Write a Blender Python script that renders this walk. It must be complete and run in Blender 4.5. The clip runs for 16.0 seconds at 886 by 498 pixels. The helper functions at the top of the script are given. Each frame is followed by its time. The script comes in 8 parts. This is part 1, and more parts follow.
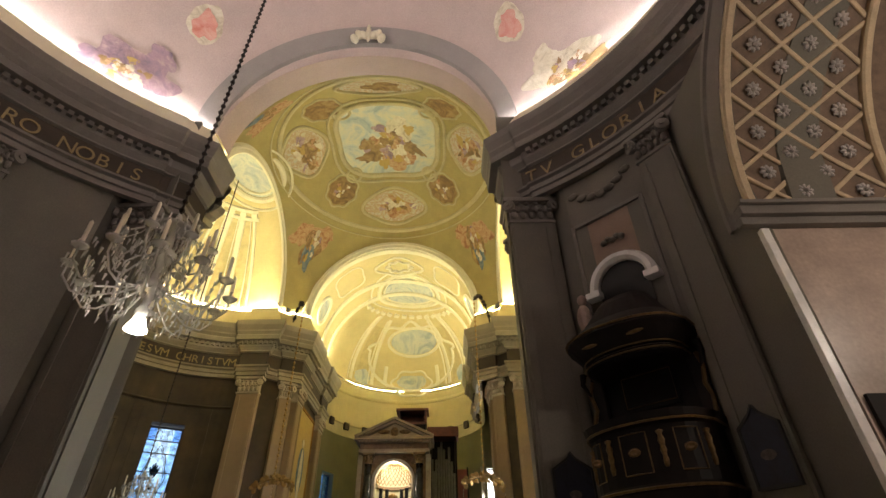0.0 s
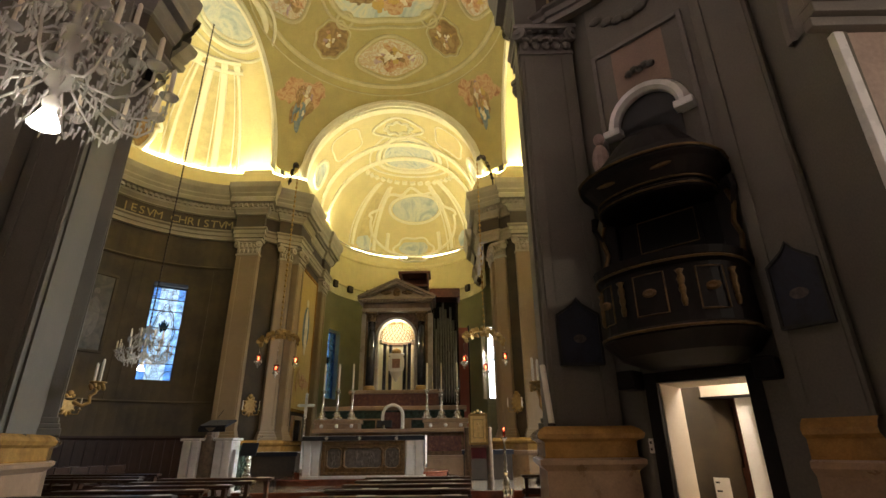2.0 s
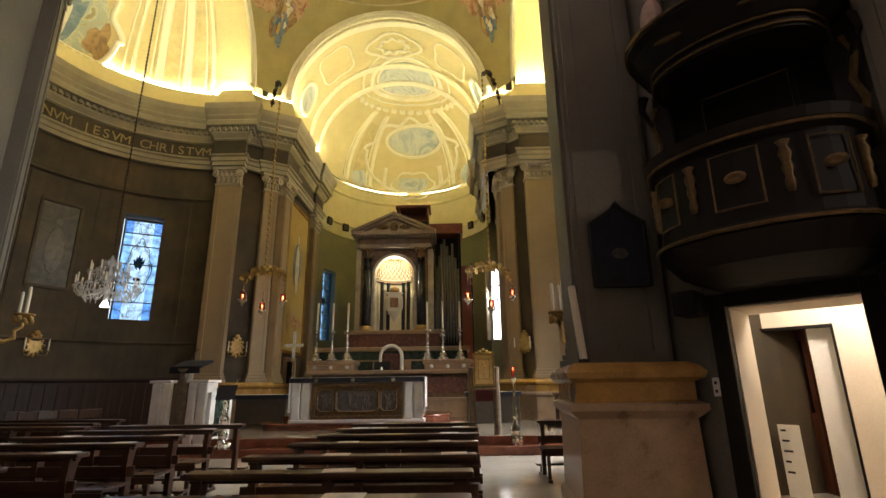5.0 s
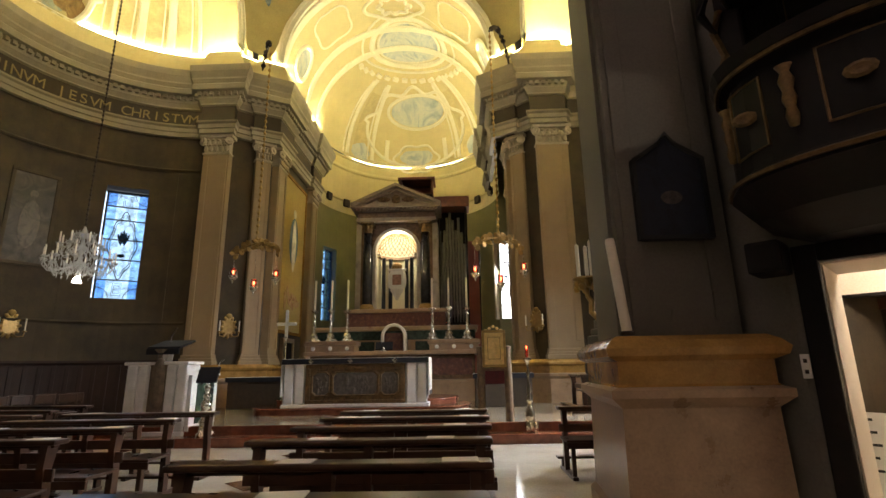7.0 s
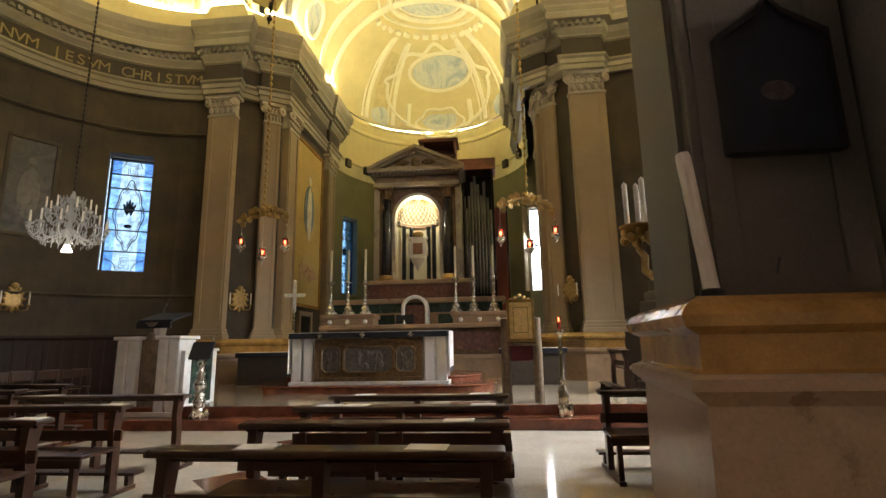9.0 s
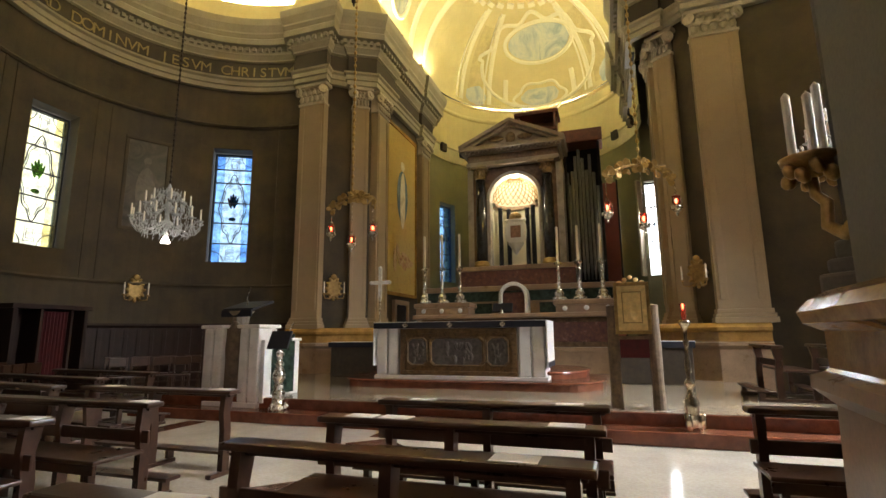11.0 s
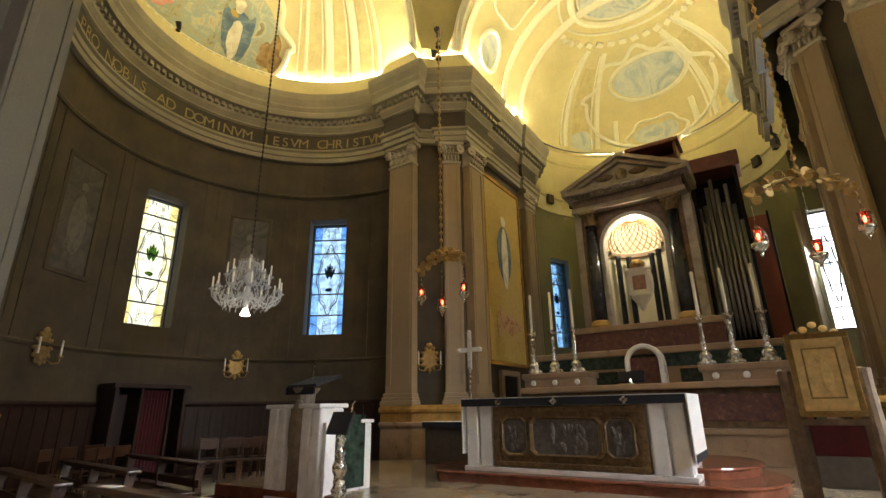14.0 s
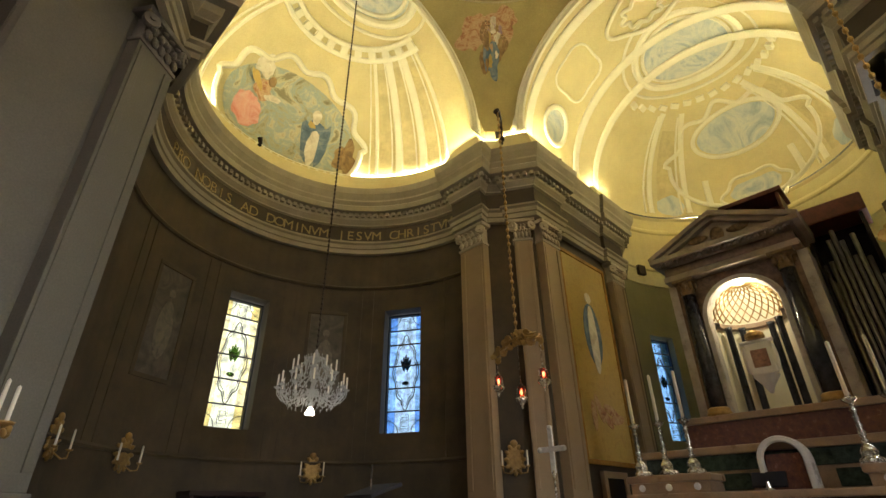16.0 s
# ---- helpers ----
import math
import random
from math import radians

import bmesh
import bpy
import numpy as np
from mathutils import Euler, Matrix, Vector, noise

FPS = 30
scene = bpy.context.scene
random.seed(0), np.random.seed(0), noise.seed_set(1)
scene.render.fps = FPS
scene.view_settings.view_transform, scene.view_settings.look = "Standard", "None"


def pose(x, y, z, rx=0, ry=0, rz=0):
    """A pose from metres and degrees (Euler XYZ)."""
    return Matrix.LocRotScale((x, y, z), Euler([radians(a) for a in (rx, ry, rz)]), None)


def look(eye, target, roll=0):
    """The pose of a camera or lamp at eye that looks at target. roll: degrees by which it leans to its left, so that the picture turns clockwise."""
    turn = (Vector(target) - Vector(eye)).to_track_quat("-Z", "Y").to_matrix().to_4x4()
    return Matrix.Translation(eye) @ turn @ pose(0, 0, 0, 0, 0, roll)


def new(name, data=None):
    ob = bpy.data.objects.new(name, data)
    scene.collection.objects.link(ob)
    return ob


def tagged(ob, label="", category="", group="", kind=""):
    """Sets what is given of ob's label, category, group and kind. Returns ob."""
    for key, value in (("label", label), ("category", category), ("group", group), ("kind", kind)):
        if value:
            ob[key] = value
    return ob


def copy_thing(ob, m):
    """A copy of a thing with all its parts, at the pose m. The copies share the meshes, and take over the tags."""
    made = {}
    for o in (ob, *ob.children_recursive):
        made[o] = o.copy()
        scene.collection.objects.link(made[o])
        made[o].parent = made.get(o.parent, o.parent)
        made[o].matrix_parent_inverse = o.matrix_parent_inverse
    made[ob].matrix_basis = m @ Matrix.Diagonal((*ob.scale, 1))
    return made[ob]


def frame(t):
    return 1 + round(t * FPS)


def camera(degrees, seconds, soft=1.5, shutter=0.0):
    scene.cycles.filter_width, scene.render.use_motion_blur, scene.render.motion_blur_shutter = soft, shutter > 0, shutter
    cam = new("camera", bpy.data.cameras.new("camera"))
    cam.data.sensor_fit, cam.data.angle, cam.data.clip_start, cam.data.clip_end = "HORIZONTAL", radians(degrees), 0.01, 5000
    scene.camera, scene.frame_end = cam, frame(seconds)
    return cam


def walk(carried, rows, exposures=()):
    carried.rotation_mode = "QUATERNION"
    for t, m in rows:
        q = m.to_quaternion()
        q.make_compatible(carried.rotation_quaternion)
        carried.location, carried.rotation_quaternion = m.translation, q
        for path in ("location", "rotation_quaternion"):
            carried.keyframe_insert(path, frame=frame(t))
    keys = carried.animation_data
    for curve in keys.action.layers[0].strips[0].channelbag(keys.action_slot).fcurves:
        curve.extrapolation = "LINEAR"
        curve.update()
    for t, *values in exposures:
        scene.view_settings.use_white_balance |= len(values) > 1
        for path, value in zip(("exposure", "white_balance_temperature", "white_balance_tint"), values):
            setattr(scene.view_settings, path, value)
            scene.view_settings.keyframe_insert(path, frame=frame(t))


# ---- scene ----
cam = camera(84.0, 16.0, soft=1.5)
METRES, EYE = 9.5, 1.4
ROWS = [
    (0.0, 0.0, 0.0, 0.0, 0.51, 36.12, 0.7),
    (0.5, 0.0039, 0.0253, -0.0008, 0.65, 32.48, 0.7),
    (1.0, 0.0001, 0.0533, -0.0041, 0.74, 28.05, 0.58),
    (1.5, 0.0005, 0.0777, -0.0072, 0.76, 24.25, 0.58),
    (2.0, 0.005, 0.1116, -0.0066, 0.82, 21.74, 0.6),
    (2.5, 0.0015, 0.1427, -0.0074, 0.87, 20.41, 0.63),
    (3.0, 0.002, 0.1747, -0.0083, 0.94, 19.14, 0.69),
    (3.5, 0.0053, 0.2053, -0.0064, 0.99, 17.91, 0.78),
    (4.0, 0.0035, 0.2379, -0.0077, 1.05, 17.09, 0.77),
    (6.5, 0.0087, 0.4016, -0.005, 1.55, 14.04, 0.92),
    (7.0, 0.0067, 0.4338, -0.0075, 1.95, 13.68, 0.98),
    (7.5, 0.0089, 0.4668, -0.0079, 2.5, 13.08, 1.08),
    (8.0, 0.0166, 0.5041, -0.0071, 3.25, 12.16, 1.09),
    (8.5, 0.0203, 0.5384, -0.0085, 3.98, 11.46, 1.08),
    (9.0, 0.0263, 0.5762, -0.0063, 5.67, 10.84, 1.03),
    (9.5, 0.0359, 0.6097, -0.006, 8.57, 10.41, 0.81),
    (12.0, 0.0454, 0.7723, -0.0008, 24.07, 10.48, 0.78),
    (12.5, 0.0449, 0.804, 0.0011, 26.41, 11.31, 0.97),
    (13.0, 0.0404, 0.8364, 0.0015, 29.22, 12.6, 0.88),
    (13.5, 0.0387, 0.8656, 0.0039, 31.55, 15.08, 0.87),
    (14.0, 0.0426, 0.8959, 0.0057, 33.52, 18.02, 0.84),
    (14.5, 0.0424, 0.9227, 0.0062, 35.27, 19.75, 0.92),
    (15.0, 0.0427, 0.9513, 0.0105, 37.63, 21.88, 0.92),
    (15.5, 0.0459, 0.9734, 0.0158, 40.54, 25.06, 0.58),
    (16.0, 0.0433, 0.9906, 0.0219, 45.18, 28.3, 0.59),
]
walk(cam, [(t, pose(0, 0, EYE) @ pose(METRES * x, METRES * y, METRES * z, 90 + pitch, roll, yaw)) for t, x, y, z, yaw, pitch, roll in ROWS],
     exposures=[(0.0, 0.0), (4.0, 0.0), (8.0, 0.15), (12.5, 0.15), (14.5, -0.05), (16.0, -0.3)])

# ---- the plan ----
AX = -2.3            # the church's long axis
YC = 14.6            # middle of the crossing
ROT_Y, ROT_R = 1.8, 8.0      # round bay in which the walk begins
EX_X, EX_R = AX - 5.7, 4.35  # transept exedra
AP_X, AP_Y, AP_R = -2.15, 25.0, 4.15       # apse
Z_CAP, Z_ARC, Z_FRI, Z_BED, Z_COR, Z_ATT = 8.9, 9.3, 9.85, 10.27, 11.1, 11.95

# ---- light ----
world = bpy.data.worlds.new("sky")
scene.world = world
world.use_nodes = True
sky = world.node_tree.nodes.new("ShaderNodeTexSky")
sky.sky_type, sky.sun_disc, sky.sun_elevation, sky.sun_rotation = "NISHITA", False, radians(40), radians(250)
world.node_tree.links.new(sky.outputs[0], world.node_tree.nodes["Background"].inputs[0])
world.node_tree.nodes["Background"].inputs[1].default_value = 0.12
STRIP_GOLD, STRIP_WHITE = 180.0, 96.0


# ---- mesh helpers ----
def part(name, bm, material, parent=None, label="", smooth=False):
    me = bpy.data.meshes.new(name)
    bmesh.ops.recalc_face_normals(bm, faces=bm.faces[:])
    bm.to_mesh(me)
    bm.free()
    if smooth:
        for p in me.polygons:
            p.use_smooth = True
    me.materials.append(material)
    ob = new(name, me)
    if parent is not None:
        ob.parent = parent
    if label:
        ob["label"] = label
    return ob


def thing(name, m, label, category, group="", kind=""):
    ob = new(name)
    ob.empty_display_size = 0.1
    ob.matrix_basis = m
    return tagged(ob, label, category, group, kind)


def structure(name, bm, material, label="", smooth=False):
    return tagged(part(name, bm, material, None, "", smooth), label or name.replace("_", " "), "", "", "structure")


def quads(bm, rows, closed=False):
    """Skin a grid of points given row by row."""
    vs = [[bm.verts.new(p) for p in r] for r in rows]
    for a, b in zip(vs, vs[1:]):
        n = len(a)
        for i in range(n if closed else n - 1):
            j = (i + 1) % n
            try:
                bm.faces.new((a[i], a[j], b[j], b[i]))
            except ValueError:
                pass
    return vs


def box(bm, x0, x1, y0, y1, z0, z1, bevel=0.0, m=None):
    g = bmesh.ops.create_cube(bm, size=1.0, matrix=Matrix.Translation(((x0 + x1) / 2, (y0 + y1) / 2, (z0 + z1) / 2)) @ Matrix.Diagonal((x1 - x0, y1 - y0, z1 - z0, 1)))
    vs = g["verts"]
    if bevel:
        es = list({e for v in vs for e in v.link_edges})
        vs = bmesh.ops.bevel(bm, geom=es, offset=bevel, segments=2, affect="EDGES", profile=0.6)["verts"]
    if m is not None:
        bmesh.ops.transform(bm, matrix=m, verts=list({v for v in vs}))
    return vs


def lathe(bm, prof, seg=20, m=None, a0=0.0, a1=360.0):
    full = abs(a1 - a0) >= 359.9
    n = seg if full else seg + 1
    rows = []
    for r, z in prof:
        row = []
        for i in range(n):
            a = radians(a0 + (a1 - a0) * i / seg)
            p = Vector((r * math.cos(a), r * math.sin(a), z))
            row.append(m @ p if m is not None else p)
        rows.append(row)
    quads(bm, rows, closed=full)
    if full:
        for row in (rows[0], rows[-1]):
            if (row[0] - row[n // 2]).length > 1e-4:
                bm.faces.new([bm.verts.new(p) for p in row])


def tube(bm, pts, r, seg=6, r_end=None):
    pts = [Vector(p) for p in pts]
    rows = []
    up = Vector((0.123, 0.31, 0.94)).normalized()
    for i, p in enumerate(pts):
        d = (pts[min(i + 1, len(pts) - 1)] - pts[max(i - 1, 0)]).normalized()
        a = d.cross(up)
        if a.length < 0.05:
            a = d.cross(Vector((1, 0, 0)))
        a.normalize()
        b = d.cross(a)
        rr = r if r_end is None else r + (r_end - r) * i / (len(pts) - 1)
        rows.append([p + a * rr * math.cos(2 * math.pi * k / seg) + b * rr * math.sin(2 * math.pi * k / seg) for k in range(seg)])
    vs = quads(bm, rows, closed=True)
    bm.faces.new(vs[0])
    bm.faces.new(vs[-1])


def offset_path(path, o, closed=False):
    """Shift a plan line by o to its left, mitred."""
    n = len(path)
    out = []
    for i in range(n):
        ps = []
        for a, b in ((i - 1, i), (i, i + 1)):
            if closed or (a >= 0 and b < n):
                d = Vector(path[b % n]) - Vector(path[a % n])
                if d.length > 1e-6:
                    d.normalize()
                    ps.append(Vector((-d.y, d.x)))
        m = sum(ps, Vector((0, 0))).normalized()
        out.append(Vector(path[i]) + m * (o / max(0.35, m.dot(ps[0]))))
    return out


def sweep(bm, path, prof, closed=False, shut=False):
    """Run a profile of (offset to the left, z) along a plan line."""
    cols = [offset_path(path, o, closed) for o, z in prof]
    rows = [[(cols[k][i].x, cols[k][i].y, prof[k][1]) for k in range(len(prof))] for i in range(len(path))]
    if closed:
        rows.append(rows[0])
    vs = quads(bm, rows, closed=shut)
    if shut and not closed:
        bm.faces.new(vs[0])
        bm.faces.new(vs[-1])


def arc(cx, cy, r, a0, a1, n):
    return [(cx + r * math.cos(radians(a0 + (a1 - a0) * i / n)), cy + r * math.sin(radians(a0 + (a1 - a0) * i / n))) for i in range(n + 1)]


def mirrored(path):
    return [(2 * AX - x, y) for x, y in reversed(path)]


def curved_wall(bm, cx, cy, r, thick, a0, a1, z0, z1, holes=(), n=48):
    """A round wall seen from inside, with square openings (a0, a1, z0, z1) right through it."""
    cuts = sorted({a0 + (a1 - a0) * i / n for i in range(n + 1)} | {h[k] for h in holes for k in (0, 1)})
    zs = sorted({z0, z1} | {h[k] for h in holes for k in (2, 3)})

    def pt(a, rr, z):
        return (cx + rr * math.cos(radians(a)), cy + rr * math.sin(radians(a)), z)

    def solid(i, j):
        if i < 0 or j < 0 or i >= len(cuts) - 1 or j >= len(zs) - 1:
            return False
        a, z = (cuts[i] + cuts[i + 1]) / 2, (zs[j] + zs[j + 1]) / 2
        return not any(h[0] < a < h[1] and h[2] < z < h[3] for h in holes)

    def face(*ps):
        bm.faces.new([bm.verts.new(p) for p in ps])

    for i in range(len(cuts) - 1):
        for j in range(len(zs) - 1):
            if not solid(i, j):
                continue
            a, b, z, y = cuts[i], cuts[i + 1], zs[j], zs[j + 1]
            face(pt(a, r, z), pt(b, r, z), pt(b, r, y), pt(a, r, y))
            face(pt(a, r + thick, z), pt(b, r + thick, z), pt(b, r + thick, y), pt(a, r + thick, y))
            for di, dj, q in ((-1, 0, ((a, z), (a, y))), (1, 0, ((b, z), (b, y))), (0, -1, ((a, z), (b, z))), (0, 1, ((a, y), (b, y)))):
                if not solid(i + di, j + dj):
                    face(pt(q[0][0], r, q[0][1]), pt(q[1][0], r, q[1][1]), pt(q[1][0], r + thick, q[1][1]), pt(q[0][0], r + thick, q[0][1]))
    bmesh.ops.remove_doubles(bm, verts=bm.verts[:], dist=1e-4)


# ---- materials ----
def mat(name, col, rough=0.6, metal=0.0, var=0.18, scale=2.5, bump=0.15, grain=60.0, col2=None, stain=0.0, coat=0.0, gloss=0.5):
    m = bpy.data.materials.new(name)
    m.use_nodes = True
    nt = m.node_tree
    N, L = nt.nodes, nt.links
    b = N["Principled BSDF"]
    tc = N.new("ShaderNodeTexCoord")
    n1 = N.new("ShaderNodeTexNoise")
    n1.inputs["Scale"].default_value, n1.inputs["Detail"].default_value, n1.inputs["Roughness"].default_value = scale, 8, 0.65
    L.new(tc.outputs["Object"], n1.inputs["Vector"])
    ramp = N.new("ShaderNodeValToRGB")
    c2 = col2 or tuple(c * (1 - 2 * var) for c in col)
    ramp.color_ramp.elements[0].position, ramp.color_ramp.elements[1].position = 0.32, 0.68
    ramp.color_ramp.elements[0].color, ramp.color_ramp.elements[1].color = (*c2, 1), (*col, 1)
    L.new(n1.outputs["Fac"], ramp.inputs["Fac"])
    n2 = N.new("ShaderNodeTexNoise")
    n2.inputs["Scale"].default_value, n2.inputs["Detail"].default_value = grain, 4
    L.new(tc.outputs["Object"], n2.inputs["Vector"])
    mix = N.new("ShaderNodeMix")
    mix.data_type, mix.blend_type = "RGBA", "OVERLAY"
    mix.inputs["Factor"].default_value = 0.25 + stain
    L.new(ramp.outputs["Color"], mix.inputs["A"])
    L.new(n2.outputs["Fac"], mix.inputs["B"])
    L.new(mix.outputs["Result"], b.inputs["Base Color"])
    bp = N.new("ShaderNodeBump")
    bp.inputs["Strength"].default_value, bp.inputs["Distance"].default_value = bump, 0.01
    L.new(n2.outputs["Fac"], bp.inputs["Height"])
    L.new(bp.outputs["Normal"], b.inputs["Normal"])
    mr = N.new("ShaderNodeMapRange")
    mr.inputs["To Min"].default_value, mr.inputs["To Max"].default_value = max(0.03, rough - 0.1), min(1, rough + 0.1)
    L.new(n1.outputs["Fac"], mr.inputs["Value"])
    L.new(mr.outputs["Result"], b.inputs["Roughness"])
    b.inputs["Metallic"].default_value = metal
    b.inputs["Coat Weight"].default_value = coat
    b.inputs["Specular IOR Level"].default_value = gloss
    return m


def glow(name, col, strength):
    m = bpy.data.materials.new(name)
    m.use_nodes = True
    b = m.node_tree.nodes["Principled BSDF"]
    b.inputs["Base Color"].default_value = (*col, 1)
    b.inputs["Emission Color"].default_value, b.inputs["Emission Strength"].default_value = (*col, 1), strength
    return m


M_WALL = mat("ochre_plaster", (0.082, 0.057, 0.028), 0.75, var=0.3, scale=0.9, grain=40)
M_PIL = mat("tan_pilaster_paint", (0.33, 0.235, 0.135), 0.55, var=0.10, scale=1.2, grain=50)
M_GREY = mat("grey_plaster", (0.150, 0.138, 0.112), 0.7, var=0.10, scale=0.8, grain=40)
M_ENT = mat("cream_stone_moulding", (0.36, 0.31, 0.22), 0.6, var=0.12, scale=1.5, grain=40)
M_ENTG = mat("grey_moulding", (0.19, 0.170, 0.152), 0.6, var=0.12, scale=1.5, grain=40)
M_FRIEZE = mat("dark_frieze", (0.05, 0.034, 0.02), 0.7, var=0.15, scale=3)
M_VAULT = mat("cream_vault_paint", (0.70, 0.60, 0.31), 0.8, var=0.08, scale=0.8, grain=30)
M_PINK = mat("pink_vault_paint", (0.62, 0.50, 0.46), 0.8, var=0.08, scale=0.6, grain=30)
M_FLOOR = mat("pale_marble_floor", (0.62, 0.56, 0.48), 0.10, var=0.10, scale=1.6, bump=0.02, grain=30)
M_RED = mat("red_marble", (0.26, 0.09, 0.05), 0.18, var=0.25, scale=5, bump=0.02, grain=70)
M_WHITE = mat("white_marble", (0.82, 0.82, 0.82), 0.28, var=0.03, scale=4, bump=0.02)
M_BROWN = mat("brown_marble", (0.22, 0.14, 0.08), 0.22, var=0.3, scale=7, bump=0.02)
M_DARK = mat("dark_marble", (0.035, 0.035, 0.04), 0.15, var=0.3, scale=8, bump=0.02)
M_WOOD = mat("walnut_wood", (0.064, 0.027, 0.014), 0.3, var=0.25, scale=6, bump=0.08, grain=25)
M_GOLD = mat("gilded_metal", (0.50, 0.33, 0.13), 0.42, 0.9, var=0.2, scale=12, bump=0.2)
M_GLOW_Y = glow("warm_strip_light", (0.97, 0.88, 0.53), STRIP_GOLD)
M_GLOW_W = glow("white_strip_light", (1.0, 0.93, 0.90), STRIP_WHITE)
M_TAN = mat("tan_marble", (0.40, 0.27, 0.17), 0.3, var=0.16, scale=3, bump=0.03, grain=40)
M_OCHRE = mat("yellow_marble", (0.45, 0.25, 0.07), 0.22, var=0.22, scale=4, bump=0.02, grain=50)
M_DOME = mat("olive_gold_vault_paint", (0.46, 0.38, 0.155), 0.8, var=0.10, scale=1.2, grain=30)
M_RIB = mat("ivory_stucco", (0.84, 0.79, 0.60), 0.75, var=0.05, scale=2, grain=40)
M_OLIVE = mat("olive_band_paint", (0.62, 0.55, 0.32), 0.8, var=0.1, scale=2)
M_SILVER = mat("worn_silver", (0.74, 0.70, 0.60), 0.27, 1.0, var=0.15, scale=15, bump=0.15)
M_IRON = mat("dark_iron", (0.05, 0.04, 0.035), 0.5, 0.8, var=0.2, scale=10)
M_BLACK = mat("black_cloth", (0.012, 0.012, 0.02), 0.85, var=0.2, scale=30, bump=0.2, grain=200)
M_LINEN = mat("white_linen", (0.82, 0.80, 0.78), 0.8, var=0.04, scale=6, bump=0.2, grain=150)
M_WAX = mat("white_wax", (0.85, 0.80, 0.68), 0.45, var=0.04, scale=6, bump=0.02)
M_PAPER = mat("white_paper", (0.80, 0.79, 0.77), 0.8, var=0.03, scale=5)
M_BRONZE = mat("carved_bronze_panel", (0.24, 0.15, 0.07), 0.4, 0.35, var=0.35, scale=14, bump=0.6, grain=45)
M_STONE = mat("dark_carved_stone", (0.16, 0.14, 0.13), 0.5, var=0.3, scale=16, bump=0.7, grain=50)
M_GREEN = mat("green_marble", (0.05, 0.08, 0.06), 0.2, var=0.4, scale=8, bump=0.02)
M_PEBBLE = mat("red_breccia", (0.20, 0.09, 0.06), 0.25, var=0.3, scale=9, bump=0.03, col2=(0.10, 0.05, 0.05))
M_DADO = mat("dark_red_panelling", (0.034, 0.014, 0.009), 0.55, var=0.25, scale=5, bump=0.08, grain=30, gloss=0.3)
M_DKWOOD = mat("black_walnut", (0.010, 0.006, 0.005), 0.6, var=0.3, scale=7, bump=0.1, grain=30, gloss=0.25)
M_REDWOOD = mat("mahogany_wood", (0.16, 0.045, 0.022), 0.35, var=0.25, scale=6, bump=0.08, grain=30)
M_PIPE = mat("organ_pipe_metal", (0.33, 0.32, 0.31), 0.34, 0.5, var=0.15, scale=6, bump=0.02)
M_CURT = mat("dark_red_curtain", (0.10, 0.012, 0.016), 0.9, var=0.2, scale=8, bump=0.2)
M_ROOM = mat("warm_white_wall_paint", (0.74, 0.66, 0.55), 0.7, var=0.03, scale=2)
M_LOG = mat("brown_bark_post", (0.20, 0.13, 0.075), 0.7, var=0.3, scale=9, bump=0.5, grain=30)
M_BEIGE = mat("beige_marble_panel", (0.48, 0.37, 0.31), 0.35, var=0.18, scale=1.4, bump=0.02, grain=20)
M_COFFER = mat("brown_coffer_ground", (0.20, 0.135, 0.095), 0.7, var=0.2, scale=6, grain=60)
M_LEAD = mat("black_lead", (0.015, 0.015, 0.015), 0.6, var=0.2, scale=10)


def fresco(name, cols, scale=0.9, rough=0.85):
    """Mottled paint in several colours, as of an old mural seen from far."""
    m = mat(name, cols[0], rough, grain=45)
    N, L = m.node_tree.nodes, m.node_tree.links
    ramp = next(n for n in N if n.bl_idname == "ShaderNodeValToRGB")
    noise_n = next(n for n in N if n.bl_idname == "ShaderNodeTexNoise" and n.inputs["Scale"].default_value == 2.5)
    noise_n.inputs["Scale"].default_value, noise_n.inputs["Distortion"].default_value, noise_n.inputs["Detail"].default_value = scale, 1.6, 6
    cr = ramp.color_ramp
    n = len(cols)
    cr.elements[0].position, cr.elements[0].color = 0.34, (*cols[0], 1)
    cr.elements[1].position, cr.elements[1].color = 0.66, (*cols[-1], 1)
    for i in range(1, n - 1):
        e = cr.elements.new(0.34 + 0.32 * i / (n - 1))
        e.color = (*cols[i], 1)
    return m


F_SKY = fresco("fresco_sky", [(0.34, 0.40, 0.42), (0.48, 0.52, 0.50), (0.62, 0.62, 0.52), (0.38, 0.44, 0.46)], 0.8)
F_GLORY = fresco("fresco_glory", [(0.34, 0.42, 0.44), (0.56, 0.60, 0.54), (0.70, 0.66, 0.48), (0.48, 0.54, 0.52)], 0.7)
F_RED = fresco("fresco_red_robe", [(0.28, 0.13, 0.07), (0.46, 0.24, 0.12), (0.58, 0.42, 0.24), (0.40, 0.18, 0.09)], 3.0)
F_BROWN = fresco("fresco_brown", [(0.16, 0.10, 0.05), (0.30, 0.19, 0.08), (0.42, 0.30, 0.14)], 1.8)
F_BLUE = fresco("fresco_blue_robe", [(0.07, 0.11, 0.16), (0.14, 0.20, 0.26), (0.26, 0.30, 0.30)], 2.0)
F_PALE = fresco("fresco_pale_robe", [(0.50, 0.44, 0.32), (0.70, 0.64, 0.5), (0.80, 0.76, 0.64)], 2.0)
F_MIX = fresco("fresco_crowd", [(0.52, 0.53, 0.48), (0.62, 0.57, 0.40), (0.48, 0.32, 0.18), (0.66, 0.62, 0.52), (0.34, 0.28, 0.18)], 2.4)
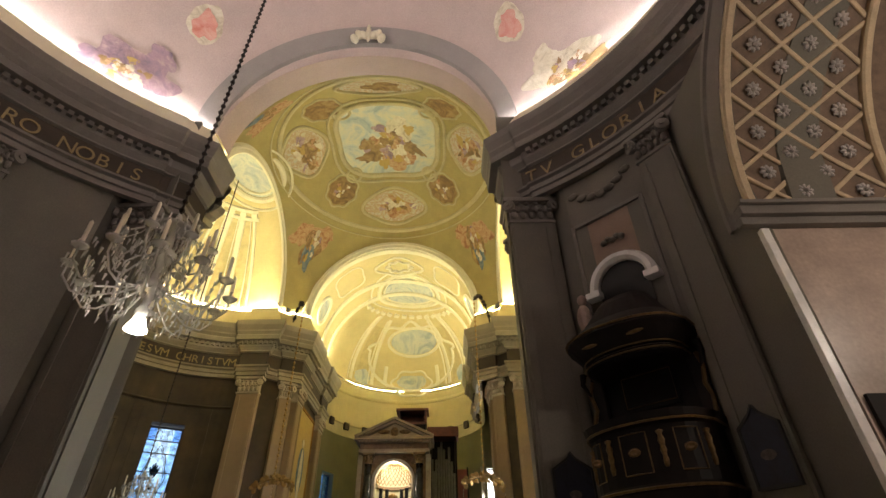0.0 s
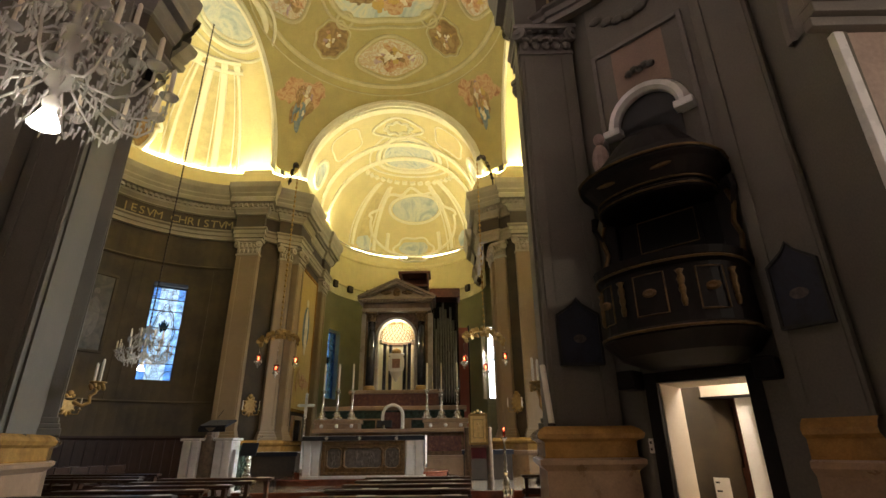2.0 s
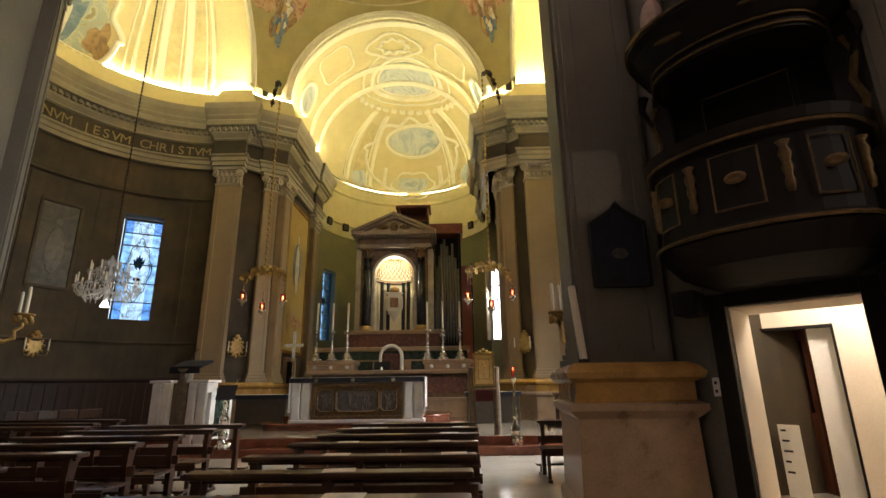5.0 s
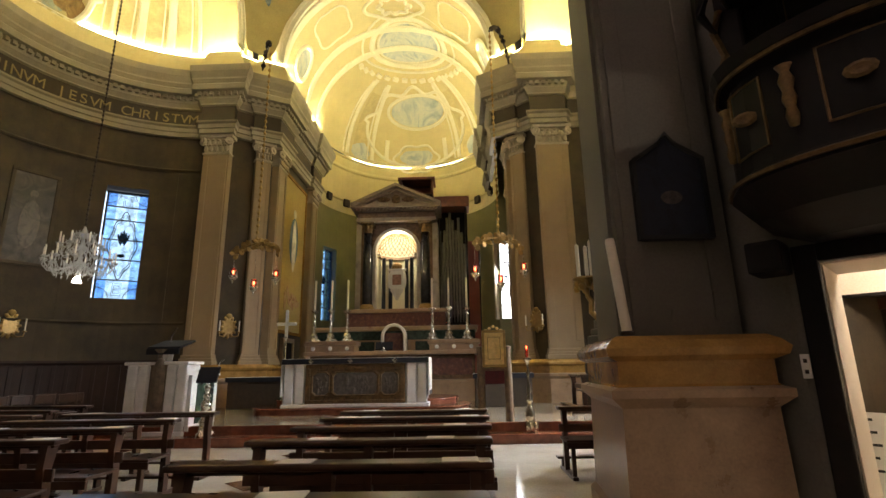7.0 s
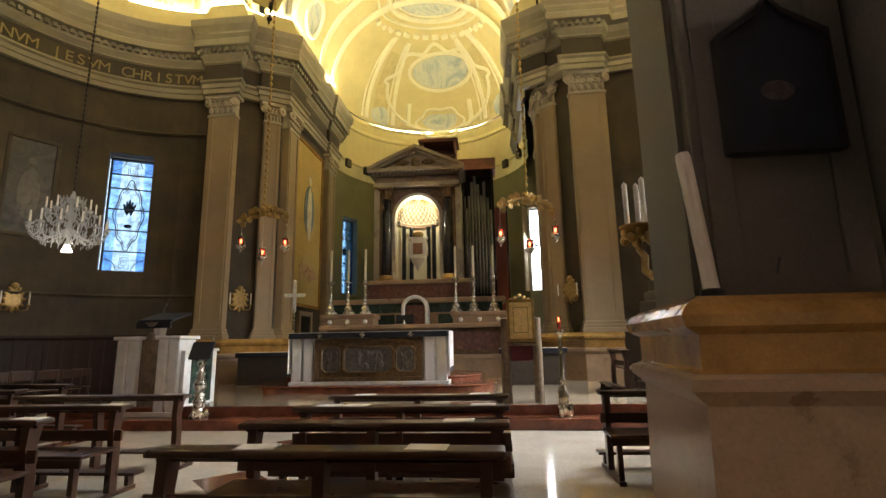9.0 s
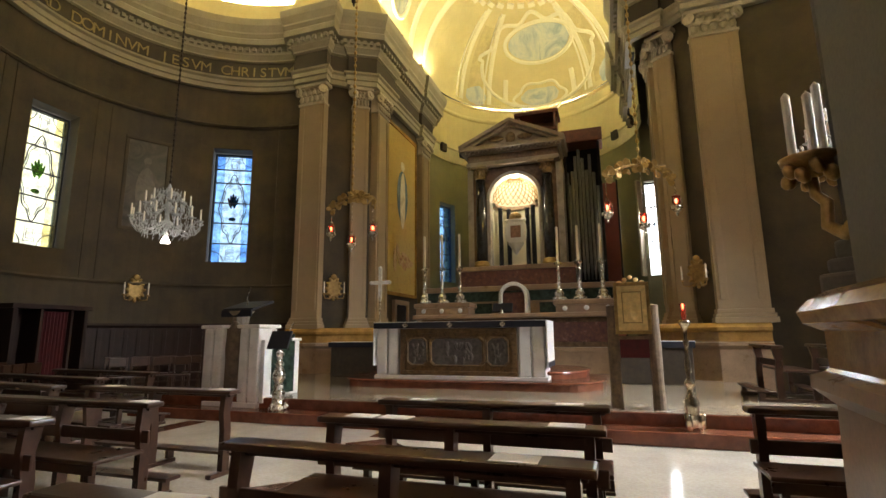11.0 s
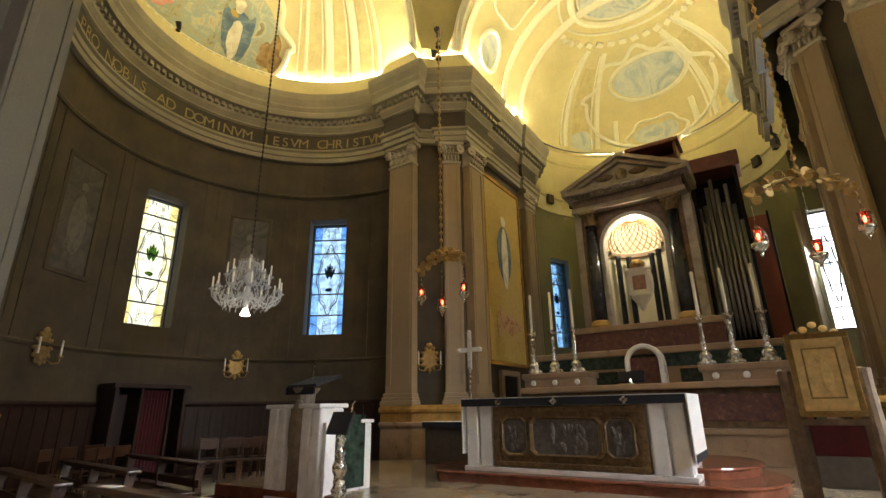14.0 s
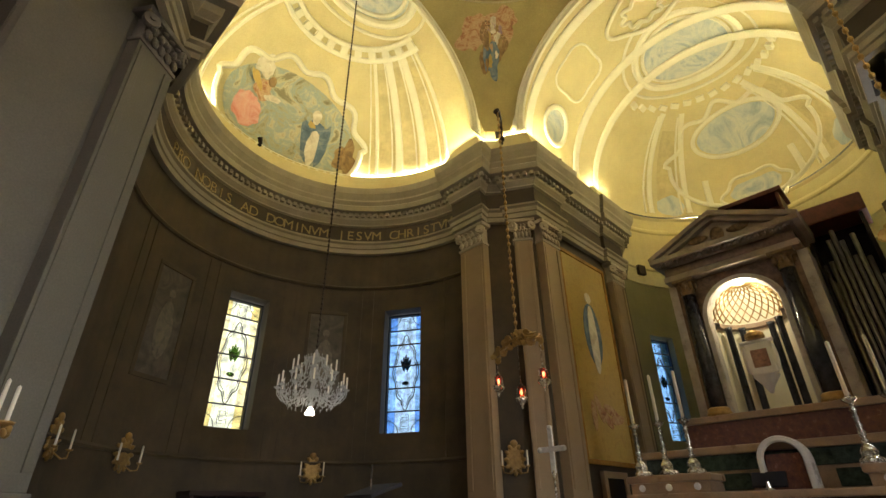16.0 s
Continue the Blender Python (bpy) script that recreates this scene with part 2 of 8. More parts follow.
F_VIOLET = fresco("fresco_violet_robe", [(0.20, 0.15, 0.20), (0.36, 0.24, 0.28), (0.52, 0.40, 0.38)], 1.8)
F_CORAL = fresco("fresco_coral", [(0.62, 0.22, 0.17), (0.70, 0.36, 0.30), (0.72, 0.46, 0.38)], 1.5)
F_LAND = fresco("fresco_landscape", [(0.24, 0.22, 0.12), (0.42, 0.40, 0.26), (0.34, 0.40, 0.36), (0.56, 0.52, 0.34), (0.26, 0.24, 0.14)], 1.1)
F_DARK = fresco("dark_oil_painting", [(0.035, 0.03, 0.022), (0.07, 0.06, 0.045), (0.11, 0.095, 0.07)], 1.6, 0.5)
F_GOLDM = fresco("gold_mosaic", [(0.42, 0.27, 0.06), (0.52, 0.36, 0.10), (0.46, 0.31, 0.08)], 3.0, 0.45)


def glass(name, col, gloss=0.06):
    """A coloured window pane that lets light straight through."""
    m = bpy.data.materials.new(name)
    m.use_nodes = True
    N, L = m.node_tree.nodes, m.node_tree.links
    N.remove(N["Principled BSDF"])
    tc, nz = N.new("ShaderNodeTexCoord"), N.new("ShaderNodeTexNoise")
    nz.inputs["Scale"].default_value, nz.inputs["Detail"].default_value = 5.0, 6
    L.new(tc.outputs["Object"], nz.inputs["Vector"])
    ramp = N.new("ShaderNodeValToRGB")
    ramp.color_ramp.elements[0].position, ramp.color_ramp.elements[1].position = 0.3, 0.7
    ramp.color_ramp.elements[0].color, ramp.color_ramp.elements[1].color = (*[c * 0.62 for c in col], 1), (*col, 1)
    L.new(nz.outputs["Fac"], ramp.inputs["Fac"])
    tr, gl, mx = N.new("ShaderNodeBsdfTransparent"), N.new("ShaderNodeBsdfGlossy"), N.new("ShaderNodeMixShader")
    gl.inputs["Roughness"].default_value = 0.15
    mx.inputs[0].default_value = gloss
    L.new(ramp.outputs["Color"], tr.inputs["Color"])
    L.new(tr.outputs[0], mx.inputs[1])
    L.new(gl.outputs[0], mx.inputs[2])
    L.new(mx.outputs[0], N["Material Output"].inputs["Surface"])
    return m


def clear_glass(name, col=(1, 1, 1), rough=0.02, clear=0.85):
    m = bpy.data.materials.new(name)
    m.use_nodes = True
    b = m.node_tree.nodes["Principled BSDF"]
    b.inputs["Base Color"].default_value, b.inputs["Roughness"].default_value = (*col, 1), rough
    b.inputs["Transmission Weight"].default_value, b.inputs["IOR"].default_value = clear, 1.5
    return m


M_CRYSTAL = clear_glass("cut_crystal", (0.90, 0.89, 0.87), 0.06, 0.55)
M_RUBY = clear_glass("ruby_glass", (0.85, 0.12, 0.06), 0.1)
M_FLAME = glow("lamp_flame", (1.0, 0.40, 0.20), 16.0)
M_BULB = glow("white_lamp_bulb", (1.0, 0.92, 0.78), 28.0)
M_NICHE = glow("niche_lamp", (1.0, 0.86, 0.5), 40.0)
M_DAY_W = glow("hazy_daylight", (1.0, 0.98, 0.90), 2.6)
M_DAY_B = glow("blue_daylight", (0.68, 0.82, 1.0), 2.1)
M_DAY_C = glow("white_daylight", (0.94, 0.97, 1.0), 8.0)

# ---- floor and shell ----
M_OLIVEW = mat("olive_plaster", (0.20, 0.19, 0.09), 0.75, var=0.14, scale=0.8, grain=40)
bm = bmesh.new()
box(bm, AX - 13, AX + 13, -9, 31, -0.3, 0)
structure("floor", bm, M_FLOOR, "polished pale marble church floor")

exedra = arc(EX_X, YC, EX_R, -90, -270, 48)
W_IN = [(-0.02, 0), (-0.02, Z_ATT), (-0.7, Z_ATT), (-0.7, 0)]
# left exedra wall with its windows, as seen from the crossing
A_W1, A_W2 = 179.9, 120.4
WIN_Z0, WIN_Z1, WIN_HALF = 3.52, 7.02, 7.4
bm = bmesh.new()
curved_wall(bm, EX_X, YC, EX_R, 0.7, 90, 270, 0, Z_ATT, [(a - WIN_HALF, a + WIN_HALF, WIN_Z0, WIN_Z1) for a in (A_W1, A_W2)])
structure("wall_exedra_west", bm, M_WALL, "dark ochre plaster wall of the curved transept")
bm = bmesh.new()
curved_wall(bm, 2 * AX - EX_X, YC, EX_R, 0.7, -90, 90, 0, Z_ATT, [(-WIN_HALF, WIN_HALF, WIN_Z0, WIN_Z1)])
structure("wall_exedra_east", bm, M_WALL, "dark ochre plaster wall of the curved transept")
bm = bmesh.new()
curved_wall(bm, AP_X, AP_Y, AP_R, 0.7, 32, 180, 0, Z_ATT, [(150.5, 164.5, 3.55, 7.0)])
curved_wall(bm, AP_X, AP_Y, AP_R, 0.1, 14, 32, 0, Z_ATT, n=8)
for a in ((1.86, 1.99, 0, Z_ATT), (2.53, 2.9, 0, Z_ATT), (1.99, 2.53, 0, 3.4), (1.99, 2.53, 7.0, Z_ATT)):
    box(bm, a[0], a[1], 26.12, 26.4, a[2], a[3])
structure("wall_apse", bm, M_OLIVEW, "olive plaster wall of the apse")


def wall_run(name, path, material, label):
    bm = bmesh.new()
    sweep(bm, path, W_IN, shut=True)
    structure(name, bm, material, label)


flip = lambda p: [(2 * AX - x, y) for x, y in p]
pn = [(AX - 5.75, 18.95), (AX - 5.0, 18.95), (AX - 3.95, 19.75), (AX - 3.9, 25.05)]
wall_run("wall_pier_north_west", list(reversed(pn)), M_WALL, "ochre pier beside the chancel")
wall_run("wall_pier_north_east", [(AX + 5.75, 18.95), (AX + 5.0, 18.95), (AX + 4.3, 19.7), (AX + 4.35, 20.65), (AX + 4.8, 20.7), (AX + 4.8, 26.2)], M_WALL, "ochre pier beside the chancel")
ps = [(AX - 4.98, 8.06), (AX - 4.82, 8.55), (AX - 3.75, 8.52), (AX - 3.87, 9.6), (AX - 5.0, 10.35), (AX - 5.7, 10.25)]
ps_w = [(x - 0.3, y) for x, y in ps[1:3]] + [(AX - 4.45, 9.6)] + ps[4:]
for nm, path in (("wall_pier_south_west", [ps[0]] + ps_w), ("wall_pier_south_east", flip(ps))):
    e = -1 if nm.endswith("west") else 1
    path = path + [(AX + e * 5.3, 9.45), (AX + e * 5.05, 8.25)]
    bm = bmesh.new()
    vs = quads(bm, [[(x, y, z) for x, y in path] for z in (0, Z_ATT)], closed=True)
    bm.faces.new(vs[0])
    bm.faces.new(vs[1])
    structure(nm, bm, M_GREY, "grey pier between round bay and crossing")

# round bay: walls with the door and the side chapel's arch
DOOR_A0, DOOR_A1, DOOR_H = 42.3, 50.0, 2.08
CH_S, CH_HALF = 5.8, 3.45


def arch_column_wall(bm, a0, a1, n, inner=ROT_R, thick=0.7):
    """Round wall over an arched opening whose middle lies along x."""
    rows_in, rows_out = [], []
    for i in range(n + 1):
        a = radians(a0 + (a1 - a0) * i / n)
        for rr, rows in ((inner, rows_in), (inner + thick, rows_out)):
            x, y = AX + rr * math.cos(a), ROT_Y + inner * math.sin(a)
            d = min(CH_HALF, abs(y - ROT_Y))
            zt = CH_S + math.sqrt(max(0, CH_HALF ** 2 - d * d))
            rows.append([(x, y, zt), (x, y, Z_ATT)])
    quads(bm, rows_in)
    quads(bm, rows_out)
    quads(bm, [[p[0] for p in rows_in], [p[0] for p in rows_out]])


open_a = math.degrees(math.asin(CH_HALF / ROT_R))
bm = bmesh.new()
curved_wall(bm, AX, ROT_Y, ROT_R, 0.7, open_a, 51.5, 0, Z_ATT, [(DOOR_A0, DOOR_A1, 0, DOOR_H)])
structure("wall_round_bay_east", bm, M_GREY, "grey plaster wall of the round bay")
bm = bmesh.new()
arch_column_wall(bm, -open_a, open_a, 40)
structure("wall_over_chapel_arch", bm, M_GREY, "grey plaster wall over the chapel arch")
bm = bmesh.new()
curved_wall(bm, AX, ROT_Y, ROT_R, 0.7, 128.5, 360 - open_a, 0, Z_ATT)
structure("wall_round_bay_west", bm, M_GREY, "grey plaster wall of the round bay")

# entablature, broken forward over the pilasters
ENT = [(0.0, Z_CAP), (0.14, Z_CAP), (0.14, Z_CAP + 0.14), (0.18, Z_CAP + 0.16), (0.18, Z_CAP + 0.29), (0.24, Z_CAP + 0.34), (0.24, Z_ARC)]
FRI = [(0.0, Z_ARC), (0.12, Z_ARC + 0.002), (0.12, Z_FRI)]
COR = [(0.12, Z_FRI), (0.18, Z_FRI + 0.04), (0.18, Z_FRI + 0.08), (0.26, Z_FRI + 0.22), (0.28, Z_BED), (0.46, Z_BED + 0.03), (0.48, Z_BED + 0.2), (0.44, Z_BED + 0.24), (0.5, Z_BED + 0.36), (0.5, Z_BED + 0.42), (0.58, Z_BED + 0.62), (0.6, Z_COR - 0.04), (0.6, Z_COR), (0.02, Z_COR + 0.06)]
ATT = [(0.42, Z_COR + 0.02), (0.36, Z_COR + 0.12), (0.14, Z_ATT - 0.12), (0.10, Z_ATT - 0.06), (0.10, Z_ATT), (-1.3, Z_ATT)]
ex_w = list(reversed(exedra))
east = lambda p: [(2 * AX - x, y) for x, y in reversed(p)]
NW = [(AX - 4.05, 25.3), (AX - 3.9, 25.0), (AX - 3.9, 24.6), (AX - 3.78, 24.6), (AX - 3.78, 23.6), (AX - 3.9, 23.6), (AX - 3.9, 20.75), (AX - 3.75, 20.75), (AX - 3.75, 19.55), (AX - 4.35, 19.2), (AX - 4.45, 19.35), (AX - 5.0, 18.85), (AX - 4.95, 18.62), (AX - 5.85, 18.62), (AX - 5.95, 18.8)]
SW = [(AX - 5.95, 10.4), (AX - 5.85, 10.58), (AX - 4.95, 10.58), (AX - 5.0, 10.35), (AX - 3.98, 9.7), (AX - 3.98, 8.86), (AX - 4.45, 8.5)]
ring_w = arc(EX_X, YC, EX_R, 94, 266, 48)
rot_w = arc(AX, ROT_Y, ROT_R, 124, 236, 36)
rot_e = arc(AX, ROT_Y, ROT_R, -56, 56, 36)
apse_in = list(reversed(arc(AP_X, AP_Y, AP_R, 180, 0, 40)))
for nm, path, m_e, strip in (("entablature_west", NW + ring_w + SW[:5], M_ENT, M_GLOW_Y), ("entablature_east", east(NW + ring_w + SW[:5]), M_ENT, M_GLOW_Y),
                             ("entablature_round_west", SW[4:] + rot_w, M_ENTG, M_GLOW_W), ("entablature_round_east", rot_e + east(SW[4:]), M_ENTG, M_GLOW_W)):
    for bit, prof, mm in (("architrave", ENT, m_e), ("frieze", FRI, M_FRIEZE), ("cornice", COR, m_e), ("attic", ATT, M_VAULT if m_e is M_ENT else M_RIB)):
        bm = bmesh.new()
        sweep(bm, path, prof)
        structure(nm + "_" + bit, bm, mm, "moulded " + bit + " of the entablature")
    bm = bmesh.new()
    sweep(bm, path, [(0.07, Z_ATT + 0.005), (0.07, Z_ATT + 0.03), (0.0, Z_ATT + 0.03), (0.0, Z_ATT + 0.005)], shut=True)
    structure("strip_light_" + nm[12:], bm, strip, "hidden strip light on the cornice")
bm = bmesh.new()
sweep(bm, apse_in, [(0, 9.6), (0.05, 9.6), (0.05, Z_ATT - 0.75), (0.1, Z_ATT - 0.7), (0.1, Z_ATT - 0.62), (0.03, Z_ATT - 0.5), (0.03, Z_ATT - 0.1), (0.12, Z_ATT), (-1.3, Z_ATT)])
structure("entablature_apse", bm, M_VAULT, "cream painted band round the apse")
bm = bmesh.new()
sweep(bm, apse_in, [(0, 8.95), (0.03, 8.95), (0.03, 9.55), (0.08, 9.6), (0, 9.602)])
band = structure("trim_apse_band", bm, M_OLIVE, "olive gold band under the apse cornice")
bm = bmesh.new()
box(bm, -0.17, 0.17, -0.14, 0.02, -0.2, 0.16, 0.01)
block0 = part("corbel", bm, M_FRIEZE, band)
for k in range(9):
    o = block0 if k == 0 else block0.copy()
    if k:
        scene.collection.objects.link(o)
    a = radians(18 + 18 * k)
    o.matrix_basis = Matrix(((math.sin(a), math.cos(a), 0, AP_X + (AP_R - 0.03) * math.cos(a)), (-math.cos(a), math.sin(a), 0, AP_Y + (AP_R - 0.03) * math.sin(a)), (0, 0, 1, 9.5), (0, 0, 0, 1)))
bm = bmesh.new()
sweep(bm, apse_in, [(0.07, Z_ATT + 0.005), (0.07, Z_ATT + 0.03), (0.0, Z_ATT + 0.03), (0.0, Z_ATT + 0.005)], shut=True)
structure("strip_light_apse", bm, M_GLOW_Y, "hidden strip light on the cornice")

# ---- vaults ----
ZS = 12.0            # springing of the great arches


def sail_vault(bm, cx, cy, zc, r, ax, ay, r0=0.0, n=96, rings=28):
    rows = []
    for k in range(rings + 1):
        row = []
        for i in range(n):
            a = 2 * math.pi * i / n
            rm = min(r * 0.9999, ax / max(1e-6, abs(math.cos(a))), ay / max(1e-6, abs(math.sin(a))))
            rr = r0 + (rm - r0) * math.sin(k / rings * math.pi / 2)
            row.append((cx + rr * math.cos(a), cy + rr * math.sin(a), zc + math.sqrt(max(0, r * r - rr * rr))))
        rows.append(row)
    quads(bm, rows, closed=True)


def barrel(bm, along, c, p0, p1, r, zc, n=40, r_b=None, c_b=None):
    """A half round tunnel from p0 to p1 along x or y; c is its middle on the other axis."""
    rows = []
    for p, rr, cc in ((p0, r, c), (p1, r_b or r, c_b or c)):
        row = []
        for i in range(n + 1):
            a = math.pi * i / n
            q, z = cc + rr * math.cos(a), zc + rr * math.sin(a)
            row.append((q, p, z) if along == "y" else (p, q, z))
        rows.append(row)
    quads(bm, rows)


def half_dome(bm, cx, cy, zc, r, face_deg, hole=None, n=40, rings=24):
    """A quarter sphere that opens against face_deg."""
    rows = []
    for k in range(rings + 1):
        e = math.pi / 2 * k / rings
        rows.append([(cx + r * math.cos(e) * math.cos(radians(face_deg - 90) + math.pi * i / n), cy + r * math.cos(e) * math.sin(radians(face_deg - 90) + math.pi * i / n), zc + r * math.sin(e)) for i in range(n + 1)])
    quads(bm, rows)


CR_A = 4.8
CR_R = math.hypot(CR_A, 3.9)
bm = bmesh.new()
sail_vault(bm, AX, YC, ZS, CR_R, CR_A, CR_A)
structure("ceiling_crossing", bm, M_DOME, "painted sail vault over the crossing", True)
bm = bmesh.new()
barrel(bm, "y", AX, YC + CR_A, AP_Y, 3.9, ZS, r_b=4.0, c_b=AP_X)
structure("ceiling_chancel", bm, M_VAULT, "cream barrel vault of the chancel", True)
bm = bmesh.new()
half_dome(bm, AP_X, AP_Y, ZS, 4.0, 90)
structure("ceiling_apse", bm, M_VAULT, "cream half dome of the apse", True)
for s, nm in ((-1, "west"), (1, "east")):
    bm = bmesh.new()
    barrel(bm, "x", YC, AX + s * CR_A, AX + s * 5.7, 4.35, ZS)
    half_dome(bm, AX + s * 5.7, YC, ZS, 4.35, 180 if s < 0 else 0)
    structure("ceiling_transept_" + nm, bm, M_VAULT, "cream half dome of the transept", True)
RO_R = math.hypot(7.2, 3.92)
bm = bmesh.new()
sail_vault(bm, AX, ROT_Y, ZS - 0.3, RO_R, 99, 7.2)
structure("ceiling_round_bay", bm, M_PINK, "pink painted vault of the round bay", True)
for y0, y1, nm in ((ROT_Y + 7.2, YC - CR_A, "north"),):
    bm = bmesh.new()
    barrel(bm, "y", AX, y0 - 0.05, y1 + 0.05, 3.85, ZS)
    structure("ceiling_arch_" + nm, bm, M_PINK, "plaster arch between round bay and crossing", True)

# side chapel with its barrel vault
bm = bmesh.new()
barrel(bm, "x", ROT_Y, AX + 6.6, AX + 12, CH_HALF + 0.02, CH_S)
structure("ceiling_chapel", bm, M_COFFER, "coffered barrel vault of the side chapel", True)
bm = bmesh.new()
box(bm, AX + 6.74, AX + 12, ROT_Y + CH_HALF, ROT_Y + CH_HALF + 0.4, 0, CH_S)
box(bm, AX + 7.3, AX + 12, ROT_Y - CH_HALF - 0.4, ROT_Y - CH_HALF, 0, CH_S)
box(bm, AX + 12, AX + 12.4, ROT_Y - 4, ROT_Y + 4, 0, 9.5)
structure("wall_chapel", bm, M_BEIGE, "beige marble wall of the side chapel")

bm = bmesh.new()
rows_f, rows_b = [], []
for i in range(81):
    d = -4.7 + 9.4 * i / 80
    zt = CH_S + math.sqrt(max(0, CH_HALF ** 2 - d * d)) if abs(d) < CH_HALF else 0.0
    rows_f.append([(AX + 6.6, ROT_Y + d, zt), (AX + 6.6, ROT_Y + d, Z_CAP - 0.01)])
    rows_b.append([(AX + 6.73, ROT_Y + d, zt), (AX + 6.73, ROT_Y + d, Z_CAP - 0.01)])
quads(bm, rows_f)
quads(bm, rows_b)
quads(bm, [[p[0] for p in rows_f], [p[0] for p in rows_b]])
structure("wall_chapel_front", bm, M_GREY, "flat grey wall round the chapel arch")
bm = bmesh.new()
rows = []
for i in range(49):
    a = math.pi * i / 48
    rows.append([(x, ROT_Y + r * math.cos(a), CH_S + r * math.sin(a)) for r, x in ((3.46, AX + 6.6), (3.46, AX + 6.54), (3.6, AX + 6.54), (3.64, AX + 6.57), (3.86, AX + 6.57), (3.9, AX + 6.53), (3.98, AX + 6.53), (3.98, AX + 6.6))])
quads(bm, rows)
structure("trim_chapel_arch", bm, M_ENTG, "moulded grey band round the chapel arch")

# ---- sanctuary ----
bm = bmesh.new()
box(bm, AX - 5.4, AX + 5.4, 13.5, 29, 0, 0.17, 0.012)
structure("step_lower", bm, M_RED, "red marble step")
bm = bmesh.new()
box(bm, AX - 5.4, AX + 5.4, 13.88, 29, 0.17, 0.335, 0.012)
structure("step_upper", bm, M_RED, "red marble step")

bm = bmesh.new()
box(bm, AX - 5.38, AX + 5.38, 13.93, 29, 0.335, 0.34)
structure("floor_sanctuary", bm, mat("warm_beige_marble_floor", (0.42, 0.34, 0.25), 0.10, var=0.16, scale=1.4, bump=0.02, grain=30), "polished pale marble sanctuary floor")
# unseen shell added to close the vaults, so no sky shows through their gaps
bm = bmesh.new()
x0, x1, y0, y1 = AX - 13, AX + 13, -9, 31
for a in ((x0, x1, y0, y1, 21.5, 21.8), (x0, x0 + 0.3, y0, y1, Z_ATT - 0.1, 21.5), (x1 - 0.3, x1, y0, y1, Z_ATT - 0.1, 21.5), (x0 + 0.3, x1 - 0.3, y0, y0 + 0.3, Z_ATT - 0.1, 21.5), (x0 + 0.3, x1 - 0.3, y1 - 0.3, y1, Z_ATT - 0.1, 21.5)):
    box(bm, *a)
structure("ceiling_sky_shield", bm, M_GREY, "unseen plain shell that keeps the sky out above the vaults")
bm = bmesh.new()


def arch_face(bm, along, c, p, r0, r1, n=40):
    """A flat half ring that closes the gap between a vault and its arch."""
    rows = [[((c + r * math.cos(math.pi * i / n), p, ZS + r * math.sin(math.pi * i / n)) if along == "y" else (p, c + r * math.cos(math.pi * i / n), ZS + r * math.sin(math.pi * i / n))) for i in range(n + 1)] for r in (r0, r1)]
    quads(bm, rows)


def arch_trim(bm, along, c, p, r, w, d, n=56):
    """A moulded band round an arch: stepped section, w wide and d proud."""
    sec = [(0, 0), (0, d), (w * 0.35, d), (w * 0.4, d * 1.5), (w * 0.6, d * 1.5), (w * 0.65, d * 0.7), (w, d * 0.6), (w, 0)]
    rows = []
    for i in range(n + 1):
        a = math.pi * i / n
        row = []
        for q, e in sec:
            rr, pp = r + q, p - e
            row.append((c + rr * math.cos(a), pp, ZS + rr * math.sin(a)) if along == "y" else (p - e, c + rr * math.cos(a), ZS + rr * math.sin(a)))
        rows.append(row)
    quads(bm, rows, closed=True)


arch_face(bm, "y", AX, YC + CR_A + 0.02, 3.7, 4.6)
arch_face(bm, "y", AX, YC - CR_A - 0.02, 3.85, 4.6)
arch_face(bm, "x", YC, AX - CR_A - 0.02, 3.75, 4.9)
arch_face(bm, "x", YC, AX + CR_A + 0.02, 3.75, 4.9)
structure("ceiling_arch_faces", bm, M_DOME, "plaster faces of the crossing arches")
for along, c, p, d, nm in (("y", AX, YC + CR_A, 0.10, "chancel"), ("x", YC, AX - CR_A, -0.10, "west"), ("x", YC, AX + CR_A, 0.10, "east")):
    bm = bmesh.new()
    arch_trim(bm, along, c, p, 3.62, 0.42, d)
    structure("trim_arch_" + nm, bm, M_RIB, "moulded stucco band round the arch", False)

# ---- painted and stuccoed vaults ----
def h_cross(x, y):
    return Vector((AX + x, YC + y, ZS + math.sqrt(max(0.01, CR_R ** 2 - x * x - y * y))))


def h_apse(x, y):
    return Vector((AP_X + x, AP_Y + y, ZS + math.sqrt(max(0.0, 4.0 ** 2 - x * x - max(0, y) ** 2))))


def on_sphere(c, r):
    return lambda az, el: Vector((c[0] + r * math.cos(radians(el)) * math.cos(radians(az)), c[1] + r * math.cos(radians(el)) * math.sin(radians(az)), c[2] + r * math.sin(radians(el))))


s_west = on_sphere((AX - 5.7, YC, ZS), 4.35)
s_apse = on_sphere((AP_X, AP_Y, ZS), 4.0)
s_round = on_sphere((AX, ROT_Y, ZS - 0.3), RO_R)


def sunk(p, c, d):
    v = p - Vector(c)
    return p - v.normalized() * d


def lobed(k=0.0, n=4, turn=0.0):
    return lambda a: 1 + k * math.cos(n * a + turn)


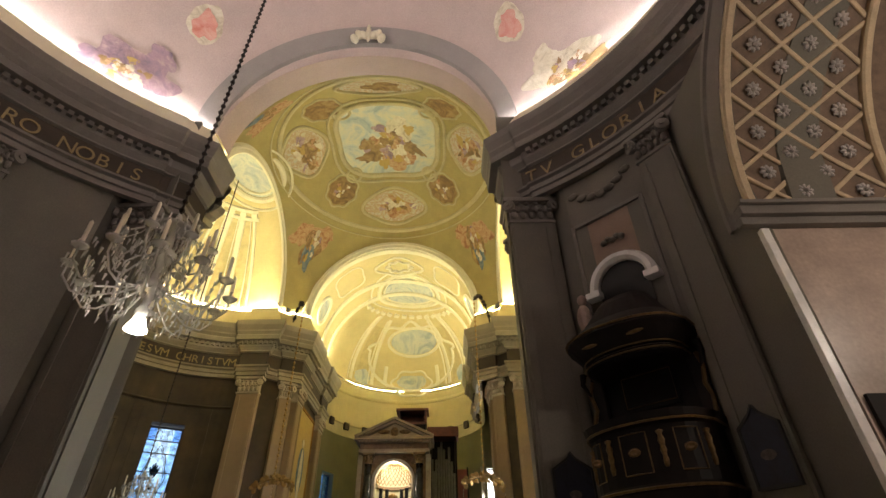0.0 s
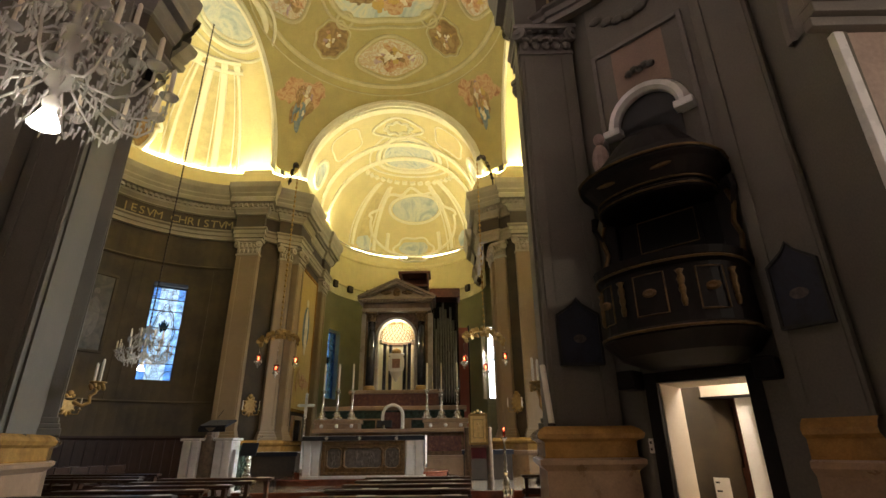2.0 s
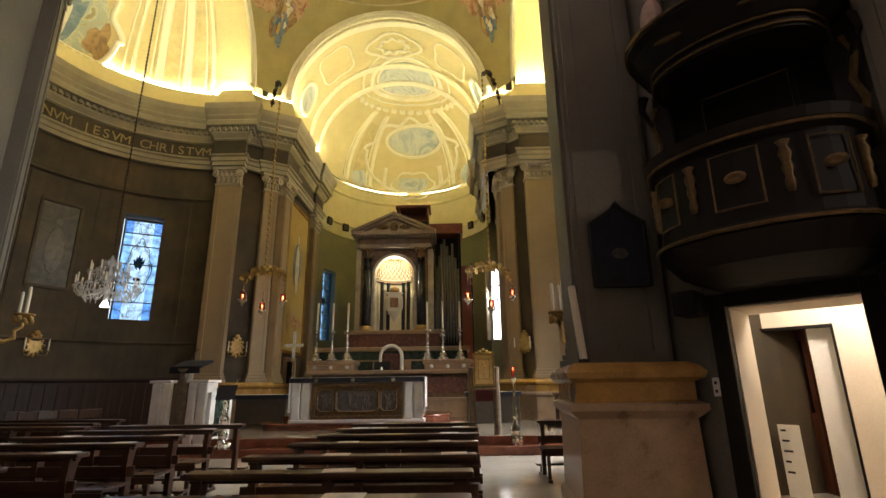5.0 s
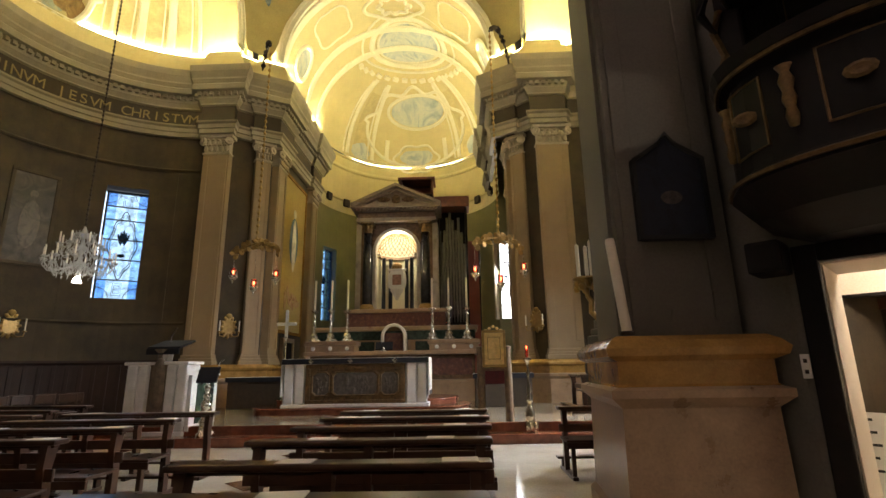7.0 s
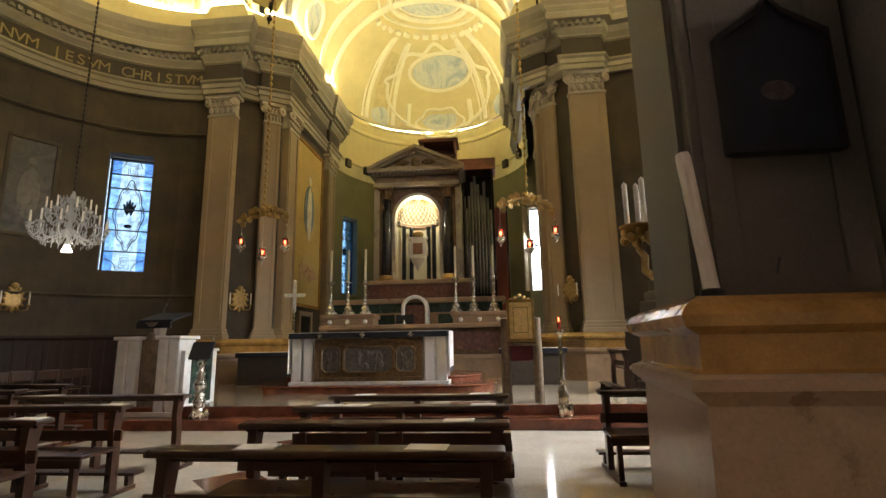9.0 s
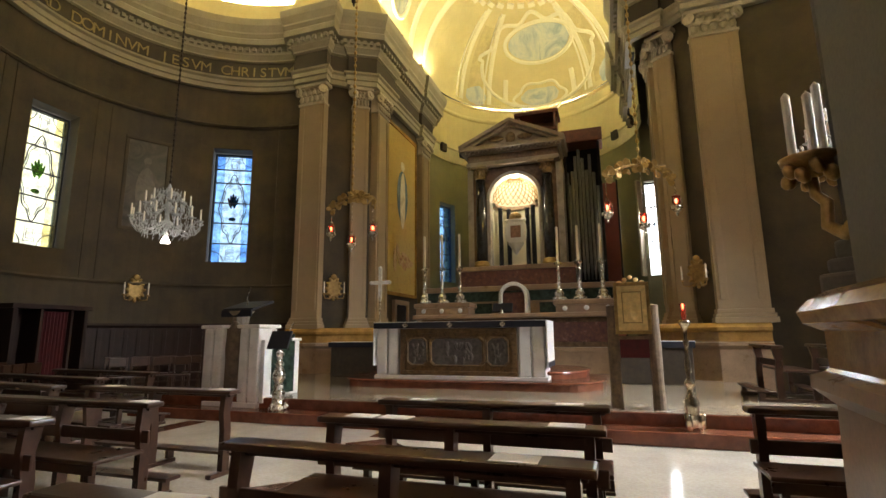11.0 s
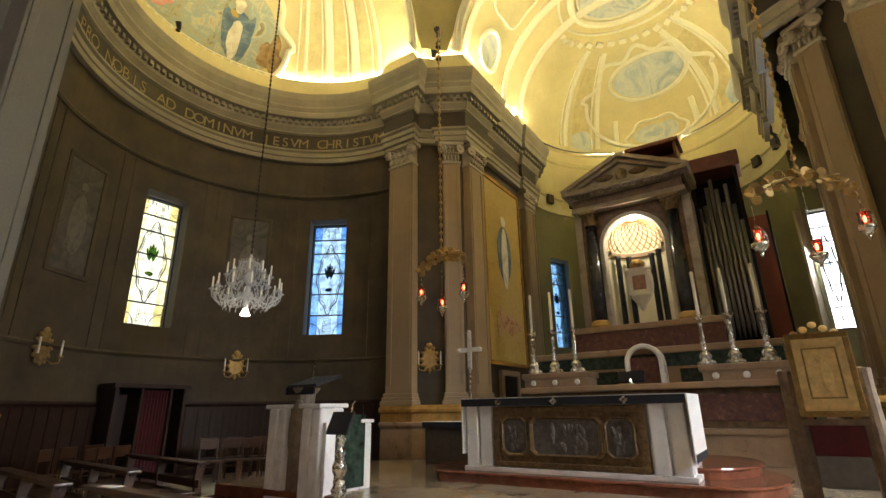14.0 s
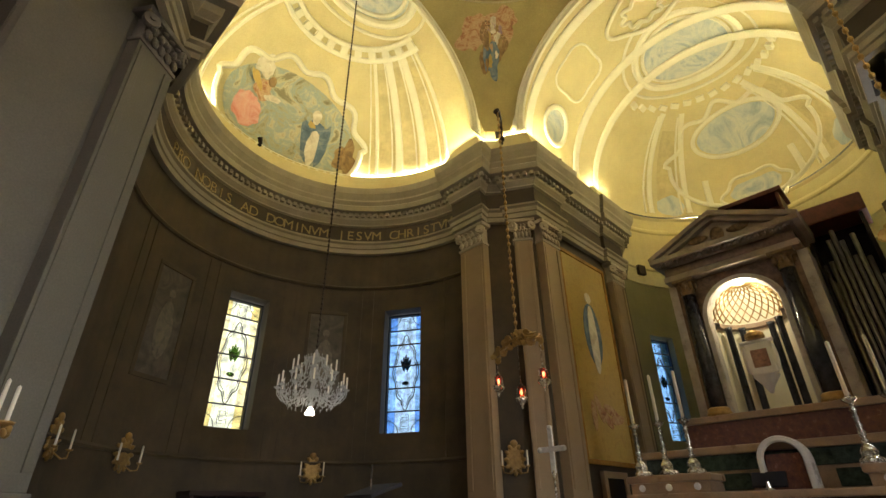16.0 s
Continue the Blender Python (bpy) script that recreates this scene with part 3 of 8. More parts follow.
def patch(bm, surf, u, v, ru, rv, mid, drop=0.03, shape=None, n=40, rings=7, tilt=0.0):
    """A flush painted field on a vault, round (u, v)."""
    shape = shape or lobed()
    rows = []
    for k in range(rings + 1):
        row = []
        for i in range(n):
            a = 2 * math.pi * i / n
            s = max(0.001, k / rings) * shape(a)
            du, dv = ru * s * math.cos(a), rv * s * math.sin(a)
            du, dv = du * math.cos(tilt) - dv * math.sin(tilt), du * math.sin(tilt) + dv * math.cos(tilt)
            row.append(sunk(surf(u + du, v + dv), mid, drop))
        rows.append(row)
    quads(bm, rows, closed=True)


def rim(bm, surf, u, v, ru, rv, mid, w=0.12, d=0.1, shape=None, n=72, tilt=0.0):
    """A raised moulding round such a field."""
    shape = shape or lobed()
    pts = []
    for i in range(n):
        a = 2 * math.pi * i / n
        s = shape(a)
        du, dv = ru * s * math.cos(a), rv * s * math.sin(a)
        du, dv = du * math.cos(tilt) - dv * math.sin(tilt), du * math.sin(tilt) + dv * math.cos(tilt)
        pts.append(surf(u + du, v + dv))
    rows = []
    for i, p in enumerate(pts):
        t = (pts[(i + 1) % n] - pts[i - 1]).normalized()
        nn = (Vector(mid) - p).normalized()
        s = t.cross(nn)
        rows.append([p - s * w / 2, p - s * w / 2 + nn * d * 0.6, p - s * w * 0.2 + nn * d, p + s * w * 0.2 + nn * d, p + s * w / 2 + nn * d * 0.5, p + s * w / 2])
    rows.append(rows[0])
    quads(bm, rows)


def rib(bm, surf, pts, mid, w=0.2, d=0.06):
    """A flat stucco band along points (u, v)."""
    ps = [surf(*q) for q in pts]
    rows = []
    for i, p in enumerate(ps):
        t = (ps[min(i + 1, len(ps) - 1)] - ps[max(0, i - 1)]).normalized()
        nn = (Vector(mid) - p).normalized()
        s = t.cross(nn)
        rows.append([p - s * w / 2, p - s * w / 2 + nn * d, p - s * w * 0.3 + nn * d * 1.4, p + s * w * 0.3 + nn * d * 1.4, p + s * w / 2 + nn * d, p + s * w / 2])
    quads(bm, rows)


def mural(name, fields, mm, label):
    bm = bmesh.new()
    for f in fields:
        patch(bm, *f[:6], **(f[6] if len(f) > 6 else {}))
    return tagged(part(name, bm, mm, None, "", True), label, "mural")


def stucco(name, label, builder, mm=None):
    bm = bmesh.new()
    builder(bm)
    return tagged(part(name, bm, mm or M_RIB, None, "", False), label, "stucco moulding", kind="structure")


MC = (AX, YC, ZS)
wob = lambda s, k=0.16: (lambda a: 1 + k * math.sin(3 * a + s) + k * 0.7 * math.sin(5 * a + 2.1 * s) + k * 0.4 * math.sin(9 * a - s))
octo = lobed(0.07, 4, math.pi)
mural("mural_sky", [(h_cross, 0, -0.1, 2.2, 2.1, MC, dict(shape=octo))], F_GLORY, "painted glory of clouds on the crossing vault")
mural("mural_wings", [(h_cross, -0.5, 0.55, 0.95, 0.28, MC, dict(drop=0.05, shape=wob(1), tilt=-0.6)), (h_cross, 0.9, 0.35, 0.8, 0.2, MC, dict(drop=0.05, shape=wob(2), tilt=0.7)), (h_cross, -0.9, 1.0, 0.6, 0.2, MC, dict(drop=0.05, shape=wob(4)))], F_BROWN, "dark brown painted wings on the vault")
mural("mural_robe", [(h_cross, 0.35, 1.15, 0.75, 0.5, MC, dict(drop=0.055, shape=wob(3))), (h_cross, 0.2, 0.4, 0.3, 0.5, MC, dict(drop=0.055, shape=wob(5)))], F_RED, "red painted robe on the vault")
mural("mural_robe", [(h_cross, 0.35, -0.35, 0.6, 0.9, MC, dict(drop=0.06, shape=wob(7), tilt=0.3))], F_PALE, "pale painted robe on the vault")
for i, (x, y, ru, rv) in enumerate(((0, 3.35, 1.35, 0.62), (-3.45, -0.3, 0.72, 1.25), (3.45, -0.3, 0.72, 1.25), (0, -3.5, 1.4, 0.6))):
    mural("mural_crowd", [(h_cross, x, y, ru, rv, MC, dict(shape=lobed(0.06, 4)))], F_MIX, "painted crowd in a moulded oval field")
    mural("mural_robe", [(h_cross, x + 0.1 * ru, y + 0.15 * rv, 0.5 * ru, 0.6 * rv, MC, dict(drop=0.05, shape=wob(i + 2)))], (F_RED, F_BROWN, F_RED, F_BROWN)[i], "brown and red painted robes")
for sx in (-1, 1):
    for sy in (-1, 1):
        mural("mural_relief", [(h_cross, 2.35 * sx, 2.3 * sy, 0.62, 0.62, MC, dict(shape=lobed(0.05, 8)))], F_BROWN, "brown painted relief panel on the vault")
        mural("mural_bird", [(h_cross, 3.75 * sx - 0.35 * s, 3.45 * sy + 0.25 * s * sx * sy, 0.55, 0.3, MC, dict(drop=0.05, shape=wob(s + sx), tilt=-0.7 * sx * sy)) for s in (-1, 1)], F_RED, "red painted winged creature on the pendentive")
        mural("mural_figure", [(h_cross, 3.85 * sx, 3.75 * sy, 0.42, 0.42, MC, dict(drop=0.05, shape=wob(2 * sx + sy)))], F_BROWN, "brown painted figure group on the pendentive")
        mural("mural_figure", [(h_cross, 4.0 * sx, 3.9 * sy, 0.26, 0.26, MC, dict(drop=0.06, shape=wob(sx + 3 * sy)))], F_BLUE, "blue grey painted figure on the pendentive")


def crowd(surf, u, v, ru, rv, mid, seed, n=5):
    """Many small brush marks in several colours, which read as a far painted group."""
    rnd = random.Random(seed)
    for mm, k in ((F_PALE, n), (F_BROWN, n), (F_RED, n - 1), (F_GOLDM, n - 2), (F_VIOLET, n - 3)):
        fields = []
        for q in range(k):
            a, r = rnd.uniform(0, 6.28), rnd.uniform(0.1, 0.8)
            fields.append((surf, u + ru * r * math.cos(a), v + rv * r * math.sin(a), ru * rnd.uniform(0.08, 0.2), rv * rnd.uniform(0.1, 0.26), mid, dict(drop=0.062 + 0.003 * q, shape=wob(rnd.uniform(0, 6), 0.2), n=18, rings=3, tilt=rnd.uniform(-0.7, 0.7))))
        mural("mural_group", fields, mm, "small painted figures among clouds on the vault")["kind"] = "stuff"


crowd(h_cross, 0.1, 0.3, 1.5, 1.5, MC, 1, 9)
for i, (x, y, ru, rv) in enumerate(((0, 3.35, 1.25, 0.5), (-3.45, -0.3, 0.62, 1.1), (3.45, -0.3, 0.62, 1.1))):
    crowd(h_cross, x, y, ru, rv, MC, 10 + i, 7)
for i, (sx, sy) in enumerate(((-1, 1), (1, 1))):
    crowd(h_cross, 3.8 * sx, 3.7 * sy, 0.5, 0.5, MC, 20 + i, 6)
    crowd(h_cross, 2.35 * sx, 2.3 * sy, 0.5, 0.5, MC, 30 + i, 4)


def cross_rims(bm):
    rim(bm, h_cross, 0, -0.1, 2.3, 2.2, MC, 0.22, 0.12, octo)
    rim(bm, h_cross, 0, -0.1, 2.62, 2.52, MC, 0.12, 0.08, octo)
    for x, y, ru, rv in ((0, 3.35, 1.45, 0.72), (-3.45, -0.3, 0.82, 1.35), (3.45, -0.3, 0.82, 1.35), (0, -3.5, 1.5, 0.7)):
        rim(bm, h_cross, x, y, ru, rv, MC, 0.14, 0.09, lobed(0.06, 4))
    for sx in (-1, 1):
        for sy in (-1, 1):
            rim(bm, h_cross, 2.35 * sx, 2.3 * sy, 0.7, 0.7, MC, 0.08, 0.06, lobed(0.05, 8))
            rim(bm, h_cross, 1.75 * sx, 1.75 * sy, 0.32, 0.32, MC, 0.12, 0.1)
    rim(bm, h_cross, 0, 0, 4.35, 4.35, MC, 0.2, 0.1, n=120)
    rim(bm, h_cross, 0, 0, 4.62, 4.62, MC, 0.06, 0.05, n=120)


stucco("trim_crossing_vault", "olive stucco frames of the crossing vault", cross_rims, M_OLIVE)

# apse and chancel vault
MA = (AP_X, AP_Y, ZS)
mural("mural_sky", [(h_apse, 0.2, -1.1, 1.35, 1.4, MA, dict(drop=0.06))], F_SKY, "painted sky in the round field of the apse vault")
mural("mural_sky", [(s_apse, 84, 42.5, 28, 11.5, MA)], F_SKY, "painted sky oval in the half dome of the apse")
for az, ru in ((36, 8), (134, 8), (88, 13)):
    mural("mural_cloud", [(s_apse, az, 7, ru, 6.5, MA, dict(shape=wob(az, 0.06)))], F_SKY, "pale painted cloud field low on the half dome")


def apse_rims(bm):
    for r, w, d in ((1.3, 0.12, 0.06), (1.55, 0.26, 0.12), (1.95, 0.1, 0.05)):
        rim(bm, h_apse, 0.2, -1.1, r * 1.08, r * 1.1, MA, w, d + 0.04)
    rim(bm, s_apse, 84, 42.5, 31, 13, MA, 0.16, 0.09)
    shield = lambda a: 1 + 0.09 * math.cos(8 * a) * (math.sin(a) > 0)
    rim(bm, s_apse, 87, 30, 45, 30, MA, 0.16, 0.1, shield, n=160)
    rim(bm, s_apse, 88, 6, 17, 11, MA, 0.12, 0.08, lobed(0.08, 6))
    for az in (30, 52, 124, 146):
        rib(bm, s_apse, [(az, e) for e in np.linspace(2, 62, 20)], MA, 0.2, 0.05)
        rib(bm, s_apse, [(az + 4, e) for e in np.linspace(2, 60, 20)], MA, 0.06, 0.05)
    for az in (64, 112):
        rib(bm, s_apse, [(az, e) for e in np.linspace(4, 20, 8)], MA, 0.22, 0.06)
    for k in range(15):
        a = radians(12 + 156 * k / 14)
        c = h_apse(0.2 + 2.4 * math.cos(a), -0.9 + 2.4 * math.sin(a))
        nn = (Vector(MA) - c).normalized()
        bmesh.ops.create_cube(bm, size=1.0, matrix=Matrix.LocRotScale(c + nn * 0.05, nn.to_track_quat("Z", "Y"), (0.28, 0.2, 0.16)))


M_OCHREP = mat("ochre_vault_panel", (0.66, 0.55, 0.27), 0.8, var=0.14, scale=2.5, grain=30)
sq = lambda a: 1 / max(abs(math.cos(a)), abs(math.sin(a)))
for az in (42, 135):
    mural("ochre_field", [(s_apse, az, 28, 6, 24, MA, dict(drop=0.02, shape=sq, n=48))], M_OCHREP, "ochre painted field between stucco ribs")
for az in (106, 118, 130, 242, 254):
    mural("ochre_field", [(on_sphere((AX - 5.7, YC, ZS), 4.35), az, 28, 3.6, 24, (AX - 5.7, YC, ZS), dict(drop=0.02, shape=sq, n=48))], M_OCHREP, "ochre painted field between stucco ribs")
stucco("trim_apse_vault", "cream stucco frames of the apse vault", apse_rims)


def chancel_rims(bm):
    cyl = lambda u, v: Vector((AX + 3.9 * math.sin(radians(u)), v, ZS + 3.9 * math.cos(radians(u))))
    mid = (AX, 22.2, ZS)
    for v in (19.95, 22.75, 24.1):
        rib(bm, cyl, [(u, v) for u in np.linspace(-88, 88, 40)], (AX, v, ZS), 0.34, 0.06)
    rim(bm, cyl, 0, 21.35, 17, 0.78, mid, 0.14, 0.08, lobed(0.08, 4))
    rim(bm, cyl, 0, 21.35, 9, 0.45, mid, 0.12, 0.1, lobed(0.15, 8))
    for s in (-1, 1):
        rim(bm, cyl, 40 * s, 21.35, 13, 0.9, mid, 0.09, 0.05, lobed(0.1, 4, math.pi))
        rim(bm, cyl, 70 * s, 21.35, 10, 0.6, mid, 0.2, 0.1)


stucco("trim_chancel_vault", "cream stucco bands of the chancel vault", chancel_rims)
cyl_c = lambda u, v: Vector((AX + 3.9 * math.sin(radians(u)), v, ZS + 3.9 * math.cos(radians(u))))
for s in (-1, 1):
    mural("mural_oval", [(cyl_c, 70 * s, 21.35, 9, 0.55, (AX, 21.35, ZS))], F_SKY, "grey painted oval low on the chancel vault")

# half dome of the west transept
MW = (AX - 5.7, YC, ZS)
h_west = lambda x, y: Vector((AX - 5.7 + x, YC + y, ZS + math.sqrt(max(0.0, 4.35 ** 2 - y * y - min(0, x) ** 2))))
mural("mural_sky", [(h_west, 0.1, 0.1, 1.05, 1.35, MW)], F_SKY, "pale painted sky in the round field over the transept")
mural("mural_landscape", [(s_west, 180, 15, 33, 24, MW, dict(shape=lambda a: 1 if math.sin(a) > 0 else (0.62 / max(0.62, -math.sin(a)))))], F_LAND, "painted landscape in the half dome of the transept")
cone_ = lambda k, s: (lambda a: (0.78 - 0.32 * math.sin(a)) * (1 + 0.05 * math.sin(7 * a + s) + 0.04 * math.sin(11 * a + k)))
mural("mural_robe", [(s_west, -161, 14.0, 8.5, 10.5, MW, dict(drop=0.085, shape=cone_(1, 2), tilt=0.25))], F_CORAL, "coral painted robe in the half dome")
mural("mural_bodice", [(s_west, -163.5, 23.5, 4.6, 5.0, MW, dict(drop=0.10, shape=wob(2, 0.1)))], F_RED, "orange red painted bodice in the half dome")
mural("mural_figure", [(s_west, -158.5, 25.5, 5.0, 1.8, MW, dict(drop=0.11, shape=wob(4, 0.12), tilt=0.5))], F_GOLDM, "yellow painted sash in the half dome")
mural("mural_figure", [(s_west, -169.5, 22.5, 4.4, 1.5, MW, dict(drop=0.115, shape=wob(3, 0.1), tilt=-0.3))], F_PALE, "pale painted arm in the half dome")
mural("mural_figure", [(s_west, -166, 29.0, 2.1, 2.4, MW, dict(drop=0.12))], F_BROWN, "brown painted head in the half dome")
mural("mural_wings", [(s_west, -159, 33, 5.2, 5.0, MW, dict(drop=0.09, shape=wob(3, 0.14)))], F_PALE, "pale painted wings in the half dome")
mural("mural_cloak", [(s_west, 169.5, 12.0, 2.6, 10.5, MW, dict(drop=0.085, shape=wob(5, 0.07), tilt=-0.16))], F_BLUE, "blue painted side of a cloak in the half dome")
mural("mural_cloak", [(s_west, 162.0, 11.5, 2.8, 11.0, MW, dict(drop=0.085, shape=wob(2, 0.07), tilt=0.2))], F_BLUE, "blue painted side of a cloak in the half dome")
mural("mural_shoulders", [(s_west, 166.0, 20.0, 4.6, 3.2, MW, dict(drop=0.095, shape=wob(4, 0.08)))], F_BLUE, "blue painted shoulders in the half dome")
mural("mural_robe", [(s_west, 166.2, 9.5, 2.7, 9.5, MW, dict(drop=0.10, shape=wob(1, 0.06), tilt=0.06))], F_PALE, "white painted robe in the half dome")
mural("mural_veil", [(s_west, 166.6, 25.0, 2.3, 3.6, MW, dict(drop=0.11, shape=wob(6, 0.08)))], F_PALE, "white painted veil in the half dome")
mural("mural_shawl", [(s_west, 168.2, 20.6, 2.0, 1.4, MW, dict(drop=0.115, shape=wob(5, 0.1), tilt=0.4))], F_GOLDM, "ochre painted sleeve in the half dome")
mural("mural_tree", [(s_west, 181, 17, 3.4, 11, MW, dict(drop=0.05, shape=wob(2, 0.2)))], F_LAND, "olive painted trees behind the figures")
mural("mural_tree", [(s_west, 150, 8, 5, 9, MW, dict(drop=0.05, shape=wob(8, 0.2)))], F_BROWN, "brown painted shade in the half dome")


def west_rims(bm):
    for r, w, d in ((1.2, 0.14, 0.08), (1.5, 0.26, 0.14), (1.95, 0.12, 0.06)):
        rim(bm, h_west, 0.1, 0.1, r * 0.8, r, MW, w, d)
    rim(bm, s_west, 180, 14, 37, 30, MW, 0.2, 0.1, lambda a: (1 + 0.06 * math.cos(10 * a)) if math.sin(a) > 0 else (0.5 / max(0.5, -math.sin(a))), n=140)
    for az in (100, 112, 124, 135, 225, 236, 248, 260):
        rib(bm, s_west, [(az, e) for e in np.linspace(1, 58, 20)], MW, 0.26 if az in (112, 124, 236, 248) else 0.12, 0.05)
        rib(bm, s_west, [(az + 3.5, e) for e in np.linspace(1, 56, 20)], MW, 0.05, 0.04)
    for e in (56, 61):
        rib(bm, s_west, [(a, e) for a in np.linspace(95, 265, 60)], MW, 0.18, 0.09)
    for k in range(14):
        c = s_west(100 + 160 * k / 13, 58.5)
        nn = (Vector(MW) - c).normalized()
        bmesh.ops.create_cube(bm, size=1.0, matrix=Matrix.LocRotScale(c + nn * 0.06, nn.to_track_quat("Z", "Y"), (0.24, 0.24, 0.16)))


stucco("trim_transept_vault", "cream stucco frames of the transept half dome", west_rims)

# round bay
MR = (AX, ROT_Y, ZS - 0.3)
M_RGREY = mat("grey_arch_paint", (0.36, 0.33, 0.31), 0.8, var=0.08, scale=1)
for az, cols in ((135.5, (F_VIOLET, F_PALE)), (46, (F_PALE, F_VIOLET))):
    t = 1 if az > 90 else -1
    mural("mural_robe", [(s_round, az, 7.4, 7.6, 4.8, MR, dict(drop=0.04, shape=wob(az, 0.18), tilt=-0.35 * t))], cols[0], "painted seated figure in soft robes on the pink vault")
    mural("mural_robe", [(s_round, az - 3.6 * t, 13.0, 2.6, 3.0, MR, dict(drop=0.05, shape=wob(az + 1, 0.14)))], cols[0], "painted head and shoulders with a pale halo")
    mural("mural_robe", [(s_round, az + 2.5 * t, 5.2, 4.8, 2.8, MR, dict(drop=0.055, shape=wob(az + 2, 0.2)))], F_VIOLET if t > 0 else F_BROWN, "painted folds of a robe on the pink vault")
    mural("mural_cloud", [(s_round, az + 1 * t, 2.6, 6.5, 1.6, MR, dict(drop=0.035, shape=wob(az + 3, 0.14)))], F_PALE, "white painted clouds on the pink vault")
    mural("mural_glow", [(s_round, az - 8 * t, 25.5, 3.6, 4.6, MR, dict(drop=0.035, shape=wob(2, 0.05)))], F_PALE, "pale painted halo on the pink vault")
    mural("mural_heart", [(s_round, az - 8 * t, 25, 2.5, 3.2, MR, dict(drop=0.05, shape=wob(az, 0.14)))], F_CORAL, "coral painted figure on the pink vault")


for az, sd in ((135.5, 50), (46, 51)):
    crowd(s_round, az, 6.8, 5.2, 4.2, MR, sd, 7)


def round_rims(bm):
    # broad plain band round the arch towards the crossing
    rows = []
    for i in range(57):
        a = math.pi * i / 56
        row = []
        for rr in (3.86, 3.9, 4.35, 4.4):
            x, z = rr * math.cos(a), rr * math.sin(a) + 0.3
            y = math.sqrt(max(0.1, RO_R ** 2 - x * x - z * z))
            row.append((AX + x, ROT_Y + y - (0.10 if rr in (3.9, 4.35) else -0.02), ZS - 0.3 + z))
        rows.append(row)
    quads(bm, rows)


stucco("trim_round_bay_arch", "grey plaster band round the arch", round_rims, M_RGREY)


# White rib that imitates the strip light's glow at the vault's foot.
def round_white(bm):
    for s in (1, -1):
        rib(bm, s_round, [(90 + s * (31.5 + 58 * k / 30), 1.0) for k in range(31)], MR, 0.22, 0.03)


stucco("trim_round_bay_base", "white rib painted for the strip light's glow on the pink vault", round_white, M_RIB)
bm = bmesh.new()
for s in (-1, 1):
    for k in range(3):
        bmesh.ops.create_uvsphere(bm, u_segments=10, v_segments=8, radius=1.0, matrix=Matrix.LocRotScale((AX + 0.05 + s * (0.16 + 0.13 * k), 8.55, ZS + 4.05 - 0.1 * k + 0.12 * (k == 1)), Euler((0.3 * k, 0.5 * s, 0)), (0.13, 0.1, 0.22 - 0.03 * k)))
bmesh.ops.create_uvsphere(bm, u_segments=10, v_segments=8, radius=1.0, matrix=Matrix.LocRotScale((AX + 0.05, 8.55, ZS + 4.2), None, (0.09, 0.12, 0.5)))
tagged(part("stucco_ornament", bm, M_RIB, None, "", True), "white stucco ornament with two small winged shapes on the arch", "ornament")

# ---- pilasters, pedestals, dado ----
def wall_frame(cx, cy, r, az, z=0.0):
    a = radians(az)
    m = Matrix(((math.sin(a), math.cos(a), 0, cx + r * math.cos(a)), (-math.cos(a), math.sin(a), 0, cy + r * math.sin(a)), (0, 0, 1, z), (0, 0, 0, 1)))
    return m


def facing(x, y, nx, ny, z=0.0):
    """A frame on a flat wall: -y looks along (nx, ny), into the room."""
    v = Vector((-nx, -ny)).normalized()
    return Matrix(((v.y, v.x, 0, x), (-v.x, v.y, 0, y), (0, 0, 1, z), (0, 0, 0, 1)))


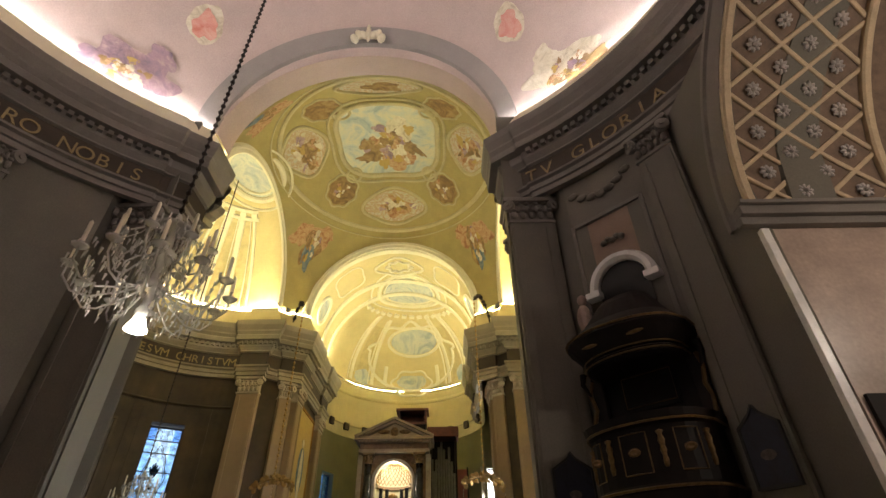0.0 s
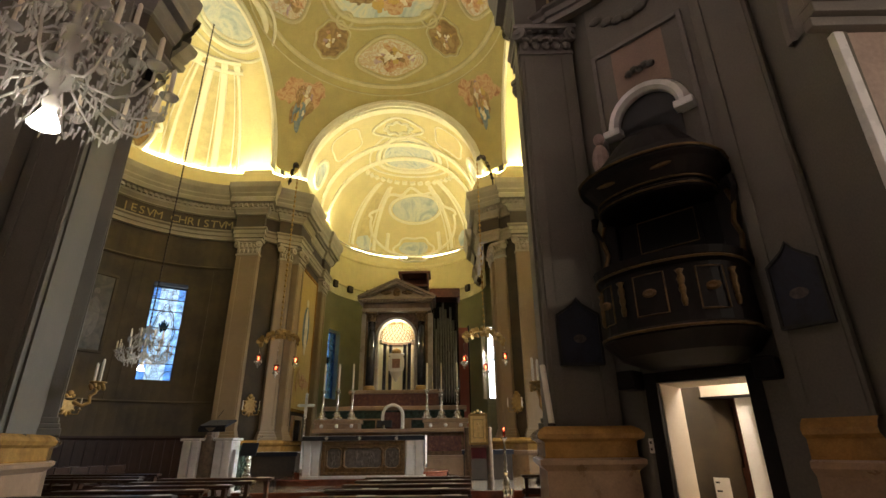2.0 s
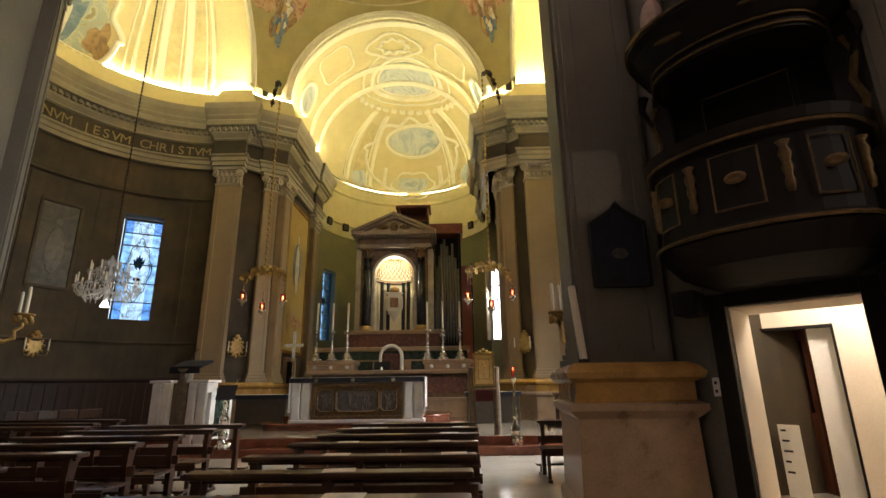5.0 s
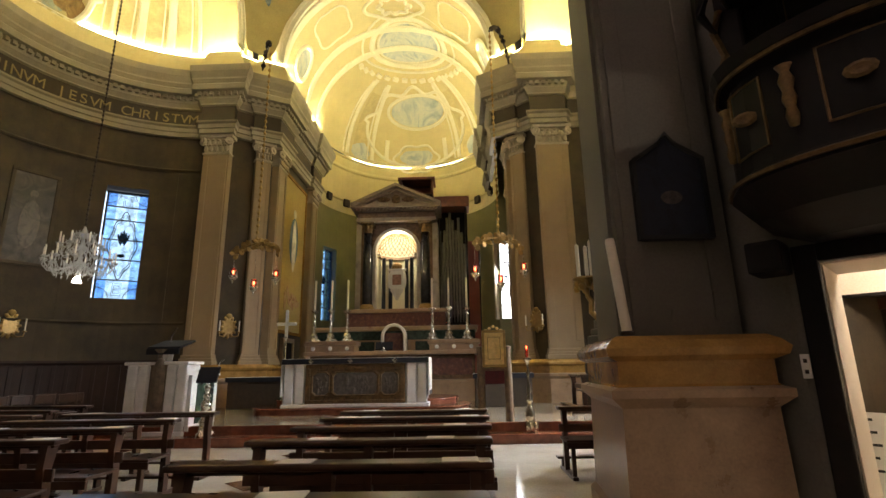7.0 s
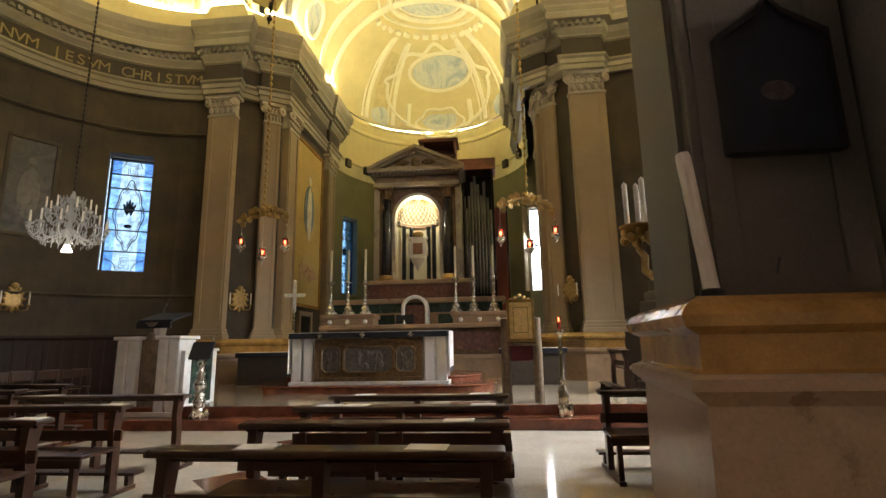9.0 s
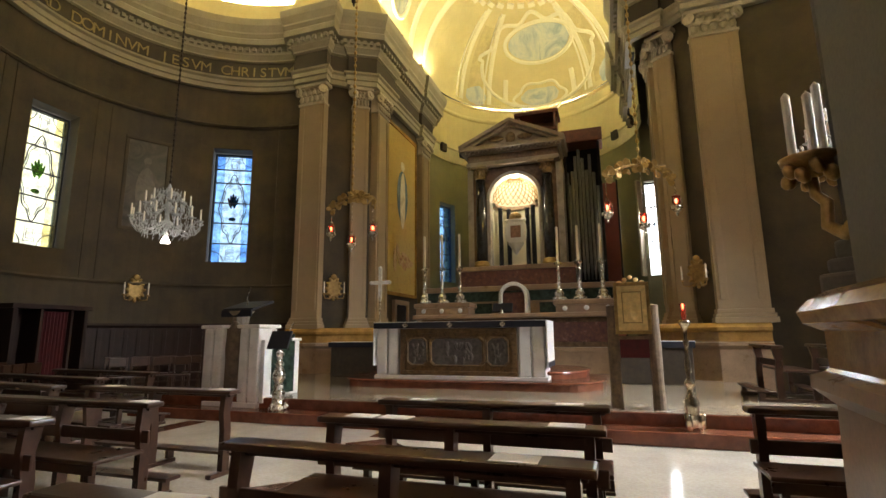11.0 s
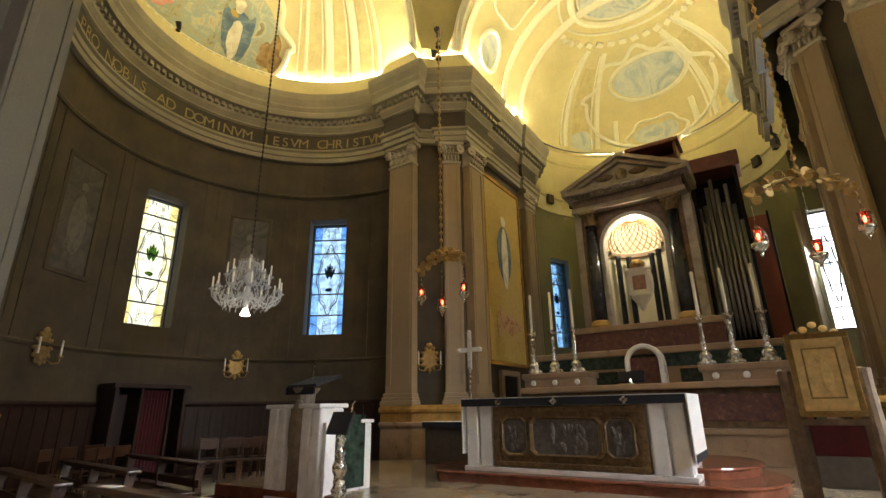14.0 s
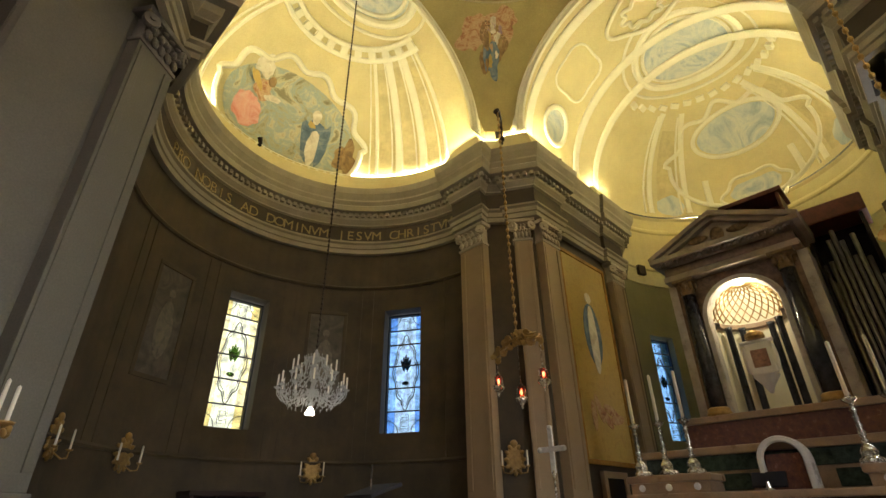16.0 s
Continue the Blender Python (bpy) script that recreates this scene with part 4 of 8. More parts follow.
def pilaster(m, w, mm, label, z0=1.55, z1=8.3, deep=0.2, mcap=None, foot=True):
    ob = thing("pilaster", m, label, "pilaster", "pilasters", "structure")
    h = w / 2
    bm = bmesh.new()
    low = z0 + 0.3 if foot else z0 - 0.02
    box(bm, -h, h, -deep, 0.05, low, z1, 0.012)
    for s in (-1, 1):
        box(bm, s * h * 0.72 - h * 0.16, s * h * 0.72 + h * 0.16, -deep - 0.025, -deep, low + 0.2 if foot else low, z1 - 0.15, 0.008)
    if not foot:
        # shaped lower edge of the recessed field
        edge = [(-1, 0.0), (-1, 0.16), (-0.36, 0.16), (-0.28, 0.26), (0.28, 0.26), (0.36, 0.16), (1, 0.16), (1, 0.0)]
        rows = [[(h * 0.6 * x, y, low + z) for x, z in edge] for y in (-deep, -deep - 0.025)]
        vs = quads(bm, rows, closed=True)
        bm.faces.new(vs[1])
    part("shaft", bm, mm, ob)
    bm = bmesh.new()
    for d, za, zb in () if not foot else ((0.10, z0, z0 + 0.12), (0.07, z0 + 0.12, z0 + 0.2), (0.04, z0 + 0.2, z0 + 0.3)):
        box(bm, -h - d, h + d, -deep - d, 0.05, za, zb, 0.02)
    if foot:
        part("base", bm, mm, ob)
    else:
        bm.free()
    bm = bmesh.new()
    H = Z_CAP - z1
    box(bm, -h + 0.02, h - 0.02, -deep + 0.01, 0.05, z1, Z_CAP - 0.1)
    box(bm, -h - 0.03, h + 0.03, -deep - 0.03, 0.05, z1 - 0.07, z1, 0.015)
    box(bm, -h - 0.12, h + 0.12, -deep - 0.12, 0.05, Z_CAP - 0.12, Z_CAP - 0.005, 0.025)
    n = 5
    for row in range(2):
        for k in range(n - row):
            x = (k - (n - row - 1) / 2) * w / n
            zc = z1 + H * (0.2 + 0.3 * row)
            bmesh.ops.create_uvsphere(bm, u_segments=8, v_segments=6, radius=1.0, matrix=Matrix.LocRotScale((x, -deep - 0.03, zc), Euler((radians(-14), 0, 0)), (w / n * 0.42, 0.06, H * 0.2)))
            bmesh.ops.create_uvsphere(bm, u_segments=8, v_segments=5, radius=1.0, matrix=Matrix.LocRotScale((x, -deep - 0.09, zc + H * 0.17), None, (w / n * 0.34, 0.05, H * 0.06)))
    for s in (-1, 1):
        lathe(bm, [(0.03, -0.05), (0.13, -0.05), (0.14, 0), (0.13, 0.05), (0.05, 0.06), (0.05, 0.09), (0.0, 0.09)], 14, pose(s * (h + 0.0), -deep - 0.07, Z_CAP - 0.24, 90, 0, 30 * s))
    part("capital", bm, mcap or mm, ob)
    return ob


M_CAPL = mat("pale_stone_capital", (0.52, 0.44, 0.33), 0.6, var=0.14, scale=4, bump=0.3)
for e in (1, -1):
    X = lambda x: AX + e * x
    pilaster(facing(X(-5.4 - 0.07 * (e < 0)), 18.9, 0, -1), 0.85 + 0.15 * (e < 0), M_PIL, "tan painted pilaster with a leafy capital", mcap=M_CAPL)
    pilaster(facing(X(-4.22 - 0.3 * (e < 0)), 19.55, e * 0.6, -0.8), 0.5, M_PIL, "narrow tan pilaster at the corner of the pier", mcap=M_CAPL)
    pilaster(facing(X(-3.92 - 0.4 * (e < 0)), 20.2, e, 0), 0.8, M_PIL, "tan painted pilaster with a leafy capital", mcap=M_CAPL)
    pilaster(facing(X(-3.92 - 0.88 * (e < 0)), 24.1, e, 0), 0.8, M_PIL, "tan painted pilaster with a leafy capital", mcap=M_CAPL)
    pilaster(facing(X(-4.28) - 0.3 * (e > 0), 8.55, 0, -1), 0.98, M_GREY, "broad grey pilaster with a recessed field", mcap=M_ENTG, deep=0.12, foot=False)
    pilaster(wall_frame(AX, ROT_Y, ROT_R, 90 - e * 53.6), 0.7, M_GREY, "grey pilaster beside the chapel arch", mcap=M_ENTG, foot=False)
    pilaster(facing(AX - 4.72, 9.98, 0.8, 0.6) if e > 0 else facing(AX + 4.42, 9.98, -0.55, 0.83), 0.8, M_GREY, "grey pilaster of the pier", mcap=M_ENTG)

PED = [(0.0, 0.0), (0.34, 0.0), (0.34, 0.12), (0.29, 0.16), (0.27, 1.0), (0.36, 1.08), (0.36, 1.14), (0.30, 1.16)]
PED2 = [(0.30, 1.162), (0.28, 1.18), (0.28, 1.36), (0.36, 1.40), (0.38, 1.46), (0.33, 1.52), (0.26, 1.56), (0.0, 1.56)]
pier_paths = {"north_west": [(AX - 3.9, 25.0), (AX - 3.9, 19.7), (AX - 5.0, 18.9), (AX - 5.9, 18.9)], "south_west": [(AX - 5.9, 10.3), (AX - 5.0, 10.3), (AX - 4.03, 9.6), (AX - 3.92, 8.46), (AX - 4.56, 8.46), (AX - 4.56, 8.8)]}
for nm, p in pier_paths.items():
    for side, path in ((nm, p), (nm.replace("west", "east"), east(p))):
        for prof, mm, bit in ((PED, M_TAN, "pedestal"), (PED2, M_OCHRE, "moulding")):
            bm = bmesh.new()
            sweep(bm, [(x - (0.3 if y < 9 else 0.5 if y < 10 else 0), y) for x, y in path] if side == "south_west" else path, prof)
            structure("trim_" + bit + "_" + side, bm, mm, "polished marble " + bit + " of the pier")
for a0, a1, nm in ((34.6, 37.4, "east"), (142, 145, "west")):
    for prof, mm, bit in ((PED, M_TAN, "pedestal"), (PED2, M_OCHRE, "moulding")):
        bm = bmesh.new()
        sweep(bm, arc(AX, ROT_Y, ROT_R, a0 - 1, a1 + 1, 4), prof)
        structure("trim_" + bit + "_chapel_" + nm, bm, mm, "polished marble " + bit)

# dentils under the cornice
def dentils(name, path, mm, step=0.2):
    ps = [Vector(p) for p in offset_path(path, 0.31)]
    bm = bmesh.new()
    carry = 0.0
    for a, b in zip(ps, ps[1:]):
        d = (b - a)
        L = d.length
        if L < 1e-6:
            continue
        d.normalize()
        s = carry
        while s < L:
            p = a + d * s
            ang = math.atan2(d.y, d.x)
            vs = bmesh.ops.create_cube(bm, size=1.0, matrix=Matrix.LocRotScale((p.x, p.y, Z_BED - 0.06), Euler((0, 0, ang)), (step * 0.55, 0.12, 0.12)))
            s += step
        carry = s - L
    tagged(structure(name, bm, mm, "row of small dentil blocks under the cornice"), kind="structure")


dentils("trim_dentils_west", NW[:-1] + ring_w, M_ENT)
dentils("trim_dentils_east", east(NW[:-1])[-14:], M_ENT)
dentils("trim_dentils_round_west", rot_w[:16], M_ENTG)
dentils("trim_dentils_round_east", rot_e[20:], M_ENTG)

# inscriptions on the frieze
M_LETTER = mat("gilt_letter", (0.34, 0.26, 0.12), 0.55, 0.2, var=0.1, scale=8)


def inscription(words, az0, az1, cx, cy, r, z, size, label):
    ob = thing("inscription", pose(0, 0, 0), label, "inscription")
    n = len(words)
    for i, ch in enumerate(words):
        if ch == " ":
            continue
        cu = bpy.data.curves.new("letter", "FONT")
        cu.body, cu.size, cu.align_x, cu.extrude = ch, size, "CENTER", 0.008
        tmp = new("letter", cu)
        me = bpy.data.meshes.new_from_object(tmp)
        bpy.data.objects.remove(tmp)
        me.materials.clear()
        me.materials.append(M_LETTER)
        o = new("letter", me)
        o.parent = ob
        o.matrix_basis = wall_frame(cx, cy, r, az0 + (az1 - az0) * i / (n - 1), z) @ pose(0, 0, 0, 90, 0, 0)


inscription("PRO NOBIS AD DOMINVM JESVM CHRISTVM", 228, 98.5, EX_X, YC, EX_R - 0.14, Z_ARC + 0.1, 0.44, "gilt capital letters on the dark frieze of the transept")
inscription("PRO NOBIS", 147, 127, AX, ROT_Y, ROT_R - 0.14, Z_ARC + 0.09, 0.48, "gilt capital letters on the frieze of the round bay")
inscription("TV GLORIA", 56, 33, AX, ROT_Y, ROT_R - 0.14, Z_ARC + 0.09, 0.48, "gilt capital letters on the frieze of the round bay")

# wall panels and paintings of the exedra
def framed_picture(m, w, h, mpic, mframe, label, fw=0.1):
    ob = thing("wall_painting", m, label, "painting")
    bm = bmesh.new()
    for a in ((-w / 2 - fw, w / 2 + fw, -0.07, 0.05, -h / 2 - fw, -h / 2), (-w / 2 - fw, w / 2 + fw, -0.07, 0.05, h / 2, h / 2 + fw), (-w / 2 - fw, -w / 2, -0.065, 0.05, -h / 2, h / 2), (w / 2, w / 2 + fw, -0.065, 0.05, -h / 2, h / 2)):
        box(bm, *a, 0.015)
    part("frame", bm, mframe, ob)
    bm = bmesh.new()
    box(bm, -w / 2, w / 2, -0.03, 0.05, -h / 2, h / 2)
    part("canvas", bm, mpic, ob)
    bm = bmesh.new()
    lathe(bm, [(0.001, 0), (0.5, 0.0), (0.5, 0.008), (0.001, 0.008)], 20, pose(0, -0.04, -h * 0.08, 90, 0, 0) @ Matrix.Diagonal((w * 0.5, h * 0.55, 1, 1)))
    lathe(bm, [(0.001, 0), (0.5, 0.0), (0.5, 0.008), (0.001, 0.008)], 16, pose(0, -0.04, h * 0.27, 90, 0, 0) @ Matrix.Diagonal((w * 0.2, w * 0.24, 1, 1)))
    part("painted_shape", bm, F_DARK2, ob)
    return ob


F_DARK2 = fresco("dark_painted_shape", [(0.06, 0.05, 0.04), (0.13, 0.11, 0.085), (0.17, 0.14, 0.10)], 2.4, 0.5)
for az in (209, 150):
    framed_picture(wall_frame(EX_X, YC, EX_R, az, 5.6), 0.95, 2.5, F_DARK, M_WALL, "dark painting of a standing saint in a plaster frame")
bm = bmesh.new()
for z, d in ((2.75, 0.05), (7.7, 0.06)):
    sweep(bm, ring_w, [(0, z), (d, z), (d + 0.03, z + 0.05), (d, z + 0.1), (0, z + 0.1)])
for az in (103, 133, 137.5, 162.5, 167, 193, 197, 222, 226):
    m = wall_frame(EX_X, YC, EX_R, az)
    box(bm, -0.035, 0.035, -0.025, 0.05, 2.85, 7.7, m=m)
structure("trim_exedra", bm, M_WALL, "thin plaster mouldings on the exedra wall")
bm = bmesh.new()
sweep(bm, ring_w, [(0, 0), (0.1, 0), (0.1, 0.15), (0.06, 0.2), (0.06, 1.6), (0.12, 1.66), (0.12, 1.72), (0, 1.72)])
dado = structure("baseboard_exedra", bm, M_DADO, "dark wooden dado on the exedra wall")
bm = bmesh.new()
box(bm, -0.05, 0.05, -0.04, 0.02, 0.2, 1.6, 0.006)
stile = part("stile", bm, M_DADO, dado)
for k in range(43):
    o = stile if k == 0 else stile.copy()
    if k:
        scene.collection.objects.link(o)
    o.matrix_basis = wall_frame(EX_X, YC, EX_R - 0.05, 95 + 170 * k / 42)

# mosaic panels on the chancel walls, side doors below
for e, nm in ((1, "west"), (-1, "east")):
    ob = thing("mosaic_panel", facing(AX - e * (3.9 + 0.88 * (e < 0)), 22.05, e, 0), "gold mosaic panel with a standing blue and white shape", "mosaic")
    bm = bmesh.new()
    box(bm, -1.2, 1.2, -0.04, 0.03, 2.75, 8.4)
    part("ground", bm, F_GOLDM, ob)
    bm = bmesh.new()
    for x in (-1.25, 1.25):
        box(bm, x - 0.05, x + 0.05, -0.08, 0.03, 2.65, 8.5, 0.01)
    for z in (2.68, 8.45):
        box(bm, -1.2, 1.2, -0.078, 0.03, z - 0.06, z + 0.06, 0.01)
    part("frame", bm, M_OCHRE, ob)
    bm = bmesh.new()
    lathe(bm, [(0.001, 0), (0.46, 0.0), (0.46, 0.01), (0.001, 0.01)], 22, pose(0, -0.05, 6.1, 90, 0, 0) @ Matrix.Diagonal((1, 2.0, 1, 1)))
    part("robe_shape", bm, F_BLUE, ob)
    bm = bmesh.new()
    lathe(bm, [(0.001, 0), (0.22, 0.0), (0.22, 0.01), (0.001, 0.01)], 18, pose(0, -0.062, 5.95, 90, 0, 0) @ Matrix.Diagonal((1, 4.6, 1, 1)))
    lathe(bm, [(0.001, 0), (0.17, 0.0), (0.17, 0.01), (0.001, 0.01)], 18, pose(0, -0.05, 7.2, 90, 0, 0))
    part("veil_shape", bm, F_PALE, ob)
    bm = bmesh.new()
    for k in range(5):
        lathe(bm, [(0.001, 0), (0.26, 0.0), (0.26, 0.01), (0.001, 0.01)], 12, pose(-0.6 + 0.3 * k, -0.05 - 0.003 * k, 3.8 + 0.2 * (k % 2), 90, 0, 0) @ pose(0, 0, 0, 0, 0, 25 * k) @ Matrix.Diagonal((0.5, 1.5, 1, 1)))
    part("kneeling_shapes", bm, F_RED, ob)
    door = thing("chancel_door", facing(AX - e * (3.9 + 0.88 * (e < 0)), 22.0, e, 0, 0.34), "small dark wooden door in the chancel wall", "door")
    bm = bmesh.new()
    box(bm, -0.45, 0.45, -0.05, 0.02, 0, 2.0)
    part("leaf", bm, M_DKWOOD, door)
    bm = bmesh.new()
    for a in ((-0.6, -0.45, -0.1, 0.02, 0, 2.15), (0.45, 0.6, -0.1, 0.02, 0, 2.15), (-0.45, 0.45, -0.1, 0.02, 2.0, 2.15)):
        box(bm, *a, 0.01)
    part("frame", bm, M_TAN, door)

# coffered vault of the side chapel: lattice bands and rosettes
ch = lambda u, v: Vector((v, ROT_Y + (CH_HALF + 0.02) * math.sin(radians(u)), CH_S + (CH_HALF + 0.02) * math.cos(radians(u))))
X0, X1 = AX + 6.62, AX + 8.75
bm = bmesh.new()
dv, NX, pitch = X1 - X0, 2.5, 11.25
for k in range(-4, 20):
    for s in (1, -1):
        pts = []
        for q in range(26):
            f = q / 25
            u = -90 + pitch * (k + s * NX * f)
            if -90 <= u <= 90:
                pts.append((u, X0 + dv * f))
        if len(pts) > 1:
            rib(bm, ch, pts, (AX + 7.5, ROT_Y, CH_S), 0.07, 0.03)
for v in (X0, X1):
    rib(bm, ch, [(u, v) for u in np.linspace(-90, 90, 40)], (v, ROT_Y, CH_S), 0.14, 0.07)
structure("trim_chapel_lattice", bm, mat("gilt_tan_stucco", (0.55, 0.43, 0.28), 0.6, var=0.12, scale=6), "tan stucco lattice of the coffered vault")
rosettes = thing("coffer_rosettes", pose(0, 0, 0), "pale stucco rosettes in the coffers of the chapel vault", "rosettes")
bm = bmesh.new()
for k in range(8):
    a = k * math.pi / 4
    bmesh.ops.create_uvsphere(bm, u_segments=6, v_segments=5, radius=1.0, matrix=Matrix.LocRotScale((0.075 * math.cos(a), 0.075 * math.sin(a), 0.03), Euler((0, 0, a)), (0.05, 0.032, 0.03)))
bmesh.ops.create_uvsphere(bm, u_segments=8, v_segments=6, radius=0.035, matrix=Matrix.Translation((0, 0, 0.06)))
me_rose = bpy.data.meshes.new("rosette")
bm.to_mesh(me_rose)
bm.free()
me_rose.materials.append(mat("grey_stucco_rosette", (0.46, 0.42, 0.40), 0.7, var=0.1, scale=10))
for i in range(-4, 20):
    for j in range(-4, 20):
        u, f = -90 + pitch * (i + j + 1) / 2, (j - i) / 2 / NX
        if not (0.05 < f < 0.97 and -86 < u < 86):
            continue
        p = ch(u, X0 + dv * f)
        o = new("rosette", me_rose)
        o.parent = rosettes
        nn = Vector((0, ROT_Y - p.y, CH_S - p.z)).normalized()
        o.matrix_basis = Matrix.LocRotScale(p + nn * 0.01, nn.to_track_quat("Z", "Y"), None)
bm = bmesh.new()
for s in (1, -1):
    yy = ROT_Y + s * CH_HALF
    for a in ((0.0, 0.12, CH_S - 0.32, CH_S - 0.2), (0.0, 0.2, CH_S - 0.2, CH_S - 0.06), (0, 0.26, CH_S - 0.06, CH_S)):
        box(bm, AX + 6.3, AX + 11.9, min(yy, yy - s * a[1]), max(yy, yy - s * a[1]), a[2], a[3], 0.012)
structure("trim_chapel_impost", bm, M_ENTG, "moulded impost of the chapel arch")
bm = bmesh.new()
box(bm, AX + 6.57, AX + 6.68, ROT_Y + CH_HALF - 0.04, ROT_Y + CH_HALF + 0.06, 0, CH_S - 0.33, 0.01)
structure("trim_chapel_jamb", bm, M_WHITE, "white marble edge strip of the chapel arch")
lo = bmesh.new()
box(lo, AX + 6.8, AX + 11.9, ROT_Y + CH_HALF - 0.05, ROT_Y + CH_HALF + 0.01, 0, 3.2)
structure("baseboard_chapel", lo, M_DKWOOD, "dark panelling of the side chapel")
# Added fill light with no fitting, to brighten the coffers and chapel wall.
ld = bpy.data.lights.new("chapel_lamp", "POINT")
ld.energy, ld.color, ld.shadow_soft_size = 320, (1.0, 0.86, 0.72), 0.25
new("chapel_lamp", ld).location = (AX + 9.6, ROT_Y - 1.0, 5.4)

# ---- windows ----
def stained_window(name, m, w, h, tints, mday, label):
    """Leaded window in a frame of its own: banded panes, a lobed cartouche and small lozenges. Local x runs along the wall."""
    ob = thing(name, m, label, "window", kind="structure")
    rows = 6
    cuts = [0.0, 0.17, 0.36, 0.55, 0.74, 0.87, 1.0]
    for j in range(rows):
        for i in range(3):
            x0, x1 = -w / 2 + w * (0, 0.22, 0.78)[i], -w / 2 + w * (0.22, 0.78, 1)[i]
            bm = bmesh.new()
            box(bm, x0, x1, -0.006, 0.006, h * cuts[j], h * cuts[j + 1])
            o = part("pane", bm, tints[0 if i == 1 else (1 if j in (1, 2, 3, 4) else 2)], ob)
            o.visible_shadow = False
    bm = bmesh.new()
    box(bm, -w / 2 - 0.05, -w / 2, -0.06, 0.06, -0.05, h + 0.05)
    box(bm, w / 2, w / 2 + 0.05, -0.06, 0.06, -0.05, h + 0.05)
    box(bm, -w / 2, w / 2, -0.06, 0.06, -0.05, 0)
    box(bm, -w / 2, w / 2, -0.06, 0.06, h, h + 0.05)
    part("window_frame", bm, M_LEAD, ob)
    bm = bmesh.new()
    for c in cuts[1:-1]:
        box(bm, -w / 2, w / 2, -0.025, 0.025, h * c - 0.016, h * c + 0.016)
    part("glazing_bars", bm, M_LEAD, ob)
    bm = bmesh.new()
    for s, r in ((1.0, 0.016), (0.86, 0.010)):
        pts = []
        for k in range(49):
            a = 2 * math.pi * k / 48
            f = 1 + 0.06 * math.cos(4 * a) + 0.07 * math.cos(8 * a)
            pts.append((w * 0.33 * s * f * math.cos(a), -0.02, h * 0.5 + h * 0.29 * (s if s == 1 else 0.9) * f * math.sin(a)))
        tube(bm, pts, r, 5)
    for z in (0.085, 0.92):
        for q in (0.11, 0.07):
            tube(bm, [(-q * w, -0.02, h * (z - 0.055 * q / 0.11)), (q * w, -0.02, h * (z - 0.055 * q / 0.11)), (q * w, -0.02, h * (z + 0.055 * q / 0.11)), (-q * w, -0.02, h * (z + 0.055 * q / 0.11)), (-q * w, -0.02, h * (z - 0.055 * q / 0.11))], 0.01, 4)
    for sx in (-1, 1):
        for z, s in ((0, 1), (h, -1)):
            tube(bm, [(sx * (w / 2 - 0.32 * w * math.cos(a)), -0.02, z + s * 0.1 * h * math.sin(a)) for a in np.linspace(0, math.pi / 2, 9)], 0.011, 4)
    part("lead_lines", bm, M_LEAD, ob)
    bm = bmesh.new()
    for k in range(5):
        bmesh.ops.create_uvsphere(bm, u_segments=8, v_segments=6, radius=1.0, matrix=Matrix.LocRotScale((w * 0.045 * (k - 2), -0.015, h * (0.55 + 0.02 * (2 - abs(k - 2)))), Euler((0, 0.15 * (k - 2), 0)), (w * 0.036, 0.012, h * 0.06)))
    bmesh.ops.create_uvsphere(bm, u_segments=8, v_segments=6, radius=1.0, matrix=Matrix.LocRotScale((0, -0.015, h * 0.40), None, (w * 0.1, 0.012, h * 0.018)))
    part("painted_emblem", bm, tints[3], ob)
    day = bmesh.new()
    box(day, -w * 0.8, w * 0.8, 0.62, 0.64, -0.4, h + 0.5)
    tagged(part("backdrop_" + name, day, mday), "daylight seen through the window", "", "", "structure").matrix_basis = m
    return ob


G_W = [glass("white_glass", (0.93, 0.95, 0.88)), glass("yellow_glass", (0.95, 0.93, 0.74)), glass("amber_glass", (0.86, 0.80, 0.52)), glass("green_glass", (0.26, 0.42, 0.14))]
G_B = [glass("pale_blue_glass", (0.80, 0.90, 0.96)), glass("blue_glass", (0.60, 0.78, 0.95)), glass("deep_blue_glass", (0.42, 0.62, 0.90)), glass("dark_teal_glass", (0.06, 0.16, 0.22))]
G_C = [glass("clear_glass", (0.98, 0.98, 0.98)), glass("clear_glass_side", (0.95, 0.96, 0.98)), glass("clear_glass_corner", (0.95, 0.96, 0.98)), glass("grey_glass", (0.7, 0.75, 0.8))]
WW = 1.06
for az, nm, tint, day, lb in ((A_W1, "window_1", G_W, M_DAY_W, "tall leaded window of white and yellow glass with a green emblem"), (A_W2, "window_2", G_B, M_DAY_B, "tall leaded window of blue glass with a dark emblem")):
    stained_window(nm, wall_frame(EX_X, YC, EX_R + 0.4, az, 3.57), WW, 3.35, tint, day, lb)
stained_window("window_3", wall_frame(AP_X, AP_Y, AP_R + 0.3, 157.5, 3.6), 1.02, 3.3, [G_B[1], G_B[2], G_B[2], G_B[3]], M_DAY_B, "tall leaded window of deep blue glass in the apse")
bm = bmesh.new()
quads(bm, [[(1.72, 25.9, z), (1.96, 26.11, z), (1.9, 26.13, z), (1.66, 25.94, z)] for z in (3.4, 7.0)], closed=True)
structure("trim_window_reveal", bm, M_ENT, "pale splayed reveal beside the apse window")
stained_window("window_4", facing(2.26, 26.26, 0, -1, 3.45), 0.5, 3.45, G_C, M_DAY_C, "tall bright window of pale glass in the apse")
stained_window("window_5", wall_frame(2 * AX - EX_X, YC, EX_R + 0.4, 0, 3.57), WW, 3.35, G_C, M_DAY_C, "tall bright window of the east transept")

ld = bpy.data.lights.new("east_window_daylight", "AREA")
